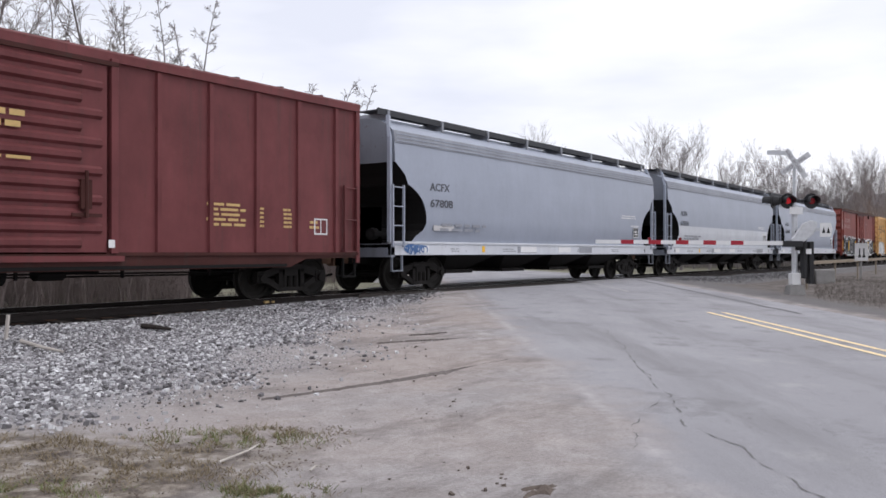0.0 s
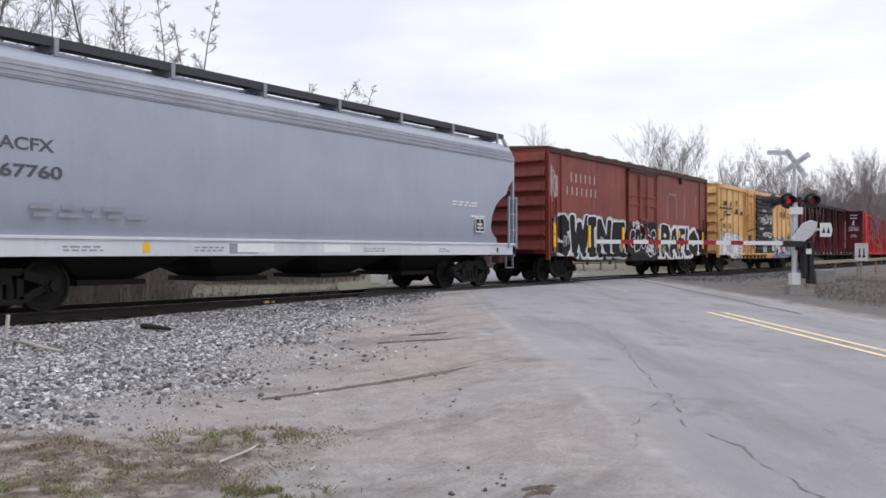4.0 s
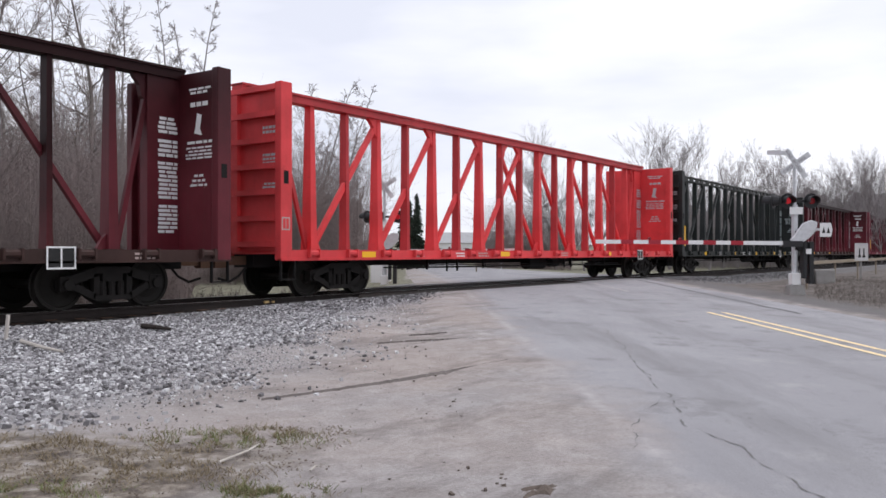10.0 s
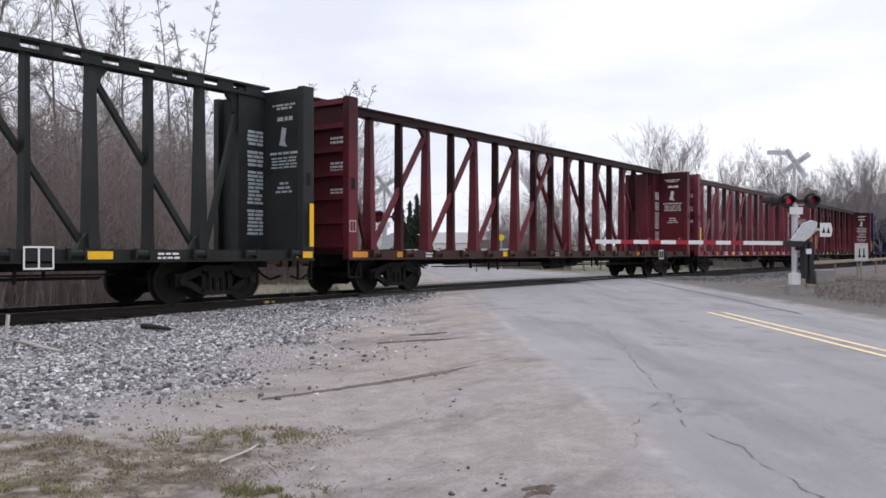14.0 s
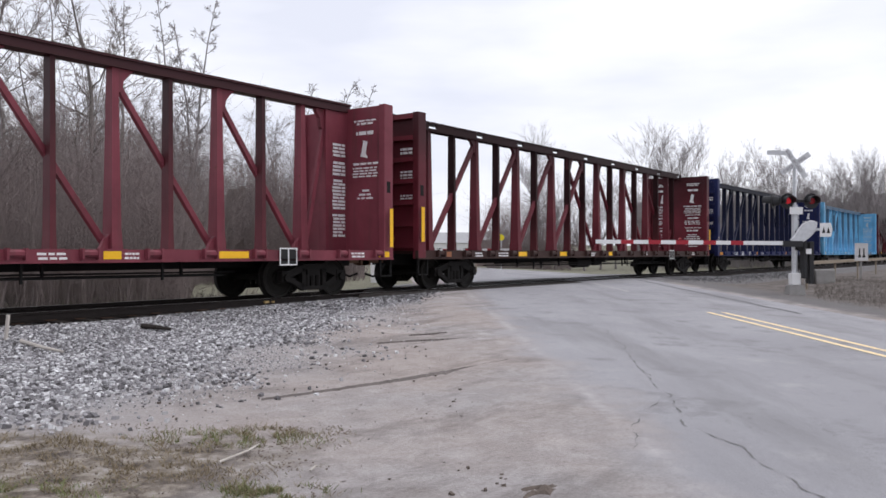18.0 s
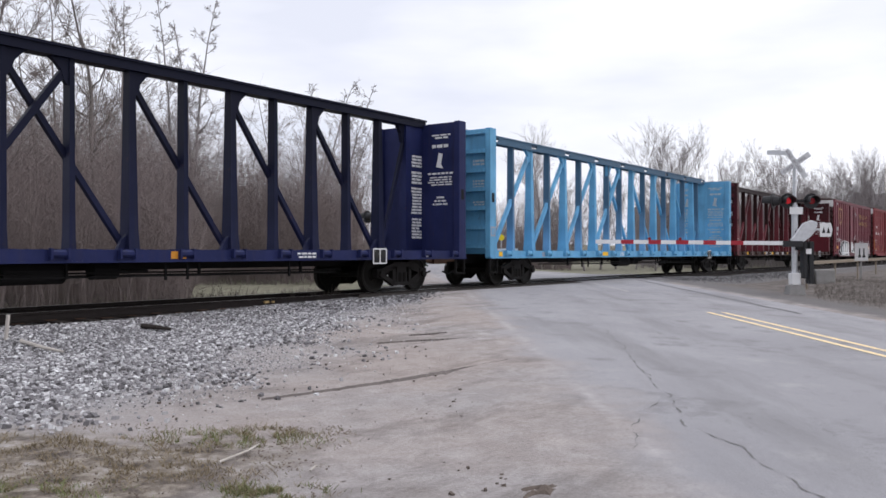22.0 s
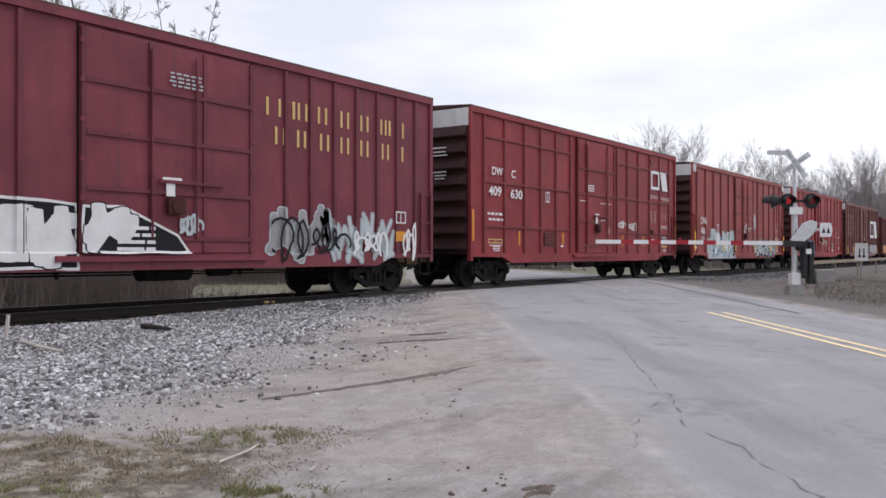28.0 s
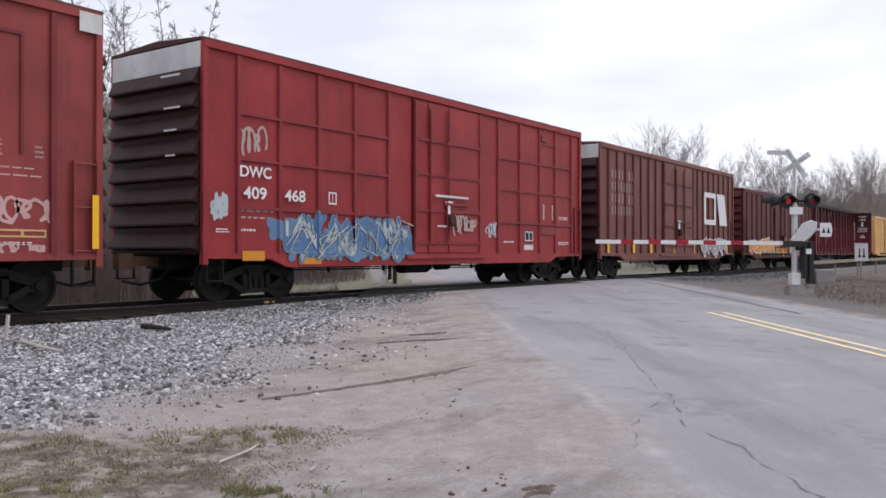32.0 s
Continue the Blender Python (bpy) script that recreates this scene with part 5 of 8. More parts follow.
def hopper(name, label, number, seed, band, L=17.4):
    """Round-sided covered grain hopper."""
    rng = random.Random(seed)
    car = thing(name, label, "hopper car", "train")
    hx = L / 2
    prof = [(1.42, 1.28), (1.47, 1.45), (1.5, 1.6), (1.525, 1.78), (1.54, 1.92), (1.545, 2.05), (1.553, 2.25), (1.558, 2.4), (1.56, 2.55), (1.56, 2.69), (1.56, 2.76), (1.558, 2.88), (1.556, 3.0), (1.54, 3.3), (1.535, 3.4), (1.51, 3.75), (1.495, 3.9), (1.45, 4.1), (1.32, 4.24), (1.05, 4.37), (0.6, 4.46), (0.0, 4.5)]

    def reach(z):
        return hx - 0.12 - float(np.interp(z, (1.3, 1.45, 1.6, 1.78, 2.05, 2.25, 2.4, 2.55, 2.69, 2.76, 3.0, 3.3), (0.8, 0.95, 1.22, 1.33, 1.3, 1.2, 1.1, 0.92, 0.68, 0.5, 0.38, 0.0)))

    ring = prof + [(-y, z) for y, z in reversed(prof[:-1])]
    m = Mesh()
    n = len(ring)
    for s in (-1, 1):
        m.v += [(s * reach(z), y, z) for y, z in ring]
    m.f += [(i, i + 1, n + i + 1, n + i) for i in range(n - 1)]
    half = len(prof)
    recess, ends = Mesh(), Mesh()
    ends.v = list(m.v)
    recess.v = [(x - (0.02 if x > 0 else -0.02), y, z) for x, y, z in m.v]
    for s in (0, 1):
        for i in range(half - 1):
            a, b, c, d = i, i + 1, n - 2 - i, n - 1 - i
            f = (a, b, c, d) if b != c else (a, b, d)
            (ends if prof[i][1] >= 3.3 else recess).f.append(tuple(s * n + q for q in f))
    m.f.append((n - 1, 0, n, 2 * n - 1))

    def picked(src, s):
        """The faces of one end with just the points that they use."""
        faces = [f for f in src.f if f[0] // n == s]
        used = {q: i for i, q in enumerate(sorted({q for f in faces for q in f}))}
        one = Mesh()
        one.v, one.f = [src.v[q] for q in used], [tuple(used[q] for q in f) for f in faces]
        return one

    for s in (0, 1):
        # underframe black here paints in the recess shadow along with grime
        part("slope_end", picked(recess, s), M["under"], car, "sloping hopper end, black for recess shadow and grime")
        # the end's shade is painted: a darker grey than the sides
        part("end_sheet", picked(ends, s), M["grey_end_shade"], car, "upper end sheet in grey darkened for end shade")
    body = part("body", m, M["grey"], car)
    body.data.shade_smooth()
    body.data.set_sharp_from_angle(angle=radians(28))
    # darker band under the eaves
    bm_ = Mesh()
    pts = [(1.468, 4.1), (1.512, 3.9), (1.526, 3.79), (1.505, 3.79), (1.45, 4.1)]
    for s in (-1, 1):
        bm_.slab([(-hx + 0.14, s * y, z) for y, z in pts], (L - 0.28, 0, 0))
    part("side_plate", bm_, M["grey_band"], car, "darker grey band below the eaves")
    for z in (3.84, 3.93, 4.02):
        w = float(np.interp(z, (3.79, 3.9, 4.1), (1.524, 1.51, 1.466)))
        part("eave_rib", Mesh().box(-hx + 0.2, hx - 0.2, -w - 0.016, -w + 0.02, z - 0.012, z + 0.012), M["grey"], car)
    if band:
        b2 = Mesh()
        zs = (1.31, 1.45, 1.6, 1.78, 1.92, 2.05, 2.21)
        for z in zs:
            w = float(np.interp(z, [q[1] for q in prof[:8]], [q[0] for q in prof[:8]])) + 0.006
            b2.v += [(e * (reach(z) - 0.02), -w, z) for e in (-1, 1)]
        b2.f += [(2 * i, 2 * i + 1, 2 * i + 3, 2 * i + 2) for i in range(len(zs) - 1)]
        part("repaint_band", b2, M["grey_light"], car, "freshly painted pale band")
    for s in (-1, 1):
        sm = Mesh().box(-hx, hx, min(s * 1.5, s * 1.4), max(s * 1.5, s * 1.4), 0.95, 1.28)
        sm.box(-hx, hx, min(s * 1.53, s * 1.4), max(s * 1.53, s * 1.4), 1.24, 1.3)
        part("side_sill", sm, M["grey_light"], car, bevel=0.01)
        # slope sheet supports and end platform
        a, b = sorted((s * (hx - 2.0), s * hx))
        part("end_platform", Mesh().box(a, b, -1.42, 1.42, 1.14, 1.22), M["under"], car)
        part("end_sill", Mesh().box(*sorted((s * (hx - 0.15), s * hx)), -1.5, 1.5, 0.9, 1.24), M["grey_end_shade"], car)
        for y in (-1.42, 1.42):
            part("corner_post", Mesh().box(*sorted((s * hx, s * (hx - 0.1))), y - 0.045, y + 0.045, 1.25, 3.9).beam((s * (hx - 0.05), y, 3.9), (s * (hx - 0.25), y * 0.85, 4.5), 0.09, 0.09), M["grey"], car)
            add_ladder(car, s * hx - (0.46 if s > 0 else -0.02), y * 1.045, 1.15, 2.72, M["grey"], 0.44, rungs=4)
            part("brake_gear", Mesh().rod((s * (hx - 0.9), y * 0.4, 1.5), (s * (hx - 0.3), y * 0.4, 1.5), 0.16, n=10).box(*sorted((s * (hx - 0.6), s * (hx - 0.5))), -0.7, 0.7, 1.2, 2.2), M["under"], car)
        add_step(car, s * hx - (0.5 if s > 0 else -0.08), -1.46, 0.98, M["grey_end_shade"])
        add_step(car, s * hx - (0.5 if s > 0 else -0.08), 1.46, 0.98, M["grey_light"])
    rb = Mesh()
    for y in (-0.75, 0.75):
        rb.box(-hx, hx, y - 0.3, y + 0.3, 4.61, 4.64)
        rb.box(-hx, hx, y - 0.33, y - 0.3, 4.52, 4.68)
    board = part("running_board", rb, M["walkway"], car, "dark roof walkway grating")
    br = Mesh().box(-0.035, 0.035, -1.1, 1.1, 4.42, 4.6).box(-0.04, 0.04, -1.12, -1.08, 4.36, 4.66).box(-0.04, 0.04, 1.08, 1.12, 4.36, 4.66).data("walkway_bracket", M["grey_band"])
    for i in range(8):
        part("walkway_bracket", br, None, board).matrix_basis = pose(-hx + 0.4 + i * (L - 0.8) / 7, 0, 0)
    part("hatch_trough", Mesh().box(-hx + 0.8, hx - 0.8, -0.32, 0.32, 4.46, 4.62), M["grey"], car)
    for i in range(4):
        x = (i - 1.5) * 3.1
        h = Mesh()
        k = 0
        h.v += [(x - 1.4, -1.35, 1.0), (x + 1.4, -1.35, 1.0), (x + 1.4, 1.35, 1.0), (x - 1.4, 1.35, 1.0), (x - 0.55, -0.6, 0.52), (x + 0.55, -0.6, 0.52), (x + 0.55, 0.6, 0.52), (x - 0.55, 0.6, 0.52)]
        h.f += [(0, 1, 2, 3), (7, 6, 5, 4), (0, 4, 5, 1), (1, 5, 6, 2), (2, 6, 7, 3), (3, 7, 4, 0)]
        hb = part("outlet_hopper", h, M["under"], car)
        part("outlet_gate", Mesh().box(x - 0.7, x + 0.7, -0.8, 0.8, 0.42, 0.52), M["iron"], hb)
    part("centre_sill", Mesh().box(-hx, hx, -0.3, 0.3, 0.72, 1.1), M["under"], car)
    y = -1.566
    lettering("ACFX", 0.285, -hx + 1.57, y, 2.66, M["ink_grey"], car, 1.22)
    lettering(number, 0.28, -hx + 1.57, y, 2.23, M["ink_grey"], car, 1.5)
    bars(car, M["grey_band"], -hx + 2.0, -1.56, 1.6, 2.3, 0.26, 2, rng, words=(0.08, 0.22))
    bars(car, M["white"], hx - 2.6, -1.562, 2.02, 0.8, 0.1, 1, rng)
    if seed == 11:
        part("placard", Mesh().box(-hx + 1.75, -hx + 2.7, -1.545, -1.53, 1.6, 1.74), M["worn_white"], car)
        for sd, x in ((111, -hx + 0.55), (112, -hx + 0.95), (113, -hx + 0.7)):
            tag_scrawl(car, sd, x, 1.0, 0.5, 0.22, -1.505 - (sd - 110) * 0.002, M["spray_blue"], 4)
    part("stencil_panel", Mesh().box(hx - 2.3, hx - 1.86, -1.556, -1.54, 1.62, 1.98), M["sign_black"], car, "black stencil panel")
    panel_frame(car, M["white"], hx - 2.32, 1.6, 0.48, 0.4, -1.556)
    bars(car, M["white"], hx - 2.24, -1.558, 1.7, 0.32, 0.2, 2, rng, words=(0.3, 0.5))
    part("sill_slot", Mesh().box(-hx + 1.0, -hx + 1.07, -1.506, -1.501, 1.02, 1.16).box(hx - 1.07, hx - 1.0, -1.506, -1.501, 1.02, 1.16), M["under"], car, "dark slots in the sill")
    bars(car, M["white"], 5.2, -1.566, 2.32, 1.4, 0.16, 2, rng, words=(0.1, 0.3))
    for x, w, m_ in ((-2.3, 1.0, "sign_white"), (0.2, 0.9, "sign_white"), (-4.5, 0.14, "reflect"), (-7.6, 0.5, "sign_white")):
        part("sill_patch", Mesh().box(x, x + w, -1.506, -1.501, 1.02, 1.2), M[m_], car)
    for x in (-6.1, -3.4, 1.6, 4.4):
        bars(car, M["grey_band"], x, -1.5, 1.04, 0.8, 0.12, 2, rng, words=(0.1, 0.25))
    for i in range(3):
        x = -hx + rng.uniform(1, L - 2)
        part("sill_patch", Mesh().box(x, x + rng.uniform(0.3, 1.3), -1.5045, -1.5005, 1.0, 1.2), M["grey_light"] if rng.random() < 0.5 else M["grey_band"], car)
    add_trucks(car, hx - 1.85)
    add_couplers(car, hx, 0.6)
    return car


def rusty_plug_door(car, x0, x1, y, z0, z1, mat, steel):
    """A plug door with its frame, ledges, long lock rods and handles, on the side at y (facing -y)."""
    d = part("door", Mesh().box(x0, x1, y - 0.055, y, z0, z1), mat, car, "rust-stained yellow plug door", bevel=0.01)
    fr = Mesh().box(x0, x0 + 0.09, y - 0.1, y - 0.055, z0, z1).box(x1 - 0.09, x1, y - 0.1, y - 0.055, z0, z1).box(x0 + 0.09, x1 - 0.09, y - 0.1, y - 0.055, z1 - 0.1, z1).box(x0 + 0.09, x1 - 0.09, y - 0.1, y - 0.055, z0, z0 + 0.1)
    part("door_frame", fr, mat, d)
    ledge = Mesh().box(x0 + 0.09, x1 - 0.09, y - 0.095, y - 0.055, -0.035, 0.035).data("door_rib", mat)
    for k in (0.14, 0.3, 0.42, 0.56, 0.7, 0.85):
        part("door_rib", ledge, None, d).matrix_basis = pose(0, 0, z0 + (z1 - z0) * k)
    rods = Mesh()
    for k in (0.16, 0.55, 0.88):
        x = x0 + (x1 - x0) * k
        rods.rod((x, y - 0.14, z0 - 0.1), (x, y - 0.14, z1 + (0.12 if k != 0.55 else -0.6)), 0.03, n=7)
        for q in (0.08, 0.3, 0.52, 0.74, 0.94):
            zz = z0 + (z1 - z0) * q
            rods.box(x - 0.06, x + 0.06, y - 0.17, y - 0.055, zz - 0.04, zz + 0.04)
    part("lock_rod", rods, mat, d, "rust-stained lock rods")
    hd = Mesh().beam((x0 + 0.25, y - 0.16, z0 + 1.15), (x1 - 0.3, y - 0.16, z0 + 1.3), 0.06, 0.05).box(x0 + (x1 - x0) * 0.3, x0 + (x1 - x0) * 0.46, y - 0.17, y - 0.06, z0 + 0.5, z0 + 0.95).box(x0 + (x1 - x0) * 0.62, x0 + (x1 - x0) * 0.78, y - 0.15, y - 0.06, z0 + 0.2, z0 + 0.6)
    part("lock_handle", hd, steel, d)
    rail = Mesh().box(x0 - 0.5, x1 + 2.2, y - 0.16, y - 0.06, z0 - 0.2, z0 - 0.12)
    part("door_track", rail, steel, d)
    ht = Mesh().box(-0.05, 0.05, y - 0.14, y - 0.05, z0 - 0.3, z0 - 0.12).data("track_bracket", steel)
    for k in range(7):
        part("track_bracket", ht, None, d).matrix_basis = pose(x0 - 0.4 + k * (x1 - x0 + 2.4) / 6, 0, 0)


# ---------------------------------------------------------------- the train, front to rear
SCALE, BACK = 1.006, 9.735  # the cars' ends below are measured along the train, in these units


def even(a, b, n):
    return [a + (b - a) * i / (n - 1) for i in range(n)]


# marks along the sills of the lumber cars: place, width, kind (y, o, r: reflectors; w: small stencils; else characters)
MARKS = {
    61: ((-9.6, 0.4, "y"), (-7.4, 0.5, "w"), (-4.74, 0.31, "y"), (-4.0, 0.31, "w"), (-3.57, 0.4, "w"), (-2.59, 0.59, "w"), (-1.47, 0.33, "y"), (1.61, 0.31, "y"), (2.67, 0.47, "w"), (5.6, 0.3, "y"), (9.4, 0.5, "w")),
    62: ((-9.0, 0.5, "y"), (-7.0, 0.5, "w"), (-5.05, 0.45, "w"), (-3.93, 0.57, "w"), (-2.7, 0.53, "y"), (1.2, 0.5, "w"), (4.8, 0.4, "y"), (9.5, 0.4, "w")),
    63: ((-8.6, 0.5, "y"), (-6.48, 0.42, "730"), (-4.16, 0.48, "y"), (-2.38, 0.33, "w"), (-1.28, 0.29, "w"), (-0.22, 0.52, "y"), (1.53, 0.19, "w"), (2.28, 0.4, "y"), (3.62, 0.55, "y"), (6.09, 0.55, "y"), (7.52, 0.58, "w"), (11.1, 0.5, "y")),
    64: ((-11.5, 0.54, "o"), (-9.82, 0.22, "o"), (-8.62, 0.51, "w"), (-4.71, 0.4, "y"), (-1.6, 0.5, "w"), (1.9, 0.4, "w"), (5.5, 0.4, "o"), (9.8, 0.4, "w")),
    65: ((-9.2, 0.38, "y"), (-7.9, 0.76, "625960"), (-6.53, 0.52, "y"), (-5.37, 0.33, "w"), (-4.97, 0.45, "w"), (-4.0, 0.58, "y"), (-2.52, 0.28, "w"), (-0.17, 0.52, "y"), (1.06, 0.62, "w"), (2.45, 0.63, "w"), (3.65, 0.35, "y"), (4.06, 0.3, "w"), (6.07, 0.87, "y"), (10.07, 0.52, "w"), (11.1, 0.4, "y")),
    66: ((-10.51, 0.37, "r"), (-8.97, 0.42, "w"), (-7.72, 0.6, "w"), (-6.49, 0.5, "y"), (-3.76, 0.48, "y"), (-1.5, 0.5, "w"), (0.13, 0.3, "y"), (3.4, 0.5, "w"), (9.2, 0.5, "w"), (11.0, 0.5, "o")),
    67: ((-11.3, 0.5, "o"), (-9.13, 0.43, "w"), (-8.66, 0.4, "w"), (-7.85, 0.65, "NOKL"), (-6.64, 0.2, "o"), (-6.31, 0.44, "737"), (-5.42, 0.42, "165"), (-4.78, 0.2, "o"), (-4.17, 0.35, "w"), (-3.75, 0.44, "w"), (1.77, 0.34, "o"), (5.05, 0.58, "w"), (9.6, 0.4, "w")),
    68: ((-11.16, 0.2, "y"), (-8.5, 0.3, "w"), (-3.95, 0.51, "y"), (-2.35, 0.48, "w"), (3.2, 0.4, "w"), (9.5, 0.3, "w")),
    69: ((-9.86, 0.33, "y"), (-8.96, 0.3, "w"), (-6.52, 0.3, "y"), (-6.12, 0.44, "977"), (-5.3, 0.49, "240"), (-4.76, 0.32, "y"), (-3.99, 0.39, "w"), (-3.51, 0.36, "w"), (-2.59, 0.63, "w"), (-1.4, 0.43, "y"), (3.0, 0.5, "w"), (9.6, 0.5, "w")),
}
SHIFTS = {63: -0.22, 64: 0.1, 67: -0.34, 69: 0.1}
PLATES = {62: 7.7, 63: 5.05, 66: 6.35, 67: 7.6, 68: 7.9}


def build_train():
    cars = []
    YP = [-7.65, -6.67, -5.67, -4.73, -3.85] + even(2.2, 7.4, 6)
    WP = even(-7.52, -2.96, 7) + even(2.86, 7.46, 7)

    def add(car, a, b):
        cars.append((car, (a + b) / 2 * SCALE - BACK))
        return car

    y = -1.46
    # brown boxcar with corrugated doors
    c = add(boxcar("boxcar", "weathered brown steel boxcar with corrugated sliding door on the track", 15.9, 4.6, M["brown"], even(2.4, 7.2, 5) + even(-7.2, -2.4, 5), (-1.9, 1.3, M["brown"]), 1, sill_mat=M["dark_post"]), 9.05, 24.9)
    rng = random.Random(1)
    for x, w, h, n in ((3.5, 1.0, 0.5, 5), (4.75, 0.25, 0.45, 5), (5.55, 0.25, 0.45, 5), (6.35, 0.3, 0.22, 2)):
        bars(c, M["gold"], x, y - 0.003, 1.55, w, h, n, rng)
    panel_frame(c, M["white"], 6.5, 1.42, 0.42, 0.36, y - 0.003)
    bars(c, M["gold"], -1.2, y - 0.16, 3.0, 1.0, 0.36, 2, rng)
    bars(c, M["gold"], -1.4, y - 0.16, 2.5, 1.3, 0.1, 1, rng)
    part("sill_flange", Mesh().box(-7.9, 7.9, y - 0.09, y - 0.045, 0.96, 1.02), M["dark_post"], c, "grimy dark sill flange")
    part("sill_flange", Mesh().box(-6.0, 5.6, y - 0.075, y - 0.052, 0.72, 0.78), M["under"], c, "grimy dark lower sill edge")
    part("door_post", Mesh().box(1.36, 1.5, y - 0.13, y, 1.0, 4.4), M["brown"], c, bevel=0.01)
    part("door_post", Mesh().box(-2.1, -1.96, y - 0.13, y, 1.0, 4.4), M["brown"], c, bevel=0.01)
    part("top_guide", Mesh().box(-5.0, 1.5, y - 0.14, y - 0.04, 4.26, 4.34), M["dark_post"], c)
    part("lock_gear", Mesh().box(0.75, 0.95, y - 0.2, y - 0.1, 1.75, 2.25).rod((0.85, y - 0.2, 1.6), (0.85, y - 0.2, 2.4), 0.03, n=6).box(0.6, 1.15, y - 0.18, y - 0.14, 1.62, 1.68), M["dark_post"], c, "dark door lock gear")
    bars(c, M["gold"], -1.5, y - 0.16, 1.2, 0.3, 0.1, 2, rng)
    part("placard", Mesh().box(1.3, 1.42, y - 0.14, y - 0.132, 1.1, 1.24), M["sign_white"], c)
    # three grey hoppers
    for num, a, b, band, seed in (("67808", 26.1, 43.4, False, 11), ("67824", 44.75, 62.05, True, 12), ("67760", 63.3, 80.3, False, 13)):
        add(hopper("hopper_car", "pale grey round-sided covered hopper car with roof walkway", num, seed, band), a, b)
    # red-brown boxcar covered in spray paint
    c = add(boxcar("boxcar", "faded red-brown boxcar with black and white graffiti along its lower half", 15.85, 4.58, M["brick"], [-7.0, 7.0], (-1.5, 1.3, "slide"), 2, roof_mat=M["rusty"], rows=7, rail_mat=M["dark_post"], seam_ends=True), 82.6, 98.35)
    for a_, b_, dy, sd in ((-7.9, -1.5, 0.001, 1), (-1.5, 1.3, 0.115, 2), (1.3, 7.9, 0.001, 3)):
        sprayed_band(c, sd * 7.3, a_, b_, 2.25 if sd != 3 else 2.1, wall_depth(y - dy, [-7.0, 7.0] if sd != 2 else []), M["spray_black"], 7.92, label="black sprayed band with rough top edge", ragged=0.14)
    deep, shut = wall_depth(y - 0.002, [-7.0, 7.0]), wall_depth(y - 0.117, [])
    sprayed_letters(c, 21, [("S", -7.5, -6.3, 0.86, 2.32, 0.2), ("W", -6.45, -4.85, 0.84, 2.34, 0.2), ("I", -5.05, -4.2, 0.84, 2.3, 0.18), ("N", -4.3, -2.9, 0.82, 2.26, 0.21), ("E", -3.0, -1.68, 0.82, 2.22, 0.21)], deep, M["spray_white"], M["spray_black"], 0.055, M["spray_mist"], 0.12, hx=7.92)
    sprayed_letters(c, 22, [("C", -1.46, -0.95, 1.22, 1.9, 0.12), ("D", -1.0, -0.35, 1.12, 1.98, 0.13), ("C", -0.42, 0.12, 1.2, 1.86, 0.11), ("L", 0.1, 0.62, 1.5, 1.95, 0.08), ("C", 0.2, 0.75, 0.88, 1.3, 0.07), ("S", 0.62, 1.22, 0.95, 1.95, 0.12)], shut, M["spray_white"], M["spray_black"], 0.04, hx=7.92)
    sprayed_letters(c, 23, [("D", 1.0, 1.95, 0.82, 2.05, 0.17), ("R", 1.95, 3.2, 0.82, 2.2, 0.17), ("A", 3.05, 4.2, 0.8, 2.08, 0.15), ("F", 4.1, 5.05, 0.8, 2.1, 0.15), ("L", 4.85, 5.75, 0.8, 2.16, 0.14), ("O", 5.35, 6.9, 0.86, 2.02, 0.19)], deep, M["spray_white"], M["spray_black"], 0.05, M["spray_white"], 0.17, hx=7.92)
    for sd, x, z, w in ((25, 2.1, 1.0, 0.5), (26, -6.9, 1.2, 0.4), (27, -3.9, 1.2, 0.3), (28, -2.2, 1.05, 0.35)):
        tag_scrawl(c, sd, x, z, w, 0.4, y - 0.012, M["spray_grey"], 4)
    for sd, x, z, w, h, n_ in ((29, -1.2, 1.95, 0.9, 0.3, 5), (30, 0.15, 0.86, 0.8, 0.45, 6)):
        tag_scrawl(c, sd, x, z, w, h, y - 0.125, M["spray_white"], n_)
    for x in (-7.6, -4.98, -2.02, 1.68, 4.1, 7.2):
        part("reflector", Mesh().box(x, x + 0.16, y - 0.06 if x < 7 else y - 0.07, y - 0.02 if x < 7 else y - 0.058, 1.2, 1.98), M["reflect"], c, "yellow reflective strip")
    blocks(c, M["faded"], -6.3, 3.45, 2.2, 0.32, 6, y - 0.004)
    blocks(c, M["faded"], -6.6, 3.0, 2.6, 0.28, 7, y - 0.004)
    ghost = paint("ghost_of_old_paint", (0.33, 0.16, 0.14), 0.6)
    for x, z, w, h in ((2.82, 2.45, 0.12, 1.05), (2.98, 3.5, 0.9, 0.09), (3.9, 2.5, 0.07, 1.25), (4.86, 2.55, 0.11, 1.0), (6.42, 3.1, 0.1, 0.55)):
        part("old_marking", Mesh().box(x, x + w, y - 0.006, y - 0.002, z, z + h), ghost, c, "faint remnant of an old marking")
    part("roof_bracket", Mesh().box(4.3, 4.42, y - 0.1, y, 4.05, 4.4), M["dark_post"], c)
    tag_scrawl(c, 36, -7.75, 2.7, 0.5, 1.1, y - 0.004, M["faded"], 4)
    part("door_rail", Mesh().box(-1.6, 1.45, y - 0.16, y - 0.08, 4.2, 4.29), M["dark_post"], c)
    part("door_post", Mesh().box(1.34, 1.46, y - 0.13, y, 1.0, 4.25), M["brick"], c, bevel=0.01)
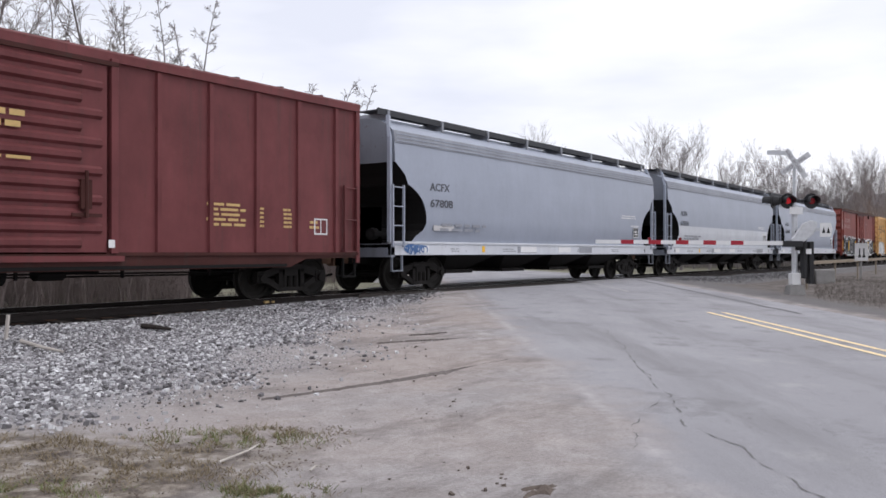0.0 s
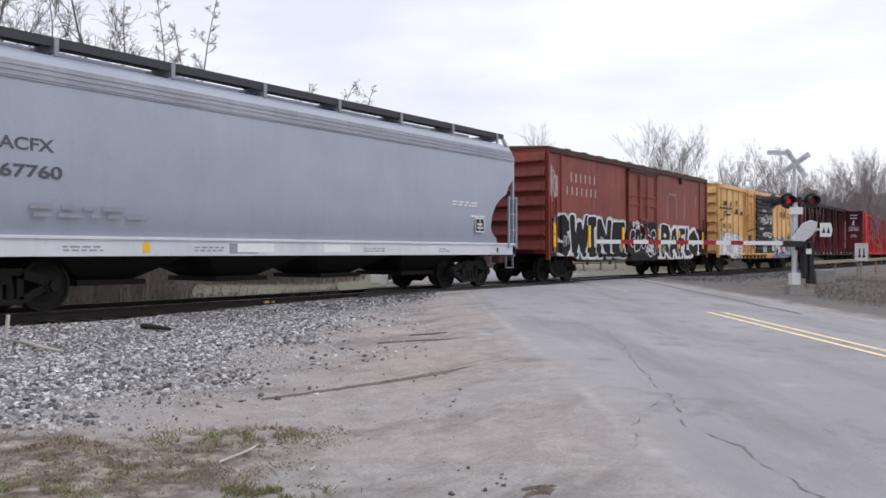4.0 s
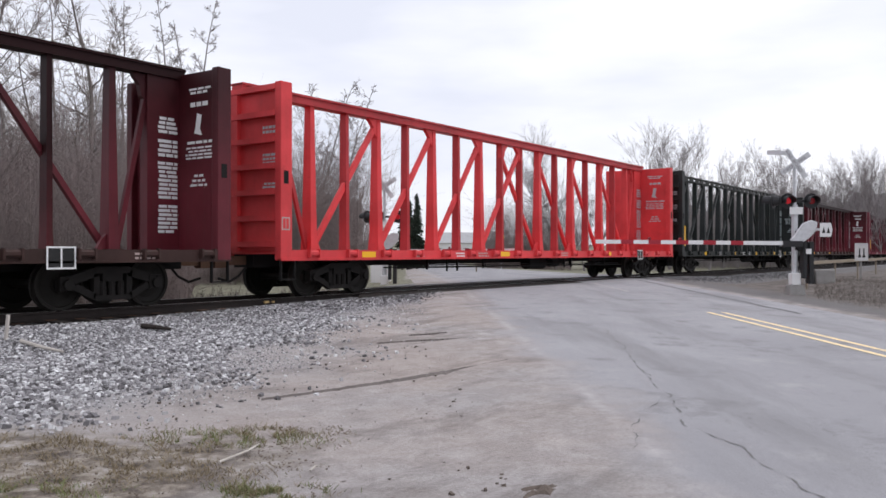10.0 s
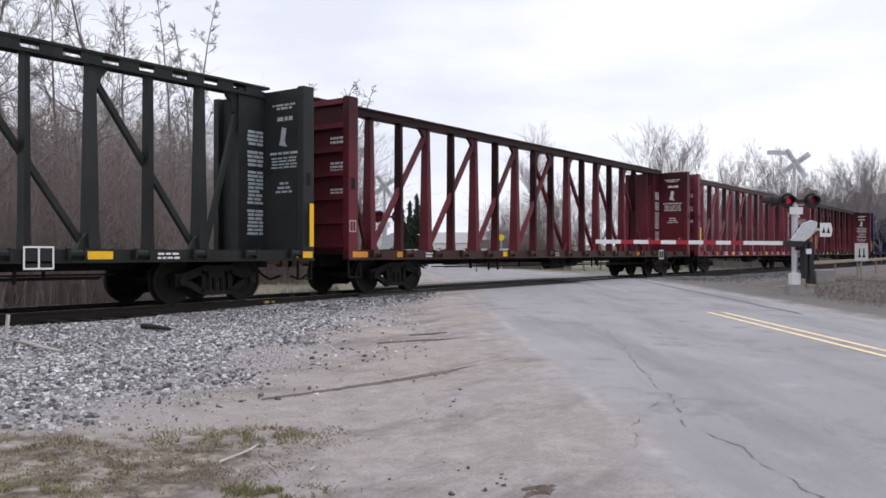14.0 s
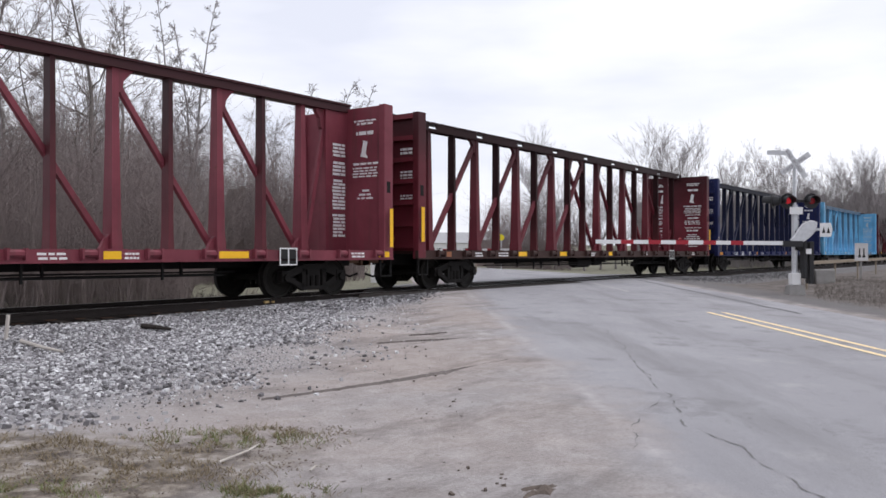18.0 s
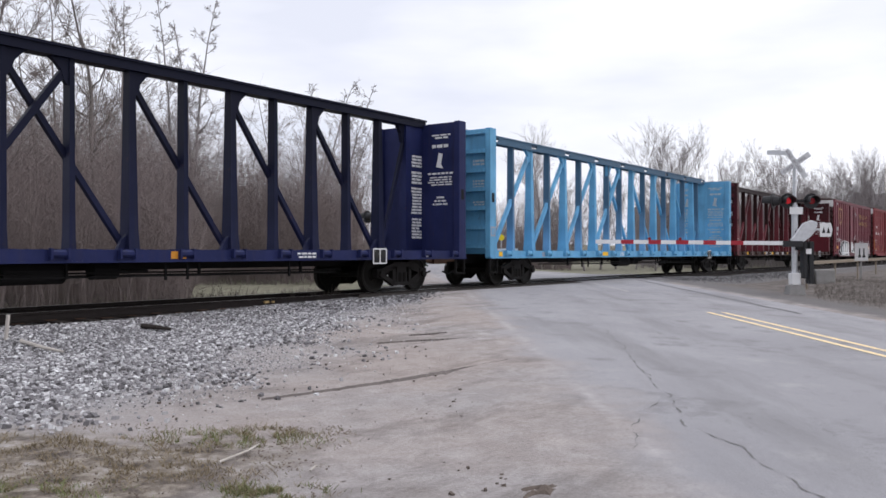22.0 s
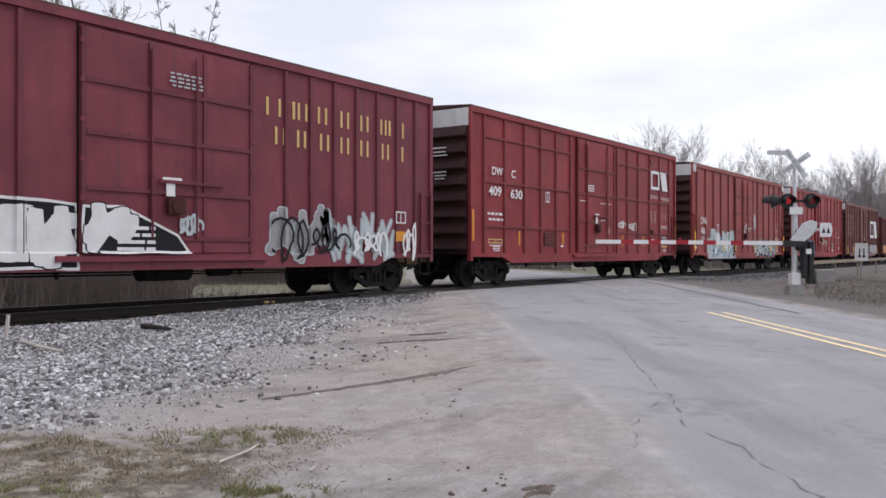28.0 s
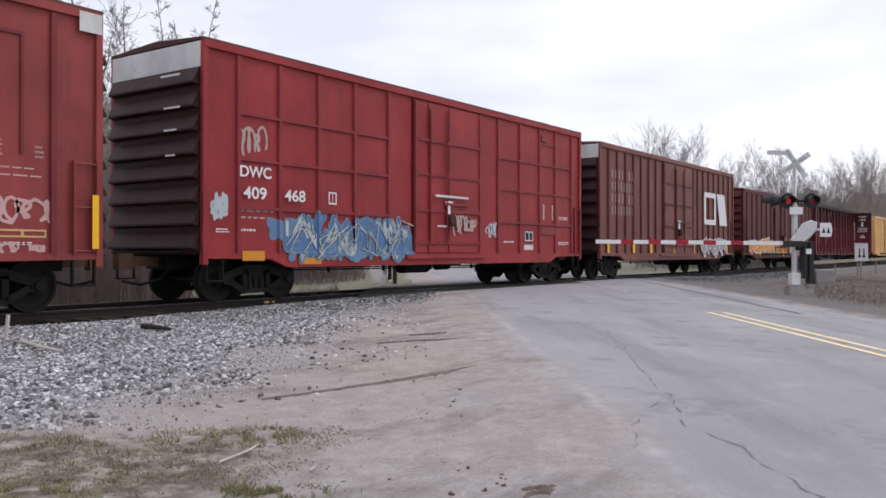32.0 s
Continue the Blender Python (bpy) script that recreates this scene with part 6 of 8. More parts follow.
    # yellow boxcar
    c = add(boxcar("boxcar", "yellow steel boxcar with black corrugated door, stained with graffiti", 16.3, 4.52, M["yellow"], YP, (-1.75, 1.75, M["black"]), 3, roof_mat=M["yellow_rusty"], rows=7, post_mat=M["yellow_post"], sill_mat=M["yellow_rusty"]), 100.1, 116.35)
    wall = wall_depth(y, YP)
    sprayed_band(c, 3.1, -8.1, -3.95, 1.72, wall, M["spray_white"], 8.15, "sprayed_ground", "white sprayed ground of the graffiti", 0.12)
    sprayed_letters(c, 31, tangles(-8.1, -4.25, 4, 0.76, 2.14, 0.17, rng), wall, M["spray_black"], M["spray_white"], 0.02, shade=M["spray_grey"], shine=M["spray_mist"], drop=0.022)
    bars(c, M["spray_black"], -4.6, y - 0.016, 1.0, 0.45, 0.75, 4, rng, fill=0.6, words=(0.6, 0.9))
    sprayed_field(c, [(1.8, 0.7), (6.6, 0.7), (6.5, 1.3), (4.2, 1.95), (2.2, 1.4)], wall, M["spray_blue"], None, 0.06, 2)
    sprayed_letters(c, 32, [("C", 1.85, 2.95, 0.95, 1.98, 0.17)], wall, M["spray_black"], M["spray_green"], 0.03, shade=M["spray_blue"], shine=M["spray_white"])
    sprayed_letters(c, 33, tangles(2.7, 3.9, 1, 0.76, 1.95, 0.11, rng), wall, M["spray_black"], M["spray_white"], 0.045, shade=M["spray_blue"], shine=M["spray_pink"])
    sprayed_letters(c, 38, tangles(4.1, 5.25, 1, 0.8, 1.95, 0.13, rng), wall, M["spray_black"], M["spray_pink"], 0.045, shade=M["spray_blue"], shine=M["spray_white"])
    sprayed_letters(c, 34, [("S", 5.2, 6.7, 0.8, 1.95, 0.15)], wall, M["spray_black"], M["spray_green"], 0.05, shade=M["spray_blue"], shine=M["spray_teal"])
    sprayed_letters(c, 35, tangles(6.5, 7.4, 1, 0.82, 1.85, 0.11, rng), wall, M["spray_grey"], M["spray_white"], 0.03, shine=M["spray_pink"])
    for sd, x, z, w, h in ((36, 6.75, 1.0, 0.7, 0.45), (37, 6.9, 1.3, 0.55, 0.5)):
        tag_scrawl(c, sd, x, z, w, h, y - 0.076, M["spray_grey"], 4)
    part("stencil_panel", Mesh().box(5.75, 6.25, y - 0.074, y - 0.066, 1.9, 2.2), M["sign_black"], c, "black stencil panel with white frames")
    panel_frame(c, M["white"], 5.77, 1.92, 0.46, 0.26, y - 0.074)
    for sd, x, z, w, h, n in ((41, -0.95, 2.62, 2.5, 0.5, 9), (42, -0.5, 1.86, 1.9, 0.36, 10), (43, -0.45, 1.02, 0.75, 0.42, 5), (44, -1.2, 2.72, 1.0, 0.3, 2)):
        tag_scrawl(c, sd, x, z, w, h, y - 0.155, M["spray_white"], n)
    for x, z, w in ((-0.6, 3.35, 0.8), (-1.2, 2.3, 0.9), (-0.9, 1.5, 0.4)):
        bars(c, M["white"], x, y - 0.155, z, w, 0.14, 2, rng)
    for s_, x, z, q in (("AB", -7.35, 2.25, 0.36), ("OX", -6.46, 2.25, 0.36), ("53", -7.2, 1.86, 0.33), ("302", -6.5, 1.86, 0.33)):
        lettering(s_, q, x, y - 0.004, z, M["ink"], c, 1.1)
    m = Mesh()
    blob_stroke(m, [(-8.0, 3.25), (-6.03, 3.28)], 0.04, y - 0.06)
    blob_stroke(m, [(-8.0, 2.65), (-7.41, 2.67), (-7.25, 3.1), (-6.87, 3.07), (-6.96, 2.94), (-6.23, 2.97), (-6.11, 3.28)], 0.04, y - 0.062)
    part("emblem", m, M["ink"], c, "angular black zigzag emblem")
    for x, z, w, h in ((-7.3, 3.4, 0.42, 0.24), (-6.3, 3.37, 0.2, 0.26), (-5.28, 3.44, 0.16, 0.3), (-5.38, 3.02, 0.36, 0.27), (-4.5, 3.0, 0.32, 0.19), (-3.38, 2.9, 0.28, 0.2)):
        part("lettering_block", Mesh().slab([(x, 0, z), (x + w, 0, z), (x + w + 0.07, 0, z + h), (x + 0.07, 0, z + h)], (0, -0.006, 0)), M["ink"], c).matrix_basis = pose(0, y - (0.06 if x < -4 else 0.105), 0)
    for e in (-1, 1):
        m = Mesh()
        blob_stroke(m, [(4.8 + e * 0.33, 3.55), (4.8 + e * 0.1, 3.375), (4.8 + e * 0.33, 3.2)], 0.035, y - 0.065)
        part("cross_emblem", m, M["ink"], c, "black chevron of a crossed emblem")
        m = Mesh()
        blob_stroke(m, [(4.8 + e * 0.33, 3.68), (4.8 + e * 0.01, 3.375), (4.8 + e * 0.33, 3.07)], 0.036, y - 0.068 - 0.004 * e)
        part("cross_emblem", m, M["chevron"], c, "dull red chevron of a crossed emblem")
    bars(c, M["ink"], 3.7, y - 0.06, 3.2, 0.6, 0.36, 2, rng, fill=0.6, words=(0.16, 0.3))
    for sd, x, z, w, h, n in ((52, 6.2, 2.9, 1.1, 0.34, 9), (53, 6.45, 2.56, 1.25, 0.4, 8), (54, 6.15, 2.72, 1.5, 0.36, 10), (55, 6.6, 2.88, 0.8, 0.3, 5), (56, 6.35, 2.66, 1.2, 0.3, 12), (57, 6.05, 2.84, 0.5, 0.3, 3)):
        tag_scrawl(c, sd, x, z, w, h, y - 0.056 - sd % 10 * 0.002, M["spray_cream"], n)
    lettering("any", 0.23, 5.68, y - 0.004, 3.36, M["ink"], c, 1.1)
    lettering("road", 0.23, 5.55, y - 0.004, 3.14, M["ink"], c, 1.1)
    rusty_plug_door(c, -3.68, -1.85, y - 0.002, 1.02, 4.28, M["yellow_rusty"], M["rusty"])
    bars(c, M["cross"], -2.9, y - 0.062, 3.55, 0.5, 0.3, 4, rng)
    # nine centre-beam lumber cars
    cb = "centre-beam lumber flat car, empty, with ribbed end bulkheads"
    for key, words, a, b, slots, seed in (
        ("maroon", "dark maroon ", 117.25, 140.7, False, 61), ("red", "bright red ", 141.75, 165.2, False, 62), ("black_green", "greenish black ", 166.1, 189.5, 0.8, 63),
        ("maroon_red", "red-maroon ", 190.4, 213.8, False, 64), ("wine", "wine red ", 214.75, 238.0, False, 65), ("maroon_red", "dark red ", 238.95, 262.2, 2.54, 66),
        ("navy", "navy blue ", 263.4, 286.75, False, 67), ("sky", "light blue ", 287.85, 311.15, 2.54, 68), ("maroon", "brown-maroon ", 312.1, 335.35, False, 69)):
        # soot takes each car's sooty tone; the red car's is painted shade
        c = add(centerbeam("centerbeam_flat_car", words + cb, M[key], seed, slots, plate=PLATES.get(seed, 7.8), shift=SHIFTS.get(seed, 0.0), spine=M["navy_soot"] if key == "navy" else None, marks=MARKS[seed], faded=key in ("black_green", "sky", "red"), dark=M[key] if key in ("sky", "red", "navy", "wine") else M["sill_rust"] if key != "black_green" else M["green_soot"], soot=M[{"maroon": "maroon_soot", "red": "red_shade", "black_green": "green_soot", "maroon_red": "maroon_soot", "wine": "wine_soot", "navy": "navy_soot", "sky": "sky_soot"}[key]]), a, b)
        yy = -1.5
        if seed in (63, 65, 66):
            part("reflector", Mesh().box(-11.62, -11.5, yy - 0.1, yy - 0.085, 1.3, 2.2), M["reflect"], c, "yellow reflective strip")
            part("reflector", Mesh().box(11.42, 11.54, yy - 0.1, yy - 0.085, 1.15, 2.1), M["reflect"], c, "yellow reflective strip")
        else:
            panel_frame(c, M["faded"], -11.62, 1.5, 0.24, 0.28, yy - 0.003)
        for x in (-11.56, 11.4):
            part("lift_hole", Mesh().box(x, x + 0.14, yy - 0.008, yy - 0.002, 2.5, 2.78), M["under"], c, "dark slot in the corner post")
    # six tall boxcars
    lab = "tall red-brown steel boxcar with plug door and outside posts"
    c = add(boxcar("boxcar", "tall wine-brown boxcar with plug door, gold lettering and white graffiti", 16.3, 5.19, M["wine"], WP, (-1.94, 1.88, "plug"), 5, post_mat=M["wine_post"], white_top=True, side_mark=False, rungs=False, end_mat=M["end_dark"], roof_mat=M["dark_post"]), 337.0, 353.2)
    for row, z in (((2.3, 0.42), (3.05, 0.1), (3.22, 0.3), (3.85, 0.3), (4.6, 0.3), (5.3, 0.3), (6.05, 0.24), (6.36, 0.1), (6.72, 0.26)), 3.92), (((2.55, 0.3), (3.2, 0.28), (3.92, 0.3), (4.6, 0.3), (5.3, 0.3), (6.1, 0.28), (6.72, 0.24)), 3.32):
        for x, w in row:
            d = Mesh().box(x + w * 0.5 - 0.04, x + w * 0.5 + 0.04, y - 0.014, y - 0.008, z, z + 0.38)
            if w > 0.15:
                d = Mesh().box(x, x + 0.07, y - 0.014, y - 0.008, z, z + 0.38).box(x + w - 0.07, x + w, y - 0.014, y - 0.008, z, z + 0.38)
            part("lettering_block", d, M["gold"], c)
    m = Mesh()
    sh = [(-6.4, 4.45), (-6.1, 4.4), (-5.87, 4.55), (-5.64, 4.4), (-5.34, 4.45), (-5.25, 4.1), (-5.3, 3.7), (-5.5, 3.4), (-5.87, 3.2), (-6.24, 3.4), (-6.44, 3.7), (-6.49, 4.1), (-6.4, 4.45)]
    blob_stroke(m, sh, 0.035, y - 0.06)
    part("shield_outline", m, M["gold"], c, "gold shield outline")
    lettering("WC", 0.32, -7.35, y - 0.06, 2.34, M["white"], c, 1.05)
    for s_, x in (("21", -7.3), ("53", -6.55), ("8", -5.72)):
        lettering(s_, 0.36, x, y - 0.06, 1.87, M["white"], c, 1.2)
    deep, shut = wall_depth(y, WP), wall_depth(y - 0.115, [])
    sprayed_field(c, [(-6.65, 0.8), (-1.95, 0.72), (-1.95, 1.86), (-4.2, 1.98), (-5.25, 1.88)], deep, M["spray_black"], M["spray_white"], 0.01)
    sprayed_field(c, [(-1.94, 1.0), (0.3, 1.0), (0.02, 1.36), (-1.15, 1.84), (-1.94, 1.84)], shut, M["spray_black"], M["spray_white"], 0.01)
    sprayed_letters(c, 71, tangles(-5.6, -3.6, 2, 0.76, 1.95, 0.2, rng), deep, M["spray_black"], M["spray_white"], 0.02, square=0.8, shine=M["spray_mist"])
    sprayed_letters(c, 74, tangles(-3.6, -2.0, 2, 0.78, 1.9, 0.15, rng), deep, M["spray_black"], M["spray_white"], 0.02, square=0.8)
    sprayed_letters(c, 73, tangles(-1.85, -0.95, 1, 1.02, 1.84, 0.13, rng), shut, M["spray_black"], M["spray_white"], 0.02, square=0.8)
    bars(c, M["spray_white"], -1.3, y - 0.128, 1.05, 0.8, 0.5, 4, rng, fill=0.7, words=(0.4, 0.9))
    sprayed_letters(c, 72, tangles(2.3, 4.2, 2, 0.8, 2.1, 0.1, rng), deep, M["spray_mist"], M["spray_grey"], 0.03)
    sprayed_letters(c, 79, tangles(4.0, 6.5, 4, 0.8, 2.0, 0.045, rng), deep, M["spray_grey"], M["spray_mist"], 0.035)
    for sd, x, z, w, h, n_ in ((171, 2.5, 0.9, 1.0, 0.9, 3), (172, 3.6, 0.95, 1.2, 0.7, 4), (173, 5.0, 0.95, 1.2, 0.6, 6), (174, 6.9, 0.9, 0.5, 0.8, 4)):
        tag_scrawl(c, sd, x, z, w, h, y - 0.066 - sd % 10 * 0.002, M["spray_black"] if sd < 173 else M["spray_white"], n_)
    tag_scrawl(c, 75, 0.05, 1.35, 0.5, 0.4, y - 0.12, M["spray_mist"], 6)
    tag_scrawl(c, 76, -7.4, 2.72, 0.7, 0.3, y - 0.06, M["spray_mist"], 5)
    bars(c, M["spray_mist"], -7.45, y - 0.06, 4.72, 0.65, 0.16, 2, rng)
    bars(c, M["gold"], -6.3, y - 0.006, 3.75, 0.9, 0.5, 3, rng, fill=0.4, words=(0.15, 0.3))
    for x in (-7.85, -6.55):
        part("reflector", Mesh().box(x, x + 0.26, y - 0.012, y - 0.006, 1.17, 1.22), M["amber"], c, "orange reflective strip")
    part("placard", Mesh().box(-7.33, -6.78, y - 0.07, y - 0.062, 1.3, 1.52), M["amber"], c)
    panel_frame(c, M["white"], 6.6, 1.75, 0.4, 0.3, y - 0.06)
    part("placard", Mesh().box(6.6, 7.0, y - 0.07, y - 0.062, 1.3, 1.55), M["amber"], c)
    bars(c, M["spray_mist"], -0.2, y - 0.12, 4.12, 0.78, 0.3, 4, rng, fill=0.6, words=(0.08, 0.2))
    pl = [-7.55, -6.32, -5.11, -3.93, -2.72]
    pr = [2.65, 3.85, 5.03, 6.2, 7.35]
    dl, dr = [-7.4, -6.25, -5.05, -4.0, -2.95, -1.9], [1.95, 2.95, 4.0, 5.2, 6.3, 7.4]
    g3 = (1.79, 3.1, 4.41)
    ps = [2.72, 4.0, 5.26, 6.32, 7.5]
    pq = [-7.27, -6.13, -4.94, -3.72, -2.45]
    c = add(boxcar("boxcar", "tall dark red boxcar with white-topped ends and plug door", 16.25, 5.29, M["oxide"], dl + dr, (-1.45, 1.62, "plug"), 6, white_top=True, girts=g3, end_mat=M["end_dark"], post_mat=M["oxide_post"], roof_mat=M["dark_post"], side_mark=False, rungs=False, rods=(0.21, 0.74)), 355.1, 371.2)
    lettering("DW", 0.33, -7.04, y - 0.06, 3.32, M["white"], c, 1.02)
    lettering("C", 0.33, -5.92, y - 0.06, 3.3, M["white"], c, 1.1)
    lettering("409", 0.37, -7.2, y - 0.06, 2.71, M["white"], c, 1.28)
    lettering("630", 0.37, -5.97, y - 0.06, 2.68, M["white"], c, 1.3)
    for z, yy, w in ((4.02, -0.78, 0.5), (3.9, -0.74, 0.42), (3.8, -0.8, 0.5), (3.32, -0.78, 0.48), (3.22, -0.76, 0.4), (3.13, -0.7, 0.34)):
        part("end_stencil", Mesh().box(-8.315, -8.308, yy, yy + w, z, z + 0.035), M["white"], c, "small white stencilled line")
    emblem(c, 5.26, 3.62, 1.95, 0.78, y - 0.062)
    blocks(c, M["white"], 5.28, 3.24, 0.85, 0.15, 4, y - 0.06)
    blocks(c, M["white"], 6.44, 3.2, 0.95, 0.15, 5, y - 0.06)
    bars(c, M["white"], -7.2, y - 0.004, 2.13, 1.05, 0.13, 1, rng, words=(0.1, 0.2))
    bars(c, M["white"], -7.2, y - 0.004, 1.97, 1.0, 0.12, 1, rng, words=(0.1, 0.2))
    for x, w in ((5.36, 0.16), (5.76, 0.16), (6.61, 0.12), (6.98, 0.12)):
        bars(c, M["faded"], x, y - 0.004, 2.25 if w > 0.14 else 2.4, w, 0.5 if w > 0.14 else 0.28, 7 if w > 0.14 else 4, rng)
    for x, z, w in ((6.51, 2.12, 0.7), (6.51, 2.04, 0.7), (3.36, 1.5, 0.75), (3.36, 1.44, 0.75), (-7.1, 1.22, 0.7)):
        part("stripe", Mesh().box(x, x + w, y - 0.008, y - 0.003, z, z + 0.022), M["white"], c)
    part("stencil_panel", Mesh().box(6.61, 7.16, y - 0.008, y - 0.003, 1.36, 1.7), M["sign_black"], c, "black stencil panel with white frames")
    panel_frame(c, M["white"], 6.64, 1.39, 0.49, 0.28, y - 0.008)
    part("stripe", Mesh().box(6.56, 7.21, y - 0.008, y - 0.003, 1.24, 1.3), M["gold"], c)
    bars(c, M["white"], 6.71, y - 0.004, 1.06, 0.35, 0.12, 2, rng)
    panel_frame(c, M["gold"], -7.15, 1.29, 0.8, 0.13, y - 0.003)
    bars(c, M["white"], -6.9, y - 0.004, 1.06, 0.4, 0.18, 3, rng)
    panel_frame(c, M["white"], -3.65, 2.66, 0.26, 0.34, y - 0.003)
    part("placard", Mesh().box(5.44, 5.76, y - 0.008, y - 0.003, 1.42, 1.56), M["sign_white"], c)
    part("placard", Mesh().box(-2.6, -2.4, y - 0.008, y - 0.003, 1.2, 1.27), M["sign_white"], c)
    for x, z0_, z1_ in ((-8.1, 1.35, 2.25), (-5.4, 1.25, 1.68), (-2.5, 1.25, 1.68), (2.46, 1.26, 1.68), (4.52, 1.26, 1.68), (8.0, 1.3, 2.15)):
        part("reflector", Mesh().box(x, x + 0.1, y - 0.075 if abs(x) > 7.9 else y - 0.012, y - 0.062 if abs(x) > 7.9 else y - 0.006, z0_, z1_), M["amber"], c, "orange reflective strip")
    tag_scrawl(c, 77, 2.06, 1.95, 0.72, 0.24, y - 0.004, M["spray_white"], 6)
    tag_scrawl(c, 78, 3.11, 1.92, 0.7, 0.26, y - 0.004, M["spray_white"], 5)
    for x, z, w, h, r in ((-0.75, 3.2, 0.6, 0.26, 3), (-1.35, 2.82, 0.5, 0.05, 1), (0.35, 2.8, 0.9, 0.05, 1), (0.4, 2.1, 0.4, 0.14, 2), (0.9, 1.75, 0.25, 0.2, 3)):
        bars(c, M["white"], x, y - 0.076, z, w, h, r, rng)
    vent = part("vent_panel", Mesh().box(-3.78, -3.02, y - 0.03, y - 0.002, 1.24, 1.66), M["dark_post"], c, "dark louvred panel")
    for k in range(5):
        part("louvre", Mesh().box(-3.74, -3.06, y - 0.045, y - 0.03, 1.28 + k * 0.075, 1.31 + k * 0.075), M["oxide_post"], vent)
    part("vent_box", Mesh().box(5.2, 5.6, y - 0.09, y - 0.002, 4.7, 4.86), M["oxide_post"], c)
    part("hook_plate", Mesh().box(5.26, 5.41, y - 0.12, y - 0.002, 1.78, 1.95), M["dark_post"], c)
    c = add(boxcar("boxcar", "tall orange-red boxcar with white-topped ends and pale blue graffiti", 16.4, 5.25, M["oxide_pale"], pl + pr, (-1.7, 1.6, "plug"), 7, white_top=True, end_mat=M["end_dark"], post_mat=M["oxide_post"], roof_mat=M["dark_post"]), 373.41, 389.76)
    lettering("CNA", 0.42, -7.15, y - 0.06, 2.39, M["white"], c)
    lettering("406", 0.42, -7.1, y - 0.06, 1.9, M["white"], c)
    lettering("109", 0.42, -5.76, y - 0.06, 1.88, M["white"], c)
    wall = wall_depth(y, pl + pr)
    sprayed_band(c, 4.4, -6.0, -1.55, 1.45, wall, M["spray_mist"], 8.2, label="pale grey-blue sprayed ground", ragged=0.22)
    sprayed_letters(c, 81, tangles(-5.5, -1.6, 5, 0.9, 2.14, 0.12, rng), wall, M["spray_teal"], M["spray_mist"], 0.035, shade=M["spray_denim"], shine=M["spray_white"], hx=8.2, drop=0.025)
    sprayed_letters(c, 82, tangles(1.95, 6.2, 6, 0.78, 1.82, 0.07, rng), wall, M["spray_black"], M["spray_mist"], 0.045, M["spray_teal"], 0.09, shade=M["spray_black"], hx=8.2, drop=0.02)
    tag_scrawl(c, 83, 1.75, 2.35, 0.3, 0.7, y - 0.06, M["spray_mist"], 5)
    tag_scrawl(c, 84, -6.9, 1.5, 0.5, 0.3, y - 0.01, M["faded"], 7)
    part("placard", Mesh().box(-8.0, -7.7, y - 0.07, y - 0.062, 1.2, 1.32), M["sign_white"], c)
    panel_frame(c, M["white"], -4.55, 2.12, 0.26, 0.3, y - 0.004)
    m = Mesh().box(-0.3, 1.1, y - 0.16, y - 0.12, 2.32, 2.35)
    part("lock_lever", m, M["worn_white"], c, "pale lock lever")
    for x, z in ((-0.05, 2.45), (0.35, 2.15), (0.1, 1.65)):
        bars(c, M["white"], x, y - 0.125, z, 0.3, 0.16, 2, rng)
    m = Mesh().box(5.95, 6.85, y - 0.03, y - 0.002, 4.5, 4.56).box(6.8, 6.85, y - 0.03, y - 0.002, 2.6, 4.5)
    part("patch_seam", m, M["oxide_post"], c)
    for x in (-8.1, -3.9, -1.85, 1.7, 5.0, 8.0):
        z1_ = 2.0 if abs(x) > 7.9 else 1.62
        part("reflector", Mesh().box(x, x + 0.12, y - 0.12, y - 0.11, 1.08, z1_), M["reflect"], c, "yellow reflective strip")
    m = Mesh().box(-7.1, -6.0, y - 0.07, y - 0.062, 1.4, 1.5)
    part("stripe", m, M["gold"], c)
    for sd, x, z, w, h, n_ in ((85, 6.2, 1.5, 0.55, 0.5, 3), (86, 6.75, 1.45, 0.6, 0.55, 3), (87, 6.42, 1.02, 0.35, 0.14, 3), (88, 6.95, 1.0, 0.28, 0.16, 4)):
        tag_scrawl(c, sd, x, z, w, h, y - 0.004, M["spray_pink"], n_)
    for z in (2.24, 2.36):
        bars(c, M["spray_pink"], 6.42, y - 0.004, z, 0.78, 0.045, 1, rng, words=(0.1, 0.3))
    bars(c, M["spray_pink"], 7.04, y - 0.004, 2.55, 0.16, 0.24, 3, rng, words=(0.05, 0.08))
    bars(c, M["spray_pink"], 6.4, y - 0.004, 2.55, 0.12, 0.3, 4, rng, words=(0.05, 0.08))
    panel_frame(c, M["gold"], 6.44, 1.26, 0.8, 0.13, y - 0.004)
    bars(c, M["white"], 6.44, y - 0.004, 1.14, 0.6, 0.06, 2, rng, words=(0.06, 0.14))
    c = add(boxcar("boxcar", "tall red boxcar with white-topped ends, white numbers and blue graffiti", 16.3, 5.28, M["oxide_bright"], pq + ps, (-1.45, 1.68, "plug"), 8, white_top=True, girts=(1.93, 2.92, 3.85), end_mat=M["end_dark"], post_mat=M["oxide"], roof_mat=M["dark_post"], side_mark=False, rungs=False, rods=(0.2, 0.44)), 391.86, 408.21)
    lettering("DWC", 0.32, -7.28, y - 0.06, 2.57, M["white"], c, 1.1)
    lettering("409", 0.34, -7.17, y - 0.06, 2.13, M["white"], c, 1.25)
    lettering("468", 0.34, -6.02, y - 0.06, 2.13, M["white"], c, 1.22)
    wall = wall_depth(y, pq + ps)
    sprayed_letters(c, 91, tangles(-6.3, -1.5, 6, 0.8, 1.86, 0.12, rng), wall, M["spray_denim"], M["spray_denim"], 0.02, hx=8.15)
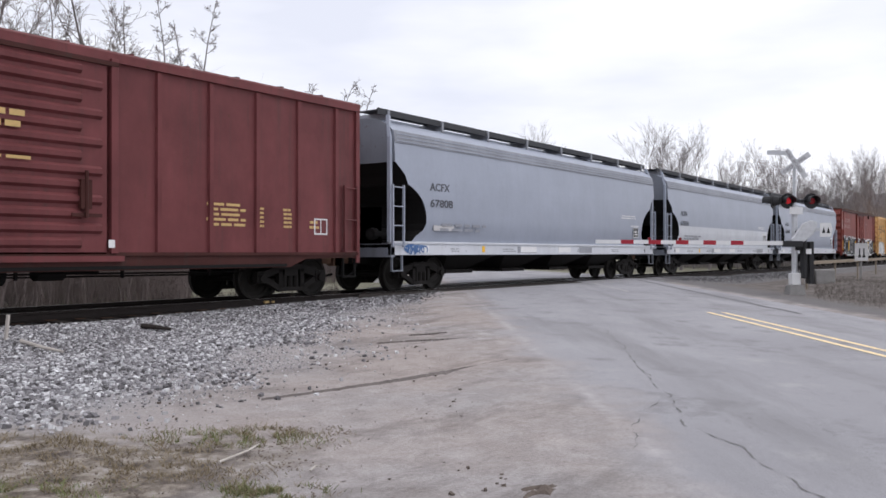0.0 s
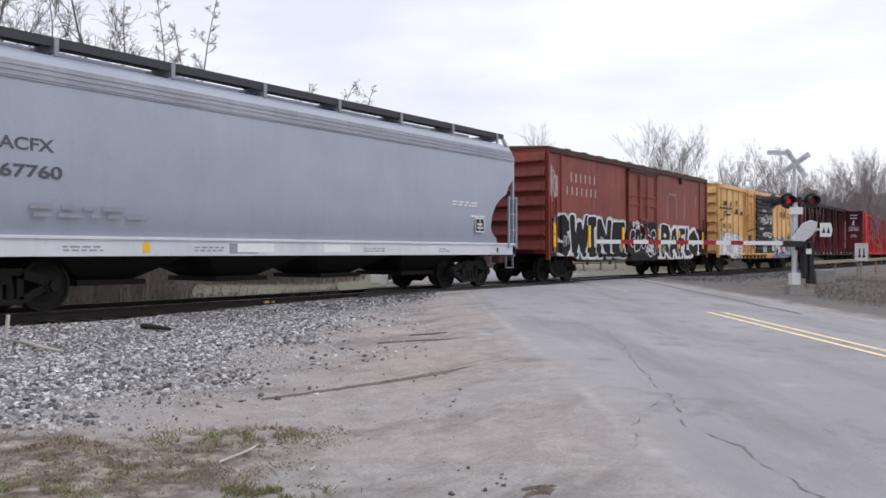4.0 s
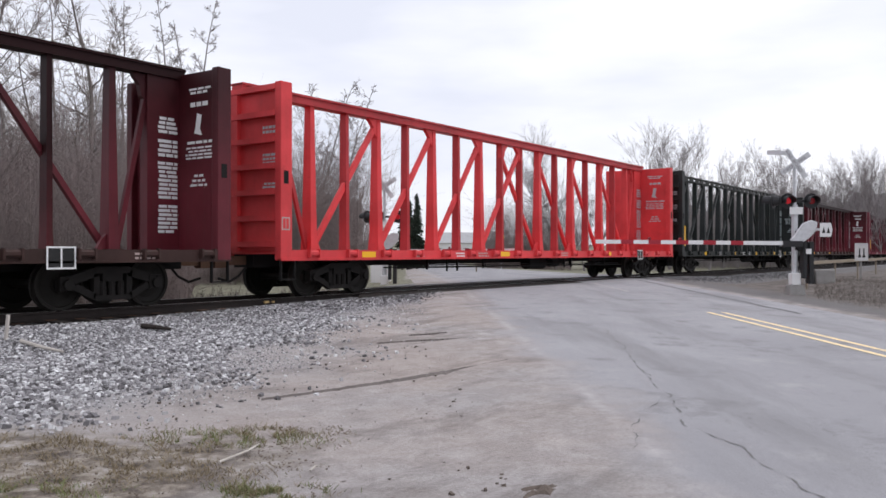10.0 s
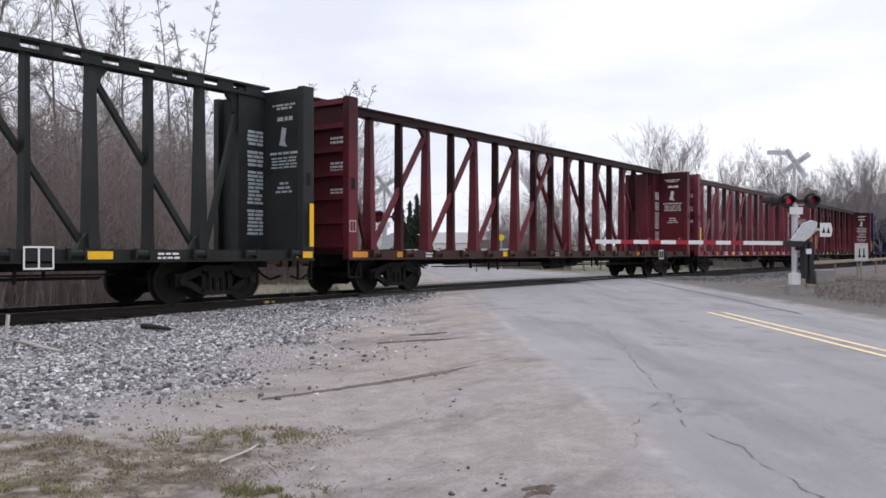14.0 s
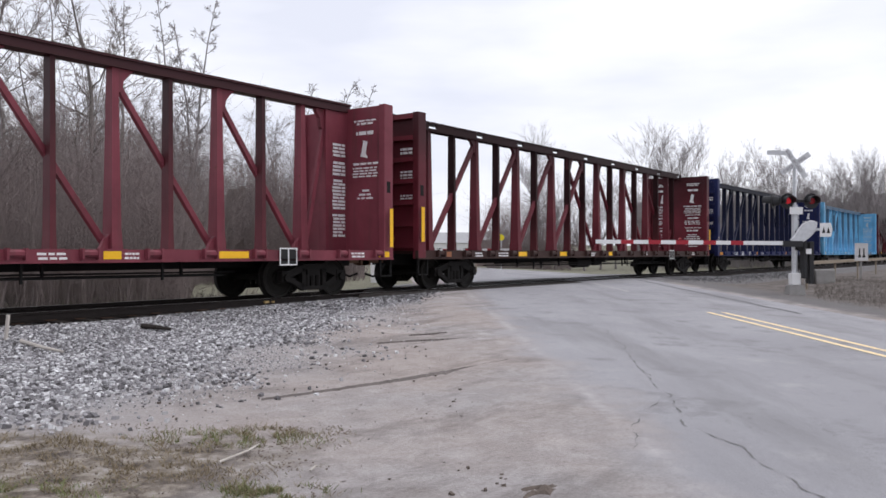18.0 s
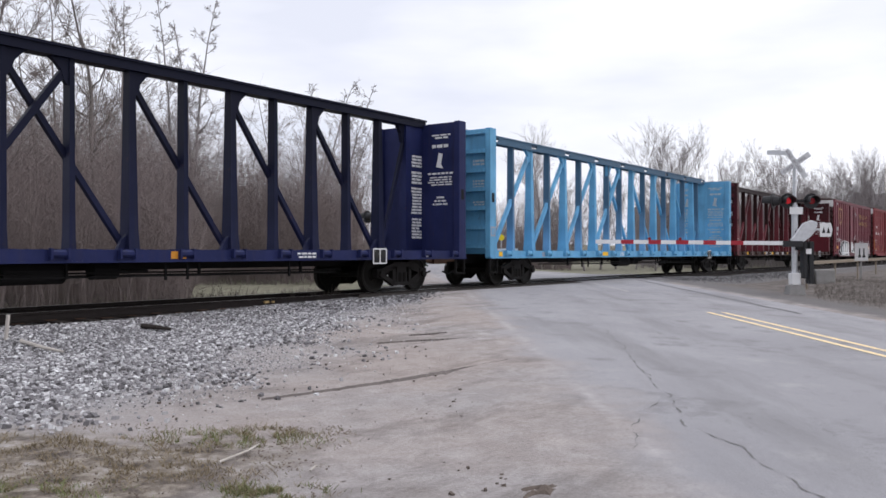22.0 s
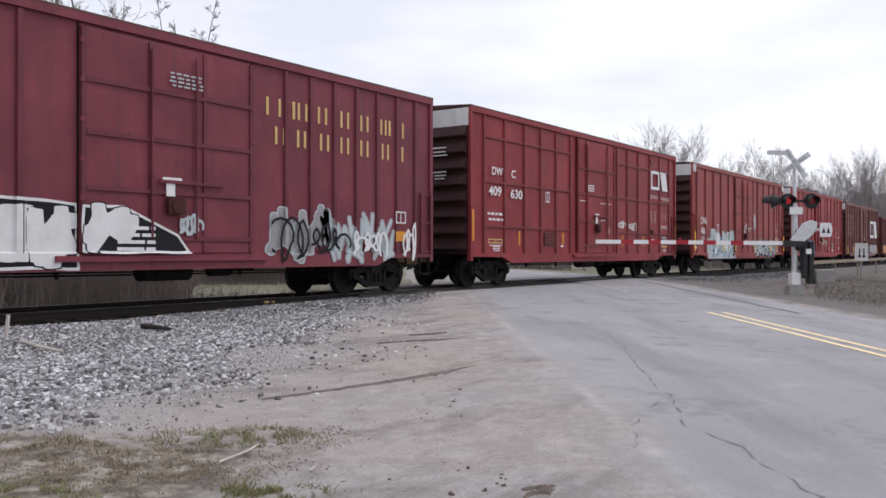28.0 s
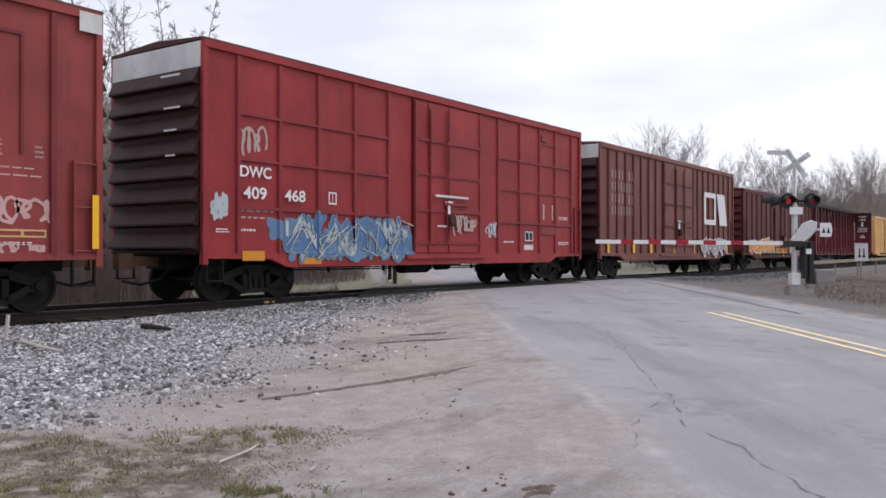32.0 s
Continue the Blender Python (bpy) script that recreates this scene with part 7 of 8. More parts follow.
    sprayed_letters(c, 92, tangles(-6.0, -1.6, 7, 0.82, 1.95, 0.05, rng), wall_depth(y - 0.014, pq + ps), M["spray_teal"], M["spray_blue"], 0.025, shine=M["spray_mist"], hx=8.15)
    sprayed_letters(c, 97, tangles(-5.9, -1.5, 5, 0.84, 1.9, 0.014, rng), wall_depth(y - 0.03, pq + ps), M["spray_black"], M["spray_mist"], 0.006, hx=8.15)
    part("placard", Mesh().box(-7.2, -6.6, y - 0.07, y - 0.062, 0.85, 1.05), M["amber"], c)
    part("placard", Mesh().box(-5.6, -4.9, y - 0.07, y - 0.062, 0.76, 0.9), M["amber"], c)
    panel_frame(c, M["white"], -4.6, 2.12, 0.26, 0.28, y - 0.004)
    tag_scrawl(c, 93, -7.27, 3.1, 0.72, 0.5, y - 0.004, M["faded"], 5)
    tag_scrawl(c, 94, -7.95, 1.7, 0.42, 0.5, y - 0.004, M["spray_mist"], 5)
    tag_scrawl(c, 98, 0.28, 1.55, 1.1, 0.5, y - 0.12, M["faded"], 7)
    tag_scrawl(c, 99, 2.1, 1.5, 0.62, 0.4, y - 0.004, M["spray_mist"], 5)
    part("lock_lever", Mesh().box(-0.63, 0.93, y - 0.16, y - 0.12, 2.5, 2.56), M["worn_white"], c, "pale lock lever")
    part("stencil_panel", Mesh().box(4.32, 4.88, y - 0.008, y - 0.003, 1.36, 1.7), M["sign_black"], c, "black stencil panel with white frames")
    panel_frame(c, M["white"], 4.34, 1.38, 0.5, 0.3, y - 0.008)
    part("placard", Mesh().box(4.3, 4.86, y - 0.008, y - 0.003, 1.1, 1.26), M["worn_white"], c)
    part("patch_seam", Mesh().box(5.3, 6.36, y - 0.03, y - 0.002, 4.5, 4.56), M["oxide"], c)
    part("vent_box", Mesh().box(5.3, 5.7, y - 0.09, y - 0.002, 4.62, 4.8), M["oxide"], c)
    part("hook_plate", Mesh().box(5.36, 6.3, y - 0.05, y - 0.002, 1.6, 1.85), M["oxide"], c)
    for x, z, w, h, r in ((-7.3, 1.86, 1.0, 0.07, 1), (-7.3, 1.72, 1.0, 0.07, 1), (-7.25, 1.46, 0.5, 0.08, 1), (6.54, 2.12, 0.75, 0.12, 2), (6.54, 1.28, 0.8, 0.12, 2), (3.04, 1.32, 0.65, 0.08, 1), (5.5, 2.1, 0.12, 0.5, 6), (6.1, 2.1, 0.12, 0.5, 6), (-0.55, 1.7, 0.5, 0.1, 1), (-7.85, 1.42, 0.35, 0.1, 2)):
        bars(c, M["white"] if w < 0.9 else M["faded"], x, y - (0.004 if abs(x) > 1.7 else 0.12), z, w, h, r, rng, words=(0.08, 0.2))
    for z, yy, w in ((4.5, -1.0, 0.6), (3.86, -1.0, 0.5), (3.42, -0.9, 0.4), (2.92, -0.85, 0.3)):
        part("end_stencil", Mesh().box(-8.34, -8.333, yy, yy + w, z, z + 0.04), M["white"], c, "small white stencilled line")
    c = add(boxcar("boxcar", "tall brown boxcar with white-topped end and large white emblem", 16.1, 5.15, M["rust_brown"], even(-7.3, -2.6, 7) + even(2.6, 7.3, 7), (-1.8, 1.9, "plug"), 9, white_top=True, post_mat=M["oxide_dark"], end_mat=M["end_dark"], side_mark=False, rungs=False), 409.76, 425.76)
    emblem(c, 3.4, 2.35, 3.7, 1.55, y - 0.062)
    for k in range(4):
        blocks(c, M["faded"], -6.95, 2.45 + k * 0.46, 2.2, 0.34, 8 - k % 2, y - 0.004)
    for x in (-7.5, -5.1, -3.3, -0.6, 1.9, 6.8):
        part("reflector", Mesh().box(x, x + 0.18, y - 0.075, y - 0.062, 1.0, 1.5), M["reflect"], c, "yellow reflective strip")
    graffiti(c, 95, 3.0, 0.85, 3.5, 0.9, wall_depth(y - 0.06, []), 4, M["spray_white"], M["spray_grey"], None, 0.15)
    c = add(boxcar("boxcar", "brown boxcar with orange and white graffiti", 16.2, 4.55, M["oxide_dark"], even(-7.3, -2.4, 6) + even(2.4, 7.3, 6), (-1.7, 1.7, "slide"), 10), 427.46, 443.76)
    graffiti(c, 96, -7.0, 0.85, 13.6, 0.95, wall_depth(y - 0.06, []), 14, M["spray_white"], M["amber"], None, 0.15)
    add(centerbeam("centerbeam_flat_car", "dark maroon " + cb, M["maroon"], 70), 444.96, 468.26)
    add(boxcar("boxcar", "yellow steel boxcar with outside posts", 16.2, 4.52, M["yellow"], even(-7.4, -2.4, 6) + even(2.4, 7.4, 6), (-1.75, 1.75, "slide"), 15), 469.56, 485.76)
    return cars


def emblem(car, x, z, w, h, y):
    """A railway emblem as plain white shapes: a rounded frame beside a slanted block."""
    step = 0.03
    gx, gz = np.meshgrid(np.arange(x - 0.1, x + w + 0.1, step), np.arange(z - 0.1, z + h + 0.1, step))
    dx, dz = np.abs(gx - x - w * 0.24) - w * 0.2, np.abs(gz - z - h / 2) - h * 0.42
    frame_d = np.abs(np.hypot(np.maximum(dx, 0), np.maximum(dz, 0)) + np.minimum(np.maximum(dx, dz), 0))
    field = np.maximum(h * 0.08 - frame_d, np.minimum(w * 0.16 - np.abs(gx - x - w * 0.74 - (z + h / 2 - gz) * 0.3), h / 2 - np.abs(gz - z - h / 2)))
    part("emblem", contour(field, gx[0, 0], gz[0, 0], step, lambda q, r: y, 0.004), M["white"], car, "large white painted emblem of plain shapes")


# ---------------------------------------------------------------- crossing signals
def crossing_signal(at, arm_len, arm_turn, lit, face, badge=False):
    """Gate and flashing-light signal; arm along its local +x turned by arm_turn, lamps facing local -y turned by face."""
    g = thing("crossing_gate", "level crossing signal with crossbuck, red lamps and lowered striped gate arm", "crossing gate", at=at)
    foot = Mesh()
    foot.v = [(sx * w, sy * w, z) for w, z in ((0.3, -0.3), (0.2, 0.3)) for sx, sy in ((-1, -1), (1, -1), (1, 1), (-1, 1))]
    foot.f = [(3, 2, 1, 0), (4, 5, 6, 7), (0, 1, 5, 4), (1, 2, 6, 5), (2, 3, 7, 6), (3, 0, 4, 7)]
    part("foundation", foot, M["concrete"], g, bevel=0.03)
    part("base", Mesh().box(-0.14, 0.14, -0.14, 0.14, 0.3, 0.66), M["sign_white"], g, "white base casting", bevel=0.02)
    part("mast", Mesh().rod((0, 0, 0.66), (0, 0, 2.75), 0.09, n=14).rod((0, 0, 2.75), (0, 0, 4.15), 0.055, n=12), M["silver"], g, "aluminium mast")
    turn = Matrix.Rotation(radians(face), 4, "Z")
    for k, (a, text, tx) in enumerate(((-35, "CROSSING", -0.55), (54, "RAIL ROAD", -0.57))):
        mm = turn @ pose(0, -0.08 - 0.016 * k, 4.0, 0, a, 0)
        board = part("crossbuck_board", Mesh().box(-0.52, 0.52, -0.006, 0.006, -0.085, 0.085, mm), M["silver"], g, "white crossbuck board")
        d = letters(text, 0.13).copy()
        d.transform(mm @ Matrix.Translation((tx * 0.85, -0.012, -0.05)) @ Matrix.Diagonal((1.3 if k == 0 else 1.18, 1, 1, 1)))
        d.materials.append(M["spray_grey"])
        part("lettering", d, None, board)
    mm = turn @ pose(-0.42, 0.2, 4.36, 0, 6, -40)
    part("crossbuck_board", Mesh().box(-0.34, 0.4, -0.006, 0.006, -0.07, 0.07, mm), M["silver"], g, "grey back of another crossbuck board")
    part("lamp_crossarm", Mesh().box(-0.62, 0.42, -0.04, 0.04, 2.82, 2.9, turn), M["hood"], g)
    for k, (dx, back) in enumerate(((-0.22, 1), (0.5, 1), (-0.62, -1))):
        c = turn @ Vector((dx, 0, 2.86))
        q = turn.to_3x3() @ (Vector((0, -1, 0)) if back > 0 else Vector((-0.75, 0.66, 0)))
        s = q.cross(Vector((0, 0, 1)))
        disc = part("lamp_background", Mesh().rod(c + q * 0.02, c + q * 0.04, 0.235, n=24), M["hood"], g, "round dark background")
        part("lens", Mesh().rod(c + q * 0.04, c + q * 0.07, 0.095, 0.09, n=20), M["lamp_lit"] if lit == k else M["lamp_dim"], disc, "red signal lens")
        hood = Mesh()
        for i in range(11):
            a = math.pi * (i - 1) / 8
            o = (s * math.cos(a) + Vector((0, 0, 1)) * math.sin(a)) * 0.15
            hood.v += [tuple(c + q * 0.04 + o), tuple(c + q * 0.32 + o), tuple(c + q * 0.32 + o * 1.06), tuple(c + q * 0.04 + o * 1.06)]
        for i in range(10):
            for e in range(4):
                hood.f.append((4 * i + e, 4 * i + (e + 1) % 4, 4 * i + 4 + (e + 1) % 4, 4 * i + 4 + e))
        part("hood", hood, M["hood"], disc)
        part("lamp_housing", Mesh().rod(c - q * 0.18, c + q * 0.02, 0.12, 0.16, 14), M["hood"], disc)
    part("small_plate", Mesh().box(-0.2, 0.2, -0.13, -0.115, 2.45, 2.67, turn), M["sign_white"], g, "small white plate")
    # gate mechanism: a curved pale casting, its dark case and counterweights
    cast = Mesh()
    pts = [(0.54, 2.06, 0.14), (0.42, 2.08, 0.19), (0.28, 2.0, 0.22), (0.14, 1.84, 0.2), (-0.02, 1.68, 0.15), (-0.18, 1.58, 0.12)]
    for i, (x, z, w) in enumerate(pts):
        dx, dz = (pts[min(5, i + 1)][0] - pts[max(0, i - 1)][0], pts[min(5, i + 1)][1] - pts[max(0, i - 1)][1])
        u = Vector((-dz, dx)).normalized() * w
        for yy in (-0.34, -0.2):
            for sgn in (-1, 1):
                cast.v.append(tuple(turn @ Vector((x + sgn * u.x, yy, z + sgn * u.y))))
    for i in range(5):
        a = 4 * i
        cast.f += [(a, a + 1, a + 5, a + 4), (a + 2, a + 6, a + 7, a + 3), (a, a + 4, a + 6, a + 2), (a + 1, a + 3, a + 7, a + 5)]
    cast.f += [(0, 2, 3, 1), (20, 21, 23, 22)]
    part("mechanism_arm", cast, M["silver"], g, "pale curved gate casting", bevel=0.02)
    part("gate_mechanism", Mesh().box(-0.02, 0.3, -0.18, 0.16, 1.35, 1.95, turn), M["hood"], g, "dark gate mechanism case", bevel=0.03)
    for x0, x1, z0 in ((0.15, 0.27, 0.5), (0.33, 0.47, 0.34)):
        part("counterweight", Mesh().box(x0, x1, -0.3, 0.0, z0, 1.62, turn), M["hood"], g, "dark hanging counterweight", bevel=0.02)
    part("mechanism_plate", Mesh().box(0.2, 0.36, -0.36, -0.345, 1.24, 1.4, turn), M["sign_white"], g)
    at_ = Matrix.Rotation(radians(arm_turn), 4, "Z") @ Matrix.Translation((0, 0, 0.035)) @ Matrix.Rotation(radians(-0.5), 4, "Y")
    s = 1 if arm_turn == 0 else -1
    arm = part("gate_arm", Mesh().box(0.42, arm_len, -s * 0.3 - 0.015, -s * 0.3 + 0.015, 1.47, 1.59, at_), M["arm_white"], g, "red and white striped gate arm")
    part("arm_bracket", Mesh().box(-0.1, 0.5, -s * 0.3 - 0.05, -s * 0.3 + 0.05, 1.42, 1.6, at_), M["hood"], arm)
    red = Mesh().box(0, 0.38, -s * 0.3 - 0.019, -s * 0.3 + 0.019, 1.466, 1.594).data("red_stripe", M["arm_red"])
    k = arm_len - 1.14
    while k > 1.6:
        part("red_stripe", red, None, arm).matrix_basis = at_ @ Matrix.Translation((k, 0, 0))
        k -= 0.83
    for k in (arm_len - 1.62, arm_len - 2.55):
        p = at_ @ Vector((k, -s * 0.3, 1.63))
        part("arm_lamp", Mesh().rod(p + Vector((0, -0.04, 0)), p + Vector((0, 0.04, 0)), 0.045, n=10), M["lamp_dim"], arm)
    if badge:
        b = part("track_sign", Mesh().slab([tuple(turn @ Vector((x, -0.4, z))) for x, z in ((0.6, 1.76), (0.93, 1.76), (0.98, 1.97), (0.93, 2.18), (0.6, 2.18))], turn.to_3x3() @ Vector((0, 0.012, 0))), M["sign_white"], g, "white sign with two black triangles")
        for dx in (0.66, 0.8):
            part("symbol", Mesh().slab([tuple(turn @ Vector((dx + x, -0.404, z))) for x, z in ((0, 1.87), (0.1, 1.87), (0.05, 2.06))], turn.to_3x3() @ Vector((0, -0.004, 0))), M["sign_black"], b)
        part("sign_bracket", Mesh().box(0.5, 0.7, -0.38, -0.34, 1.95, 2.02, turn), M["silver"], b)
    return g


def square_sign(x, y, z, w, h, turn, label, top):
    s = thing("sign", label, "sign", at=pose(x, y, z, 0, 0, turn))
    part("post", Mesh().box(-0.03, 0.03, -0.03, 0.03, -0.3, top), M["concrete"], s)
    part("panel", Mesh().box(-w / 2, w / 2, -0.05, -0.035, top - h, top), M["worn_white"], s, bevel=0.004)
    m = Mesh()
    for dx in (-w * 0.2, w * 0.12):
        m.box(dx, dx + w * 0.1, -0.056, -0.051, top - h * 0.75, top - h * 0.3)
        m.box(dx - w * 0.06, dx + w * 0.16, -0.056, -0.051, top - h * 0.82, top - h * 0.7)
    part("symbol", m, M["sign_black"], s)


def build_crossing():
    x, y = spot(10.75, 26.0)
    yaw = math.degrees(math.atan2(RIGHT.y, RIGHT.x))
    crossing_signal(pose(x, y, -0.27, 0, 0, yaw), 6.15, 180, 0, 0, True)
    x, y = spot(-2.2, 32.0)
    crossing_signal(pose(x, y, -0.5, 0, 0, yaw), 5.0, 0, 1, 0)
    x, y = spot(17.2, 35.0)
    square_sign(x, y, -0.5, 0.55, 0.72, yaw, "white sign with dark symbol on a post near the track", 1.9)
    for dx, dz, w in ((13.35, 31.0, 0.16), (13.85, 31.0, 0.7)):
        x, y = spot(dx, dz)
        b = thing("concrete_block", "weathered pale concrete block on the ground", "concrete block", "blocks by the gate", pose(x, y, ground_z(x, y), 0, 0, yaw))
        part("block", Mesh().box(-w / 2, w / 2, -0.25, 0.25, -0.1, 0.5), M["concrete"], b, bevel=0.04)
    m = Mesh()
    x0, y0 = spot(12.4, 29.0)
    x1, y1 = spot(26.0, 48.0)
    g = thing("rail_fence", "low weathered tan wooden rail on short posts beside the track", "rail fence")
    part("bar", Mesh().beam((x0, y0, 0.66), (x1, y1, 0.72), 0.1, 0.12, (0, 0, 1)), M["pale_wood"], g)
    for k in range(6):
        p = Vector((x0, y0, 0.6)).lerp(Vector((x1, y1, 0.7)), k / 5)
        part("support", Mesh().box(p.x - 0.03, p.x + 0.03, p.y - 0.03, p.y + 0.03, ground_z(p.x, p.y) - 0.1, p.z), M["pale_wood"], g)


# ---------------------------------------------------------------- far side
def far_side():
    yaw = math.degrees(math.atan2(RIGHT.y, RIGHT.x))

    def at(px, d):
        x, y = spot((px - 784) / 1505 * d, d)
        return pose(x, y, ground_z(x, y), 0, 0, yaw)

    c = thing("signal_cabinet", "white steel equipment cabinet beyond the track", "cabinet", at=at(674, 37))
    part("body", Mesh().box(-0.42, 0.42, -0.3, 0.3, 0.0, 1.95), M["sign_white"], c, bevel=0.02)
    part("roof", Mesh().box(-0.46, 0.46, -0.34, 0.34, 1.95, 2.02), M["silver"], c)
    part("door", Mesh().box(-0.36, 0.36, -0.32, -0.3, 0.15, 1.85), M["sign_white"], c)
    h = thing("house", "distant white house with grey roof beyond the field", "house", at=at(800, 160))
    part("wall", Mesh().box(-4, 4, -3, 3, -1, 3.2), M["sign_white"], h)
    part("roof", Mesh().slab([(-4.4, -3.4, 3.2), (-4.4, 0, 5.2), (-4.4, 3.4, 3.2)], (8.8, 0, 0)), M["galv"], h)
    for x in (-2.4, 0.2, 2.6):
        part("window", Mesh().box(x - 0.45, x + 0.45, -3.04, -2.98, 0.9, 2.2), M["sign_black"], h)
    b = thing("barn", "distant weathered grey-brown barn among bare trees", "barn", at=at(868, 120))
    wood = plain("barn_boards", (0.2, 0.16, 0.15), 0.9)
    part("wall", Mesh().box(-2.2, 2.2, -3, 3, -0.5, 3.6), wood, b)
    part("roof", Mesh().slab([(-2.4, -3.2, 3.6), (-2.4, 0, 4.9), (-2.4, 3.2, 3.6)], (4.8, 0, 0)), M["galv"], b)
    part("door", Mesh().box(-0.9, 0.9, -3.05, -3.0, 0, 2.4), M["sign_black"], b)
    s = thing("warning_sign", "round yellow warning sign on a post beside the far road", "sign", at=at(887, 72))
    part("post", Mesh().box(-0.03, 0.03, -0.03, 0.03, -0.3, 2.6), M["silver"], s)
    part("disc", Mesh().rod((0, -0.06, 2.75), (0, -0.04, 2.75), 0.26, n=20), plain("sign_yellow", (0.75, 0.62, 0.03), 0.5, vary=0.05), s)
    w = thing("post_box", "white box on a post beside the far road", "box", at=at(843, 60))
    part("post", Mesh().box(-0.05, 0.05, -0.05, 0.05, -0.3, 1.2), M["pale_wood"], w)
    part("box", Mesh().box(-0.25, 0.25, -0.2, 0.2, 1.2, 2.3), M["sign_white"], w, bevel=0.03)
    spruce = plain("spruce_needles", (0.02, 0.03, 0.02), 0.9)
    for px, d, ht, seed in ((712, 92, 6.6, 1), (726, 95, 7.6, 2), (738, 90, 8.0, 3), (722, 88, 5.0, 4)):
        rng = random.Random(seed)
        t = thing("spruce", "dark evergreen spruce in a small far group", "tree", "far spruces", at(px, d))
        part("trunk", Mesh().rod((0, 0, -0.3), (0, 0, ht), 0.12, 0.02, 7), M["tie"], t)
        m = Mesh()
        for _ in range(420):
            k = rng.random() ** 0.8
            z = 0.4 + (ht - 0.4) * k
            r = (1 - k) * ht * 0.19 * rng.uniform(0.6, 1.15) + 0.08
            a = rng.uniform(0, 6.28)
            tip = Vector((math.cos(a) * r, math.sin(a) * r, z - r * 0.25))
            m.rod((0, 0, z + 0.1), tip, 0.1 * (1 - k) + 0.05, 0.02, 4, False)
            m.rod(tip * 0.6 + Vector((0, 0, z * 0.4)), tip * 0.6 + Vector((rng.gauss(0, 0.2), rng.gauss(0, 0.2), z * 0.4 - 0.2)), 0.09, 0.02, 3, False)
        part("crown", m, spruce, t)


# ---------------------------------------------------------------- trees and brush
def bark(name, col, vary=0.3):
    return plain(name, col, 0.95, 0.0, 3.0, vary, 0.3)


# the last bark and twig tones have distance haze mixed into the colour
BARK = [bark("grey_bark", (0.17, 0.15, 0.14)), bark("brown_bark", (0.13, 0.1, 0.085)), bark("pale_bark", (0.3, 0.28, 0.26)), bark("hazy_far_bark", (0.235, 0.215, 0.214))]
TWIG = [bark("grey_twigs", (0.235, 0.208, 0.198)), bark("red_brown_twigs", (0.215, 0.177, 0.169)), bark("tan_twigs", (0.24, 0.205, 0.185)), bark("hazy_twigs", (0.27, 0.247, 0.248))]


def limb(m, rng, a, d, length, r, segs, up, sides):
    """A bending tapered limb; returns the points along it."""
    pts, dirs = [a], []
    for i in range(segs):
        d = (d + Vector((rng.gauss(0, 0.12), rng.gauss(0, 0.12), rng.gauss(0, 0.06) + up))).normalized()
        b = a + d * (length / segs)
        m.rod(a, b, max(0.004, r * (1 - i / segs * 0.85)), max(0.003, r * (1 - (i + 1) / segs * 0.85)), sides, False)
        pts.append(b)
        dirs.append(d)
        a = b
    return pts, dirs


def tree_meshes(seed, height, r0, spread, depth, thick=1.0):
    """A forking tree: each limb splits at its tip and throws side branches."""
    rng = random.Random(seed)
    trunk, crown = Mesh(), Mesh()

    def turned(d, angle):
        side = d.cross(Vector((rng.gauss(0, 1), rng.gauss(0, 1), rng.gauss(0, 1)))).normalized()
        return (d * math.cos(angle) + side * math.sin(angle)).normalized()

    def sprout(a, d, ln, r, level):
        pts, dirs = limb(trunk if level < 2 else crown, rng, a, d, ln, r, 4 if level < 2 else 3, 0.05, 6 if level == 0 else 4 if level == 1 else 3)
        if level >= depth:
            return
        n = len(dirs)
        for _ in range(3 if level == 0 else 2):
            sprout(pts[-1], turned(dirs[-1], rng.uniform(0.5, 1.2) * spread), ln * rng.uniform(0.62, 0.82), max(r * 0.58, 0.0055 * thick), level + 1)
        for _ in range(2 if level else 3):
            u = rng.uniform(0.3, 0.95) * n
            k = min(n - 1, int(u))
            sprout(pts[k].lerp(pts[k + 1], u - k), turned(dirs[k], rng.uniform(1.4, 2.4) * spread), ln * rng.uniform(0.35, 0.6), max(r * 0.4, 0.005 * thick), level + 1)

    sprout(Vector((0, 0, -0.3)), Vector((0, 0, 1)), height * 0.34, r0, 0)
    return trunk, crown


def grow(name, label, seed, height, r0, spread, depth, k, thick=1.0):
    t, c = tree_meshes(seed, height, r0, spread, depth, thick)
    tr = thing(name, label, "tree", "bare trees by the railway")
    part("trunk", t, BARK[k], tr)
    part("crown", c, TWIG[k], tr)
    return tr


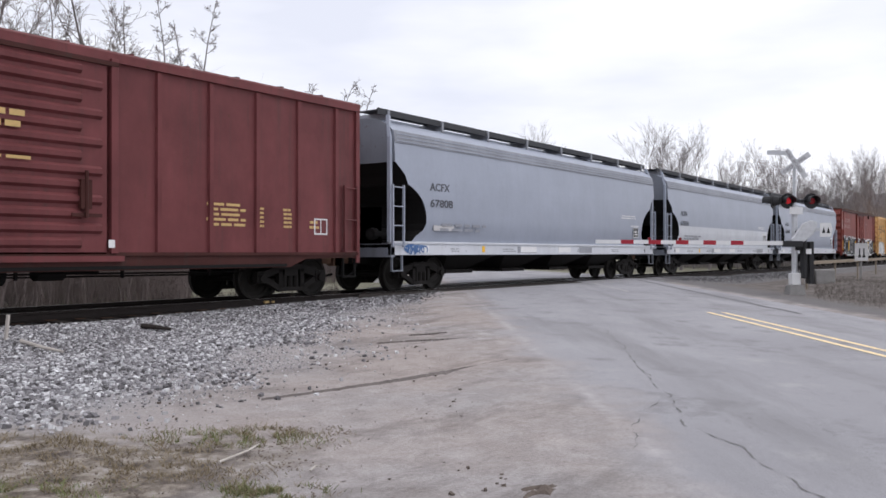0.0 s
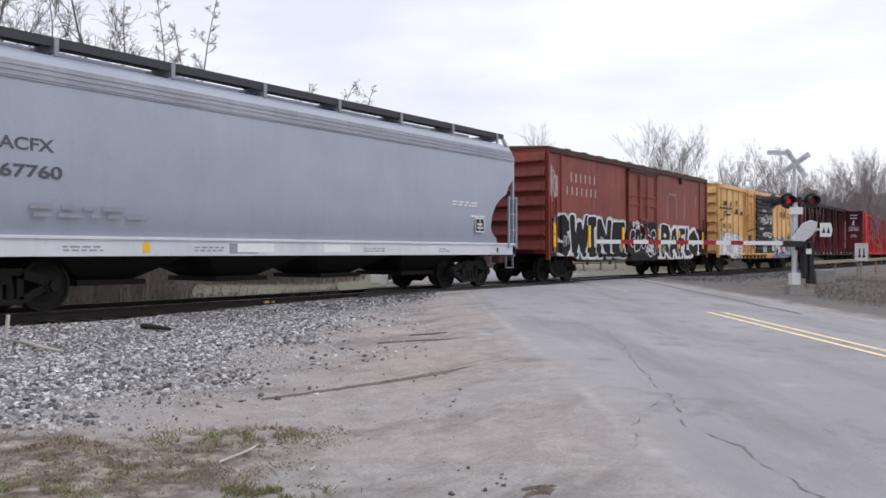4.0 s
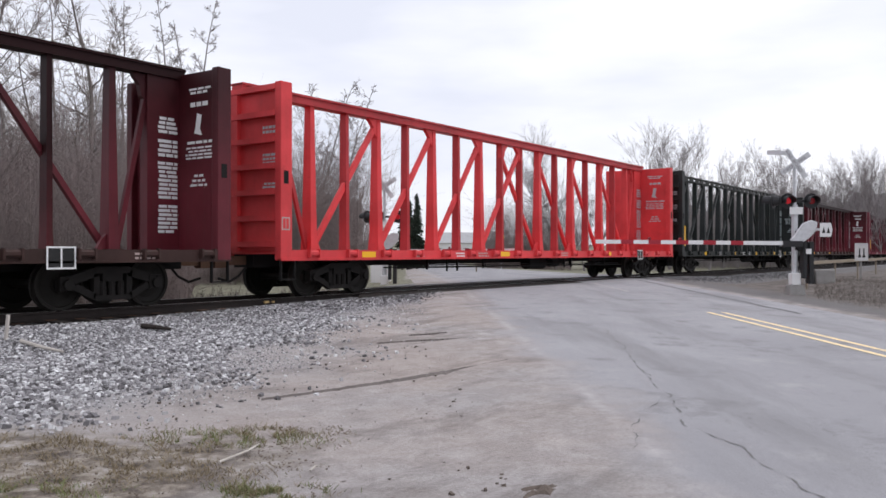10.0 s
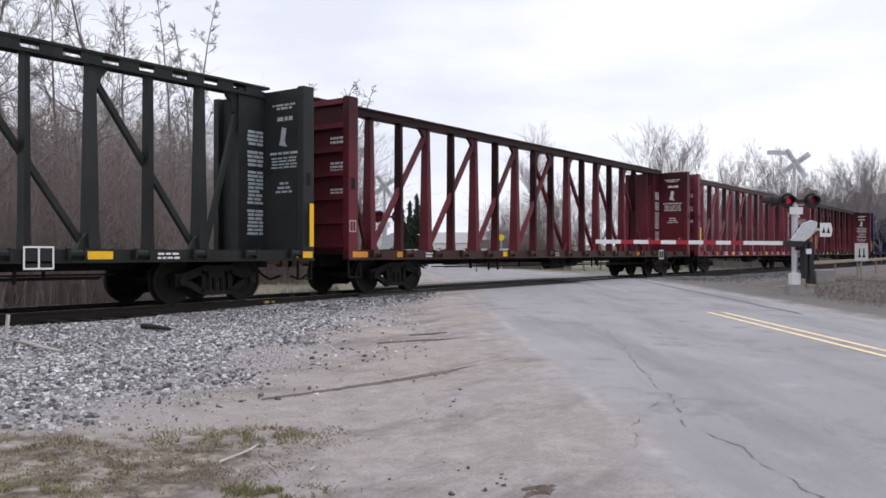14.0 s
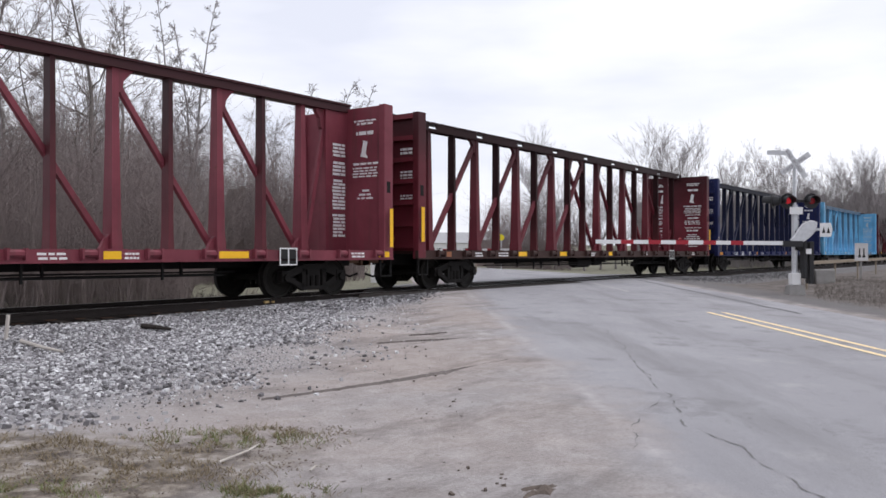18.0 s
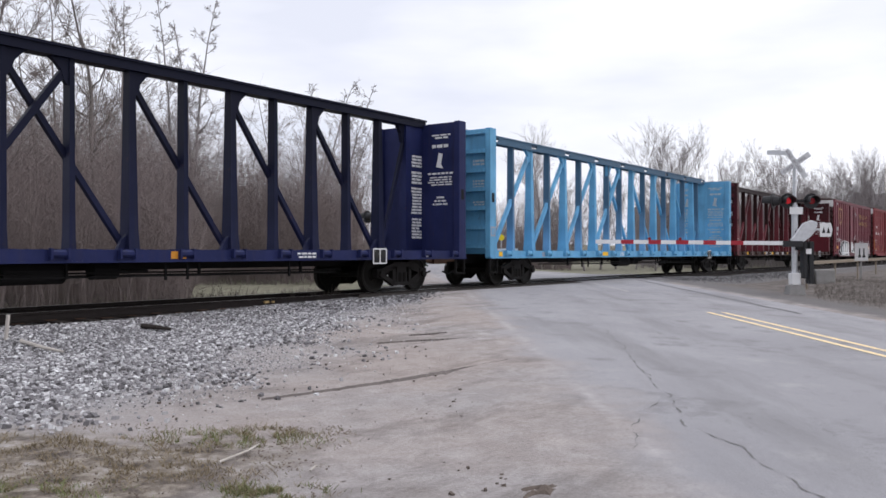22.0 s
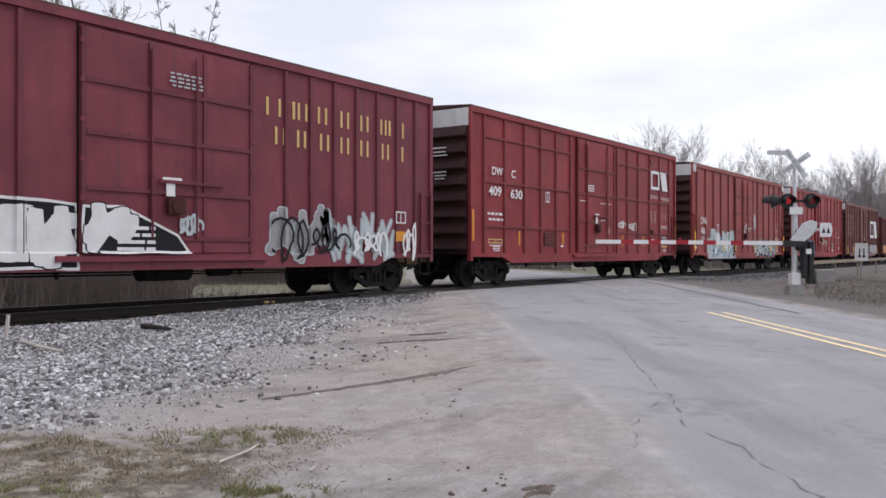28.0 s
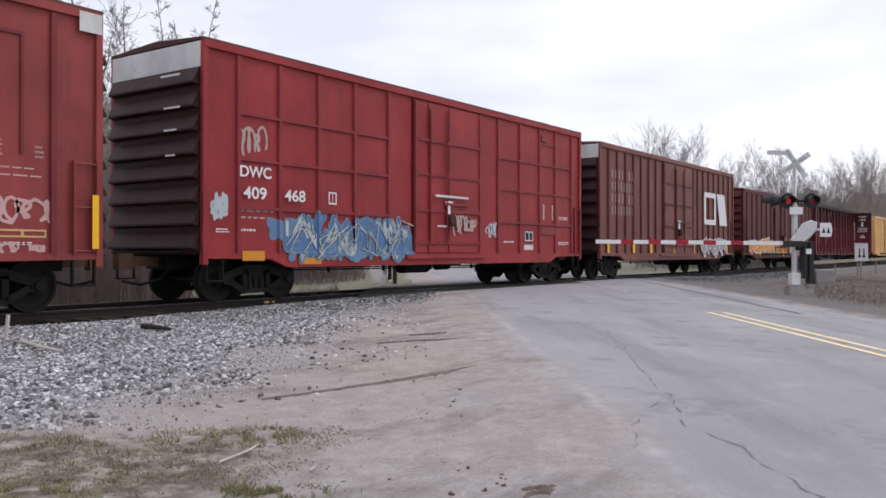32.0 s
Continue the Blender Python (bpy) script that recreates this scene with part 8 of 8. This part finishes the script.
def leader_tree(label, seed, height, r0, limbs, reach, k, sway=1.0):
    """A tree with one wandering trunk to its top, crooked limbs, side branches and fine twigs."""
    rng = random.Random(seed)
    trunk, crown = Mesh(), Mesh()

    def crooked(m, a, d, length, ra, rb, segs, sides, kink, up):
        pts = [a]
        for i in range(segs):
            d = (d + Vector((rng.gauss(0, kink), rng.gauss(0, kink), rng.gauss(0, kink * 0.6) + up))).normalized()
            b = a + d * (length / segs)
            m.rod(a, b, ra + (rb - ra) * i / segs, ra + (rb - ra) * (i + 1) / segs, sides, False)
            pts.append(b)
            a = b
        return pts

    def along(pts, t):
        u = t * (len(pts) - 1)
        i = min(len(pts) - 2, int(u))
        return pts[i].lerp(pts[i + 1], u - i), (pts[i + 1] - pts[i]).normalized()

    def away(d, angle):
        side = d.cross(Vector((rng.gauss(0, 1), rng.gauss(0, 1), rng.gauss(0, 1)))).normalized()
        return (d * math.cos(angle) + side * math.sin(angle)).normalized()

    spine = crooked(trunk, Vector((0, 0, -0.3)), Vector((rng.gauss(0, 0.06) * sway, rng.gauss(0, 0.06) * sway, 1)), height, r0, r0 * 0.12, 12, 7, 0.09 * sway, 0.05)
    for i in range(limbs):
        t = 0.2 + 0.78 * (i + rng.random()) / limbs
        p, d = along(spine, t)
        ln = height * reach * (1.1 - t) * rng.uniform(0.6, 1.2)
        r = r0 * (1 - 0.85 * t) * rng.uniform(0.4, 0.65)
        a = rng.uniform(0, 6.28)
        out = Vector((math.cos(a), math.sin(a), rng.uniform(0.35, 1.1))).normalized()
        bough = crooked(trunk, p, out, ln, max(r, 0.02), 0.012, 6, 4, 0.2, 0.07)
        for _ in range(rng.randint(5, 8)):
            q, e = along(bough, rng.uniform(0.2, 1.0))
            br = crooked(crown, q, away(e, rng.uniform(0.5, 1.0)), ln * rng.uniform(0.25, 0.5), max(0.012, r * 0.4), 0.007, 4, 3, 0.16, 0.05)
            for _ in range(rng.randint(4, 6)):
                q2, e2 = along(br, rng.uniform(0.15, 1.0))
                tw = crooked(crown, q2, away(e2, rng.uniform(0.4, 0.9)), ln * rng.uniform(0.1, 0.24), 0.0095, 0.007, 2, 3, 0.15, 0.04)
                for _ in range(2):
                    q3, e3 = along(tw, rng.uniform(0.3, 1.0))
                    crooked(crown, q3, away(e3, 0.6), ln * rng.uniform(0.05, 0.12), 0.0075, 0.006, 1, 3, 0.1, 0.03)
    tr = thing("tree", label, "tree", "bare trees by the railway")
    part("trunk", trunk, BARK[k], tr)
    part("crown", crown, TWIG[k], tr)
    return tr


def place_trees():
    tall = [leader_tree(lab, 101 + i, h, r, n, s, k, 0.3 if i == 4 else 1.0) for i, (h, r, n, s, k, lab) in enumerate((
        (15.5, 0.13, 17, 0.42, 0, "tall leafless tree with crooked grey limbs"), (14.5, 0.1, 14, 0.26, 0, "slender leafless tree with short branches"), (16.0, 0.15, 19, 0.4, 0, "stout leafless tree with crooked spreading limbs"),
        (13.0, 0.12, 14, 0.36, 2, "leafless tree with pale bark"), (15.5, 0.12, 26, 0.2, 3, "thin upright leafless tree with short pale branches"),
        (15.5, 0.13, 20, 0.34, 3, "distant leafless tree paled by painted haze"), (14.5, 0.12, 18, 0.38, 3, "distant leafless tree with a round crown, paled by painted haze")))]
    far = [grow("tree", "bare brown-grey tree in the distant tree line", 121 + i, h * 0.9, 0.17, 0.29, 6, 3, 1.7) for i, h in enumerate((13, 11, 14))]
    rng = random.Random(9)
    used = set()

    def put(src, px, ahead, size=1.0):
        right = (px - 784) / 1505 * ahead
        x, y = spot(right, ahead)
        z = ground_z(x, y)
        m = pose(x, y, z, 0, 0, rng.uniform(0, 360))
        if src.name not in used:
            used.add(src.name)
            src.matrix_basis = m @ Matrix.Scale(size, 4)
        else:
            o = copy_thing(src, m)
            o.scale = (size, size, size)

    for px, d, i, s in ((-60, 30, 2, 0.9), (15, 31, 0, 0.95), (-10, 36, 2, 0.95), (62, 37, 3, 0.9), (103, 34, 1, 1.0), (130, 44, 0, 0.9), (172, 36, 2, 0.95), (193, 38, 0, 1.0), (235, 46, 3, 0.95),
                        (316, 46, 4, 1.02), (330, 45, 4, 1.04), (348, 50, 4, 1.04), (290, 48, 0, 0.6), (410, 52, 3, 0.72), (455, 56, 5, 0.62), (505, 58, 6, 0.6), (520, 66, 6, 1.02), (540, 68, 5, 1.1), (556, 70, 6, 1.14), (572, 70, 5, 1.08), (590, 74, 6, 1.0), (530, 70, 5, 0.8), (480, 72, 6, 0.7),
                        (30, 50, 2, 0.8), (90, 52, 3, 0.85), (160, 54, 5, 0.75), (215, 56, 6, 0.75), (270, 58, 5, 0.75), (340, 58, 6, 0.7), (430, 64, 5, 0.65)):
        put(tall[i], px, d, s)
    for px, d, i, s in ((1035, 84, 0, 0.75), (1062, 90, 1, 0.85), (1090, 95, 2, 0.7), (1125, 92, 0, 0.65), (955, 88, 2, 1.08), (984, 90, 1, 1.12), (1008, 95, 0, 0.7), (1160, 85, 1, 0.76), (1185, 92, 2, 1.02), (1205, 88, 0, 1.12), (1228, 96, 2, 1.07), (1255, 90, 1, 1.1), (1280, 98, 0, 1.0), (1305, 95, 1, 0.82), (1330, 100, 2, 0.68),
                        (1365, 95, 0, 0.8), (1390, 90, 2, 0.95), (1408, 86, 1, 1.2), (1430, 92, 0, 1.0), (1455, 100, 1, 1.0), (1480, 92, 2, 0.85), (1500, 98, 0, 0.95), (1520, 90, 1, 1.05), (1540, 95, 2, 0.95), (1558, 88, 0, 1.0), (1580, 92, 1, 1.1), (1600, 96, 2, 1.0), (1640, 96, 0, 1.0), (1690, 99, 1, 1.0)):
        put(far[i], px, d, s * (1.0 if px < 1020 else 1.08 if px < 1290 else 0.96))


def brush(name, label, count, seed, where, h0, h1, mat, twigs, r):
    """Thickets of thin stems."""
    rng = random.Random(seed)
    m = Mesh()
    for _ in range(count):
        x, y = where(rng)
        h = rng.uniform(h0, h1) * rng.choice((0.6, 1.0, 1.0))
        z = ground_z(x, y)
        a = Vector((x, y, z - 0.1))
        top = a + Vector((rng.gauss(0, 0.16) * h, rng.gauss(0, 0.16) * h, h))
        midp = a.lerp(top, 0.5) + Vector((rng.gauss(0, 0.05) * h, rng.gauss(0, 0.05) * h, 0))
        m.rod(a, midp, r, r * 0.7, 3, False)
        m.rod(midp, top, r * 0.7, r * 0.25, 3, False)
        for _ in range(twigs):
            t = rng.uniform(0.15, 0.95)
            b = a.lerp(midp, t * 2) if t < 0.5 else midp.lerp(top, t * 2 - 1)
            m.rod(b, b + Vector((rng.gauss(0, 0.2), rng.gauss(0, 0.2), rng.uniform(0.05, 0.3))) * h, r * 0.4, r * 0.2, 3, False)
    d = bpy.data.meshes.new(name)
    d.from_pydata(m.v, [], m.f)
    d.materials.append(mat)
    tagged(new(name, d), label, "brush", kind="stuff")


def zone(px0, px1, d0, d1):
    def pick(rng):
        d = d0 + (d1 - d0) * rng.random()
        return spot((rng.uniform(px0, px1) - 784) / 1505 * d, d)
    return pick


def bank_place(rng):
    while True:
        d = rng.uniform(19, 33)
        x, y = spot((rng.uniform(1440, 1700) - 784) / 1505 * d, d)
        o = road_pos(x, y)[1]
        if o > 5.2 + rng.random() * 1.5 and y < -5.0:
            return x, y


def place_brush():
    brush("thicket", "dense brown leafless thicket of thin stems", 2900, 1, zone(-150, 335, 24, 46), 2.5, 6.5, TWIG[1], 11, 0.012)
    brush("thicket", "dense brown leafless thicket of thin stems", 4200, 2, zone(-220, 645, 48, 74), 3.5, 9.0, TWIG[1], 11, 0.018)
    brush("thicket", "tall thin leafless saplings behind the thicket", 1500, 9, zone(-220, 330, 58, 80), 8.5, 13.5, TWIG[0], 13, 0.022)
    brush("thicket", "thin leafless saplings behind the thicket", 500, 12, zone(330, 600, 60, 80), 5.0, 10.0, TWIG[0], 12, 0.02)
    brush("thicket", "brown bare brush beside the far road", 700, 7, zone(862, 1010, 85, 105), 3, 8, TWIG[1], 10, 0.022)
    brush("undergrowth", "dead weeds and stalks below the thicket", 1500, 3, zone(-150, 420, 20.5, 27), 0.1, 0.6, plain("dark_stalks", (0.085, 0.073, 0.068), 1.0), 4, 0.009)
    brush("undergrowth", "low dead weeds and litter beyond the rails", 1500, 8, zone(330, 600, 21, 34), 0.08, 0.4, TWIG[2], 4, 0.009)
    brush("thicket", "distant thicket along the tree line, greyed by painted haze", 3000, 4, zone(1130, 1800, 98, 130), 4, 11, TWIG[3], 10, 0.028)
    brush("undergrowth", "dry brown weeds on the bank beside the signal", 5000, 5, bank_place, 0.08, 0.3, bark("dry_weeds", (0.155, 0.135, 0.12)), 4, 0.005)
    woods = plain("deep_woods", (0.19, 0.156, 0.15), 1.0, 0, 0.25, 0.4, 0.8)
    # the farther backdrop is paler: haze painted into its tone
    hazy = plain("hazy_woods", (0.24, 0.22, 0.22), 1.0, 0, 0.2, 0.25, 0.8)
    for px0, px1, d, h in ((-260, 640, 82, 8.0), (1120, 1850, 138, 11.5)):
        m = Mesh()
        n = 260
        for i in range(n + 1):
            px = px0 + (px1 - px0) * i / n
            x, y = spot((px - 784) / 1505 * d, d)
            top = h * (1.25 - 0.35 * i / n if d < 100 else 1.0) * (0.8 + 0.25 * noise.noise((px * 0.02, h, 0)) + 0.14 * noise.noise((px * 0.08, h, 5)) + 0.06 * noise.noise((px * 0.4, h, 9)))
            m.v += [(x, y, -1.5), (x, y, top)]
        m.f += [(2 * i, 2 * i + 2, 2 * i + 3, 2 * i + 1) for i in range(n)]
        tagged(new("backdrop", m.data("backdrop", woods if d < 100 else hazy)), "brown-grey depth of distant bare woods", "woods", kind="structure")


# ---------------------------------------------------------------- stones and litter on the ground
def stones(name, label, count, seed, where, s0, s1, mat):
    """Loose crushed stones as one heap."""
    rng = np.random.default_rng(seed)
    cube = np.array([(x, y, z) for x in (-1, 1) for y in (-1, 1) for z in (-1, 1)], float)
    quad = np.array(((0, 1, 3, 2), (4, 6, 7, 5), (0, 4, 5, 1), (2, 3, 7, 6), (0, 2, 6, 4), (1, 5, 7, 3)))
    pr = random.Random(seed)
    at = np.array([where(pr) for _ in range(count)])
    z = np.array([ground_z(x, y) for x, y in at])
    size = rng.uniform(s0, s1, (count, 1, 1)) * rng.uniform(0.55, 1.0, (count, 1, 3))
    v = (cube[None] * rng.uniform(0.55, 1.0, (count, 8, 3))) * size
    a = rng.uniform(0, 2 * math.pi, count)
    t = rng.uniform(-0.5, 0.5, count)
    ca, sa, ct, st = np.cos(a)[:, None], np.sin(a)[:, None], np.cos(t)[:, None], np.sin(t)[:, None]
    x, y, zz = v[..., 0], v[..., 1], v[..., 2]
    y, zz = y * ct - zz * st, y * st + zz * ct
    x, y = x * ca - y * sa, x * sa + y * ca
    out = np.stack((x + at[:, :1], y + at[:, 1:], zz + z[:, None] + size[:, :, 2] * 0.3), -1).reshape(-1, 3)
    f = (quad[None] + 8 * np.arange(count)[:, None, None]).reshape(-1, 4)
    d = bpy.data.meshes.new(name)
    d.from_pydata(out.tolist(), [], f.tolist())
    d.materials.append(mat)
    tagged(new(name, d), label, "gravel", kind="stuff")


def stone_material(tone=1.0, name="crushed_stone"):
    m, n, l, b = tree_of(name)
    g = n.new("ShaderNodeNewGeometry")
    stops = [(0.0, (0.075, 0.07, 0.072)), (0.3, (0.22, 0.21, 0.22)), (0.7, (0.4, 0.39, 0.4)), (1.0, (0.78, 0.78, 0.79))]
    r = ramp_of(n, [(p, tuple(v * tone for v in q)) for p, q in stops])
    l.new(g.outputs["Random Per Island"], r.inputs["Fac"])
    co = n.new("ShaderNodeTexCoord").outputs["Object"]
    f = noise_of(n, l, co, 40, 4)
    l.new(mixed(n, l, 0.3, r.outputs["Color"], f, "OVERLAY"), b.inputs["Base Color"])
    b.inputs["Roughness"].default_value = 0.9
    return m


def apron(rng):
    """A place on the stone apron, which narrows towards the road."""
    while True:
        x, y = rng.uniform(-3, 15.5), rng.uniform(-9.6, -1.35)
        edge = y - 0.54 * x + 10.25 + 1.6 * noise.noise((x * 0.8, y * 0.8, 2.0))
        ahead = x * FWD.x + (y + 15) * FWD.y
        if edge > (rng.uniform(-1.1, 1.5) if rng.random() < 0.985 else rng.uniform(-3.0, -0.5)) and not (x > 12 and y < -3.6) and ahead > 6.0 + rng.random():
            return x, y


def fringe(rng):
    """A place along the ragged edge of the stone apron."""
    while True:
        x, y = rng.uniform(-1, 16), rng.uniform(-11, -2.5)
        edge = y - 0.54 * x + 10.25 + 1.3 * noise.noise((x * 0.7, y * 0.7, 5.0))
        if abs(edge) < abs(rng.gauss(0, 1.0)) and x * FWD.x + (y + 15) * FWD.y > 6.2 + rng.random():
            return x, y


def bed_side(rng):
    while True:
        x, y = rng.uniform(10, 60), -1.35 - abs(rng.gauss(0, 0.7))
        if abs(road_pos(x, y)[1]) > 5.0:
            return x, y


def crumbs(rng):
    return rng.uniform(3.5, 15), rng.uniform(-12.5, -4)


def litter():
    sm = stone_material()
    stones("ballast", "loose pale grey crushed stone beside the rails", 64000, 1, apron, 0.011, 0.033, sm)
    stones("fine_gravel", "fine pale gravel thinning out onto the dirt", 14000, 12, fringe, 0.004, 0.012, sm)
    stones("ballast", "grey crushed stone along the rail bed", 16000, 2, bed_side, 0.016, 0.04, stone_material(0.5, "dirty_crushed_stone"))
    stones("grit", "scattered small stones and dirt crumbs", 1100, 3, crumbs, 0.004, 0.01, plain("grit", (0.27, 0.24, 0.23), 1.0, vary=0.5))
    earth = plain("dark_earth", (0.13, 0.105, 0.09), 1.0, 0, 12, 0.35, 0.6)

    def clods(rng):
        k = rng.choice(((-1.0, 9.5), (0.4, 8.6), (-1.7, 8.0), (0.35, 7.6), (0.55, 4.95), (0.62, 5.0), (0.6, 5.2), (-0.3, 11.0), (-2.2, 7.2)))
        return spot(k[0] + rng.gauss(0, 0.35), k[1] + rng.gauss(0, 0.4))

    stones("dirt_clods", "dark crumbs of earth on packed dirt", 110, 4, clods, 0.006, 0.02, earth)

    def turf_place(rng):
        while True:
            a, b = rng.uniform(-3.6, -0.7), rng.uniform(4.5, 6.6)
            if noise.noise((a * 1.6, b * 2.4, 3.0)) > -0.05 + 0.25 * smooth(5.8, 6.6, b) and b < 6.75 - 0.25 * abs(a + 1.5):
                return spot(a, b)

    stones("earth_crumbs", "brown crumbs of earth and dead leaf bits in the turf", 1100, 8, turf_place, 0.003, 0.009, plain("turf_crumbs", (0.2, 0.16, 0.135), 1.0, 0, 3, 0.6))

    def stick(px, py, qx, qy, r, mat, label, name="stick"):
        """A fallen stick between two spots given to the right of and ahead of the camera."""
        a, b = spot(px, py), spot(qx, qy)
        a, b = Vector((*a, ground_z(*a) + r + 0.01)), Vector((*b, ground_z(*b) + r + 0.01))
        k = a.lerp(b, 0.55) + (b - a).cross(Vector((0, 0, 1))) * 0.09 + Vector((0, 0, 0.01))
        s = thing(name, label, "stick")
        part("stem", Mesh().rod(a, k, r, r * 0.9, 7).rod(k, b, r * 0.9, r * 0.55, 7), mat, s)
        part("twig", Mesh().rod(k, k + (b - a).cross(Vector((0, 0, 1))).normalized() * 0.09 + Vector((0, 0, 0.02)), r * 0.5, r * 0.3, 5), mat, s)

    stick(-6.2, 12.5, -5.45, 12.2, 0.03, M["stick"], "pale weathered stick lying on the stones")
    stick(-1.42, 5.4, -1.27, 5.9, 0.008, M["stick"], "broken pale twig on dry turf")
    stick(-0.82, 5.25, -0.8, 5.36, 0.008, M["stick"], "short pale twig on the dirt")
    stick(-5.1, 14.4, -4.6, 14.4, 0.045, M["tie"], "dark split piece of wooden tie", "wood_splinter")
    x, y = spot(-6.45, 12.55)
    s = thing("stake", "pale wooden stake in the stones", "stake", at=pose(x, y, ground_z(x, y), 4, 3, 20))
    part("stem", Mesh().box(-0.02, 0.02, -0.02, 0.02, -0.1, 0.38), M["stick"], s)
    # shallow mud pocket
    x, y = spot(0.6, 4.97)
    p = thing("mud_patch", "dark damp lump of mud on the dirt", "mud", at=pose(x, y, ground_z(x, y)))
    rng = random.Random(3)
    m = Mesh()
    n, rings = 26, 7
    m.v.append((0, 0, 0.04))
    for j in range(1, rings + 1):
        for i in range(n):
            t, q = 2 * math.pi * i / n, j / rings
            k = q * (1 + 0.35 * noise.noise((math.cos(t) * 1.5, math.sin(t) * 1.5, 2.0)) + 0.2 * noise.noise((math.cos(t) * 5, math.sin(t) * 5, 7.0)))
            px, py = 0.28 * k * math.cos(t), 0.16 * k * math.sin(t)
            m.v.append((px, py, (0.045 + 0.05 * noise.noise((px * 14, py * 14, 1.0))) * (1 - q ** 2) - 0.02 * q))
    m.f += [(0, 1 + i, 1 + (i + 1) % n) for i in range(n)]
    m.f += [(1 + j * n + i, 1 + j * n + n + i, 1 + j * n + n + (i + 1) % n, 1 + j * n + (i + 1) % n) for j in range(rings - 1) for i in range(n)]
    part("lump", m, earth, p)
    # wheel ruts: low broken ridges of turned earth
    soil = plain("turned_soil", (0.16, 0.14, 0.133), 1.0, 0, 9, 0.4, 0.6)
    for (x0, d0), (x1, d1), width, bow in (((-1.6, 7.5), (0.78, 10.2), 0.07, -0.12), ((-0.9, 11.6), (0.5, 12.3), 0.022, 0.1), ((-0.5, 12.6), (0.3, 13.2), 0.018, 0.0)):
        rut = thing("wheel_rut", "tyre rut scraped across the packed dirt", "rut", "ruts in the dirt")
        rm = Mesh()
        k = 60
        for i in range(k + 1):
            t = i / k
            x, y = spot(x0 + (x1 - x0) * t, d0 + (d1 - d0) * t + bow * math.sin(t * 3.14) + rng.gauss(0, 0.012))
            w = width * (0.3 + 1.1 * math.sin(math.pi * t ** 2.0)) * rng.uniform(0.4, 1.15)
            z = ground_z(x, y)
            lift = 0.018 + 0.016 * t if noise.noise((x * 2.2, y * 2.2, 8.0)) > -0.4 else 0.004
            for dx, dz in ((-w, -0.012), (0, lift), (w, -0.012)):
                rm.v.append((x + dx * FWD.x, y + dx * FWD.y, z + dz))
        for i in range(k):
            for q in (0, 1):
                a = i * 3 + q
                rm.f.append((a, a + 1, a + 4, a + 3))
        part("ridge", rm, soil, rut)
    # dry and green grass blades
    for name, lab, cnt, seed, mat in (("dry_grass", "short dead tan grass blades in a worn turf", 5200, 5, plain("dry_grass", (0.23, 0.185, 0.12), 0.9)), ("green_grass", "few fresh green grass blades among dead ones", 1700, 6, plain("green_grass", (0.16, 0.185, 0.07), 0.8))):
        gr = random.Random(seed)
        g = Mesh()
        tufts = ((-1.5, 6.1, 0.3), (-1.2, 6.3, 0.2), (-2.0, 5.75, 0.3), (-2.6, 5.9, 0.3), (-1.0, 4.85, 0.16), (-2.4, 4.7, 0.25), (-2.2, 5.25, 0.35), (-1.6, 5.2, 0.3), (-3.1, 5.6, 0.4))
        while len(g.f) < cnt:
            c = gr.choice(tufts if seed == 5 else tufts[:1] + tufts[4:6])
            x, y = spot(c[0] + gr.gauss(0, c[2]), c[1] + gr.gauss(0, c[2] * 0.5))
            if noise.noise((x * 5, y * 5, 4.0)) < -0.1:
                continue
            z, a, h = ground_z(x, y), gr.uniform(0, 6.28), gr.uniform(0.01, 0.045)
            k = len(g.v)
            c, s_ = math.cos(a) * 0.004, math.sin(a) * 0.004
            g.v += [(x - c, y - s_, z - 0.005), (x + c, y + s_, z - 0.005), (x + gr.gauss(0, 0.03), y + gr.gauss(0, 0.03), z + h)]
            g.f.append((k, k + 1, k + 2))
        d = bpy.data.meshes.new(name)
        d.from_pydata(g.v, [], g.f)
        d.materials.append(mat)
        tagged(new(name, d), lab, "grass", kind="stuff")


# ---------------------------------------------------------------- build
make_ground()
make_road()
make_track()
TRAIN = build_train()
build_crossing()
far_side()
place_trees()
place_brush()
litter()

# metres that the train has rolled, every four seconds
ROLLED = (0.0, 48.6, 96.54, 143.72, 190.08, 235.92, 281.59, 327.34, 373.43)


def rolled(t):
    """Smooth distance between the table's entries."""
    k = min(7, int(t / 4))
    u = t / 4 - k
    p = [ROLLED[max(0, k - 1)] if k > 0 else 2 * ROLLED[0] - ROLLED[1], ROLLED[k], ROLLED[k + 1], ROLLED[k + 2] if k < 7 else 2 * ROLLED[8] - ROLLED[7]]
    spurt = 0.36 * smooth(28.5, 29.0, t)
    return spurt + 0.5 * (2 * p[1] + (p[2] - p[0]) * u + (2 * p[0] - 5 * p[1] + 4 * p[2] - p[3]) * u * u + (3 * p[1] - p[0] - 3 * p[2] + p[3]) * u ** 3)


def motions():
    times = [i * 0.5 for i in range(65)]
    for car, x in TRAIN:
        walk(car, [(t, pose(x - rolled(t), TRACK_Y, 0)) for t in times])
    # all wheelsets turn alike, so they share one set of keys
    walk(WHEELS[0], [(i / 30, Matrix.Rotation(-rolled(i / 30) / 0.458, 4, "Y")) for i in range(961)])
    keys = WHEELS[0].animation_data
    for w in WHEELS[1:]:
        w.rotation_mode = "QUATERNION"
        w.animation_data_create()
        w.animation_data.action = keys.action
        w.animation_data.action_slot = keys.action_slot


motions()
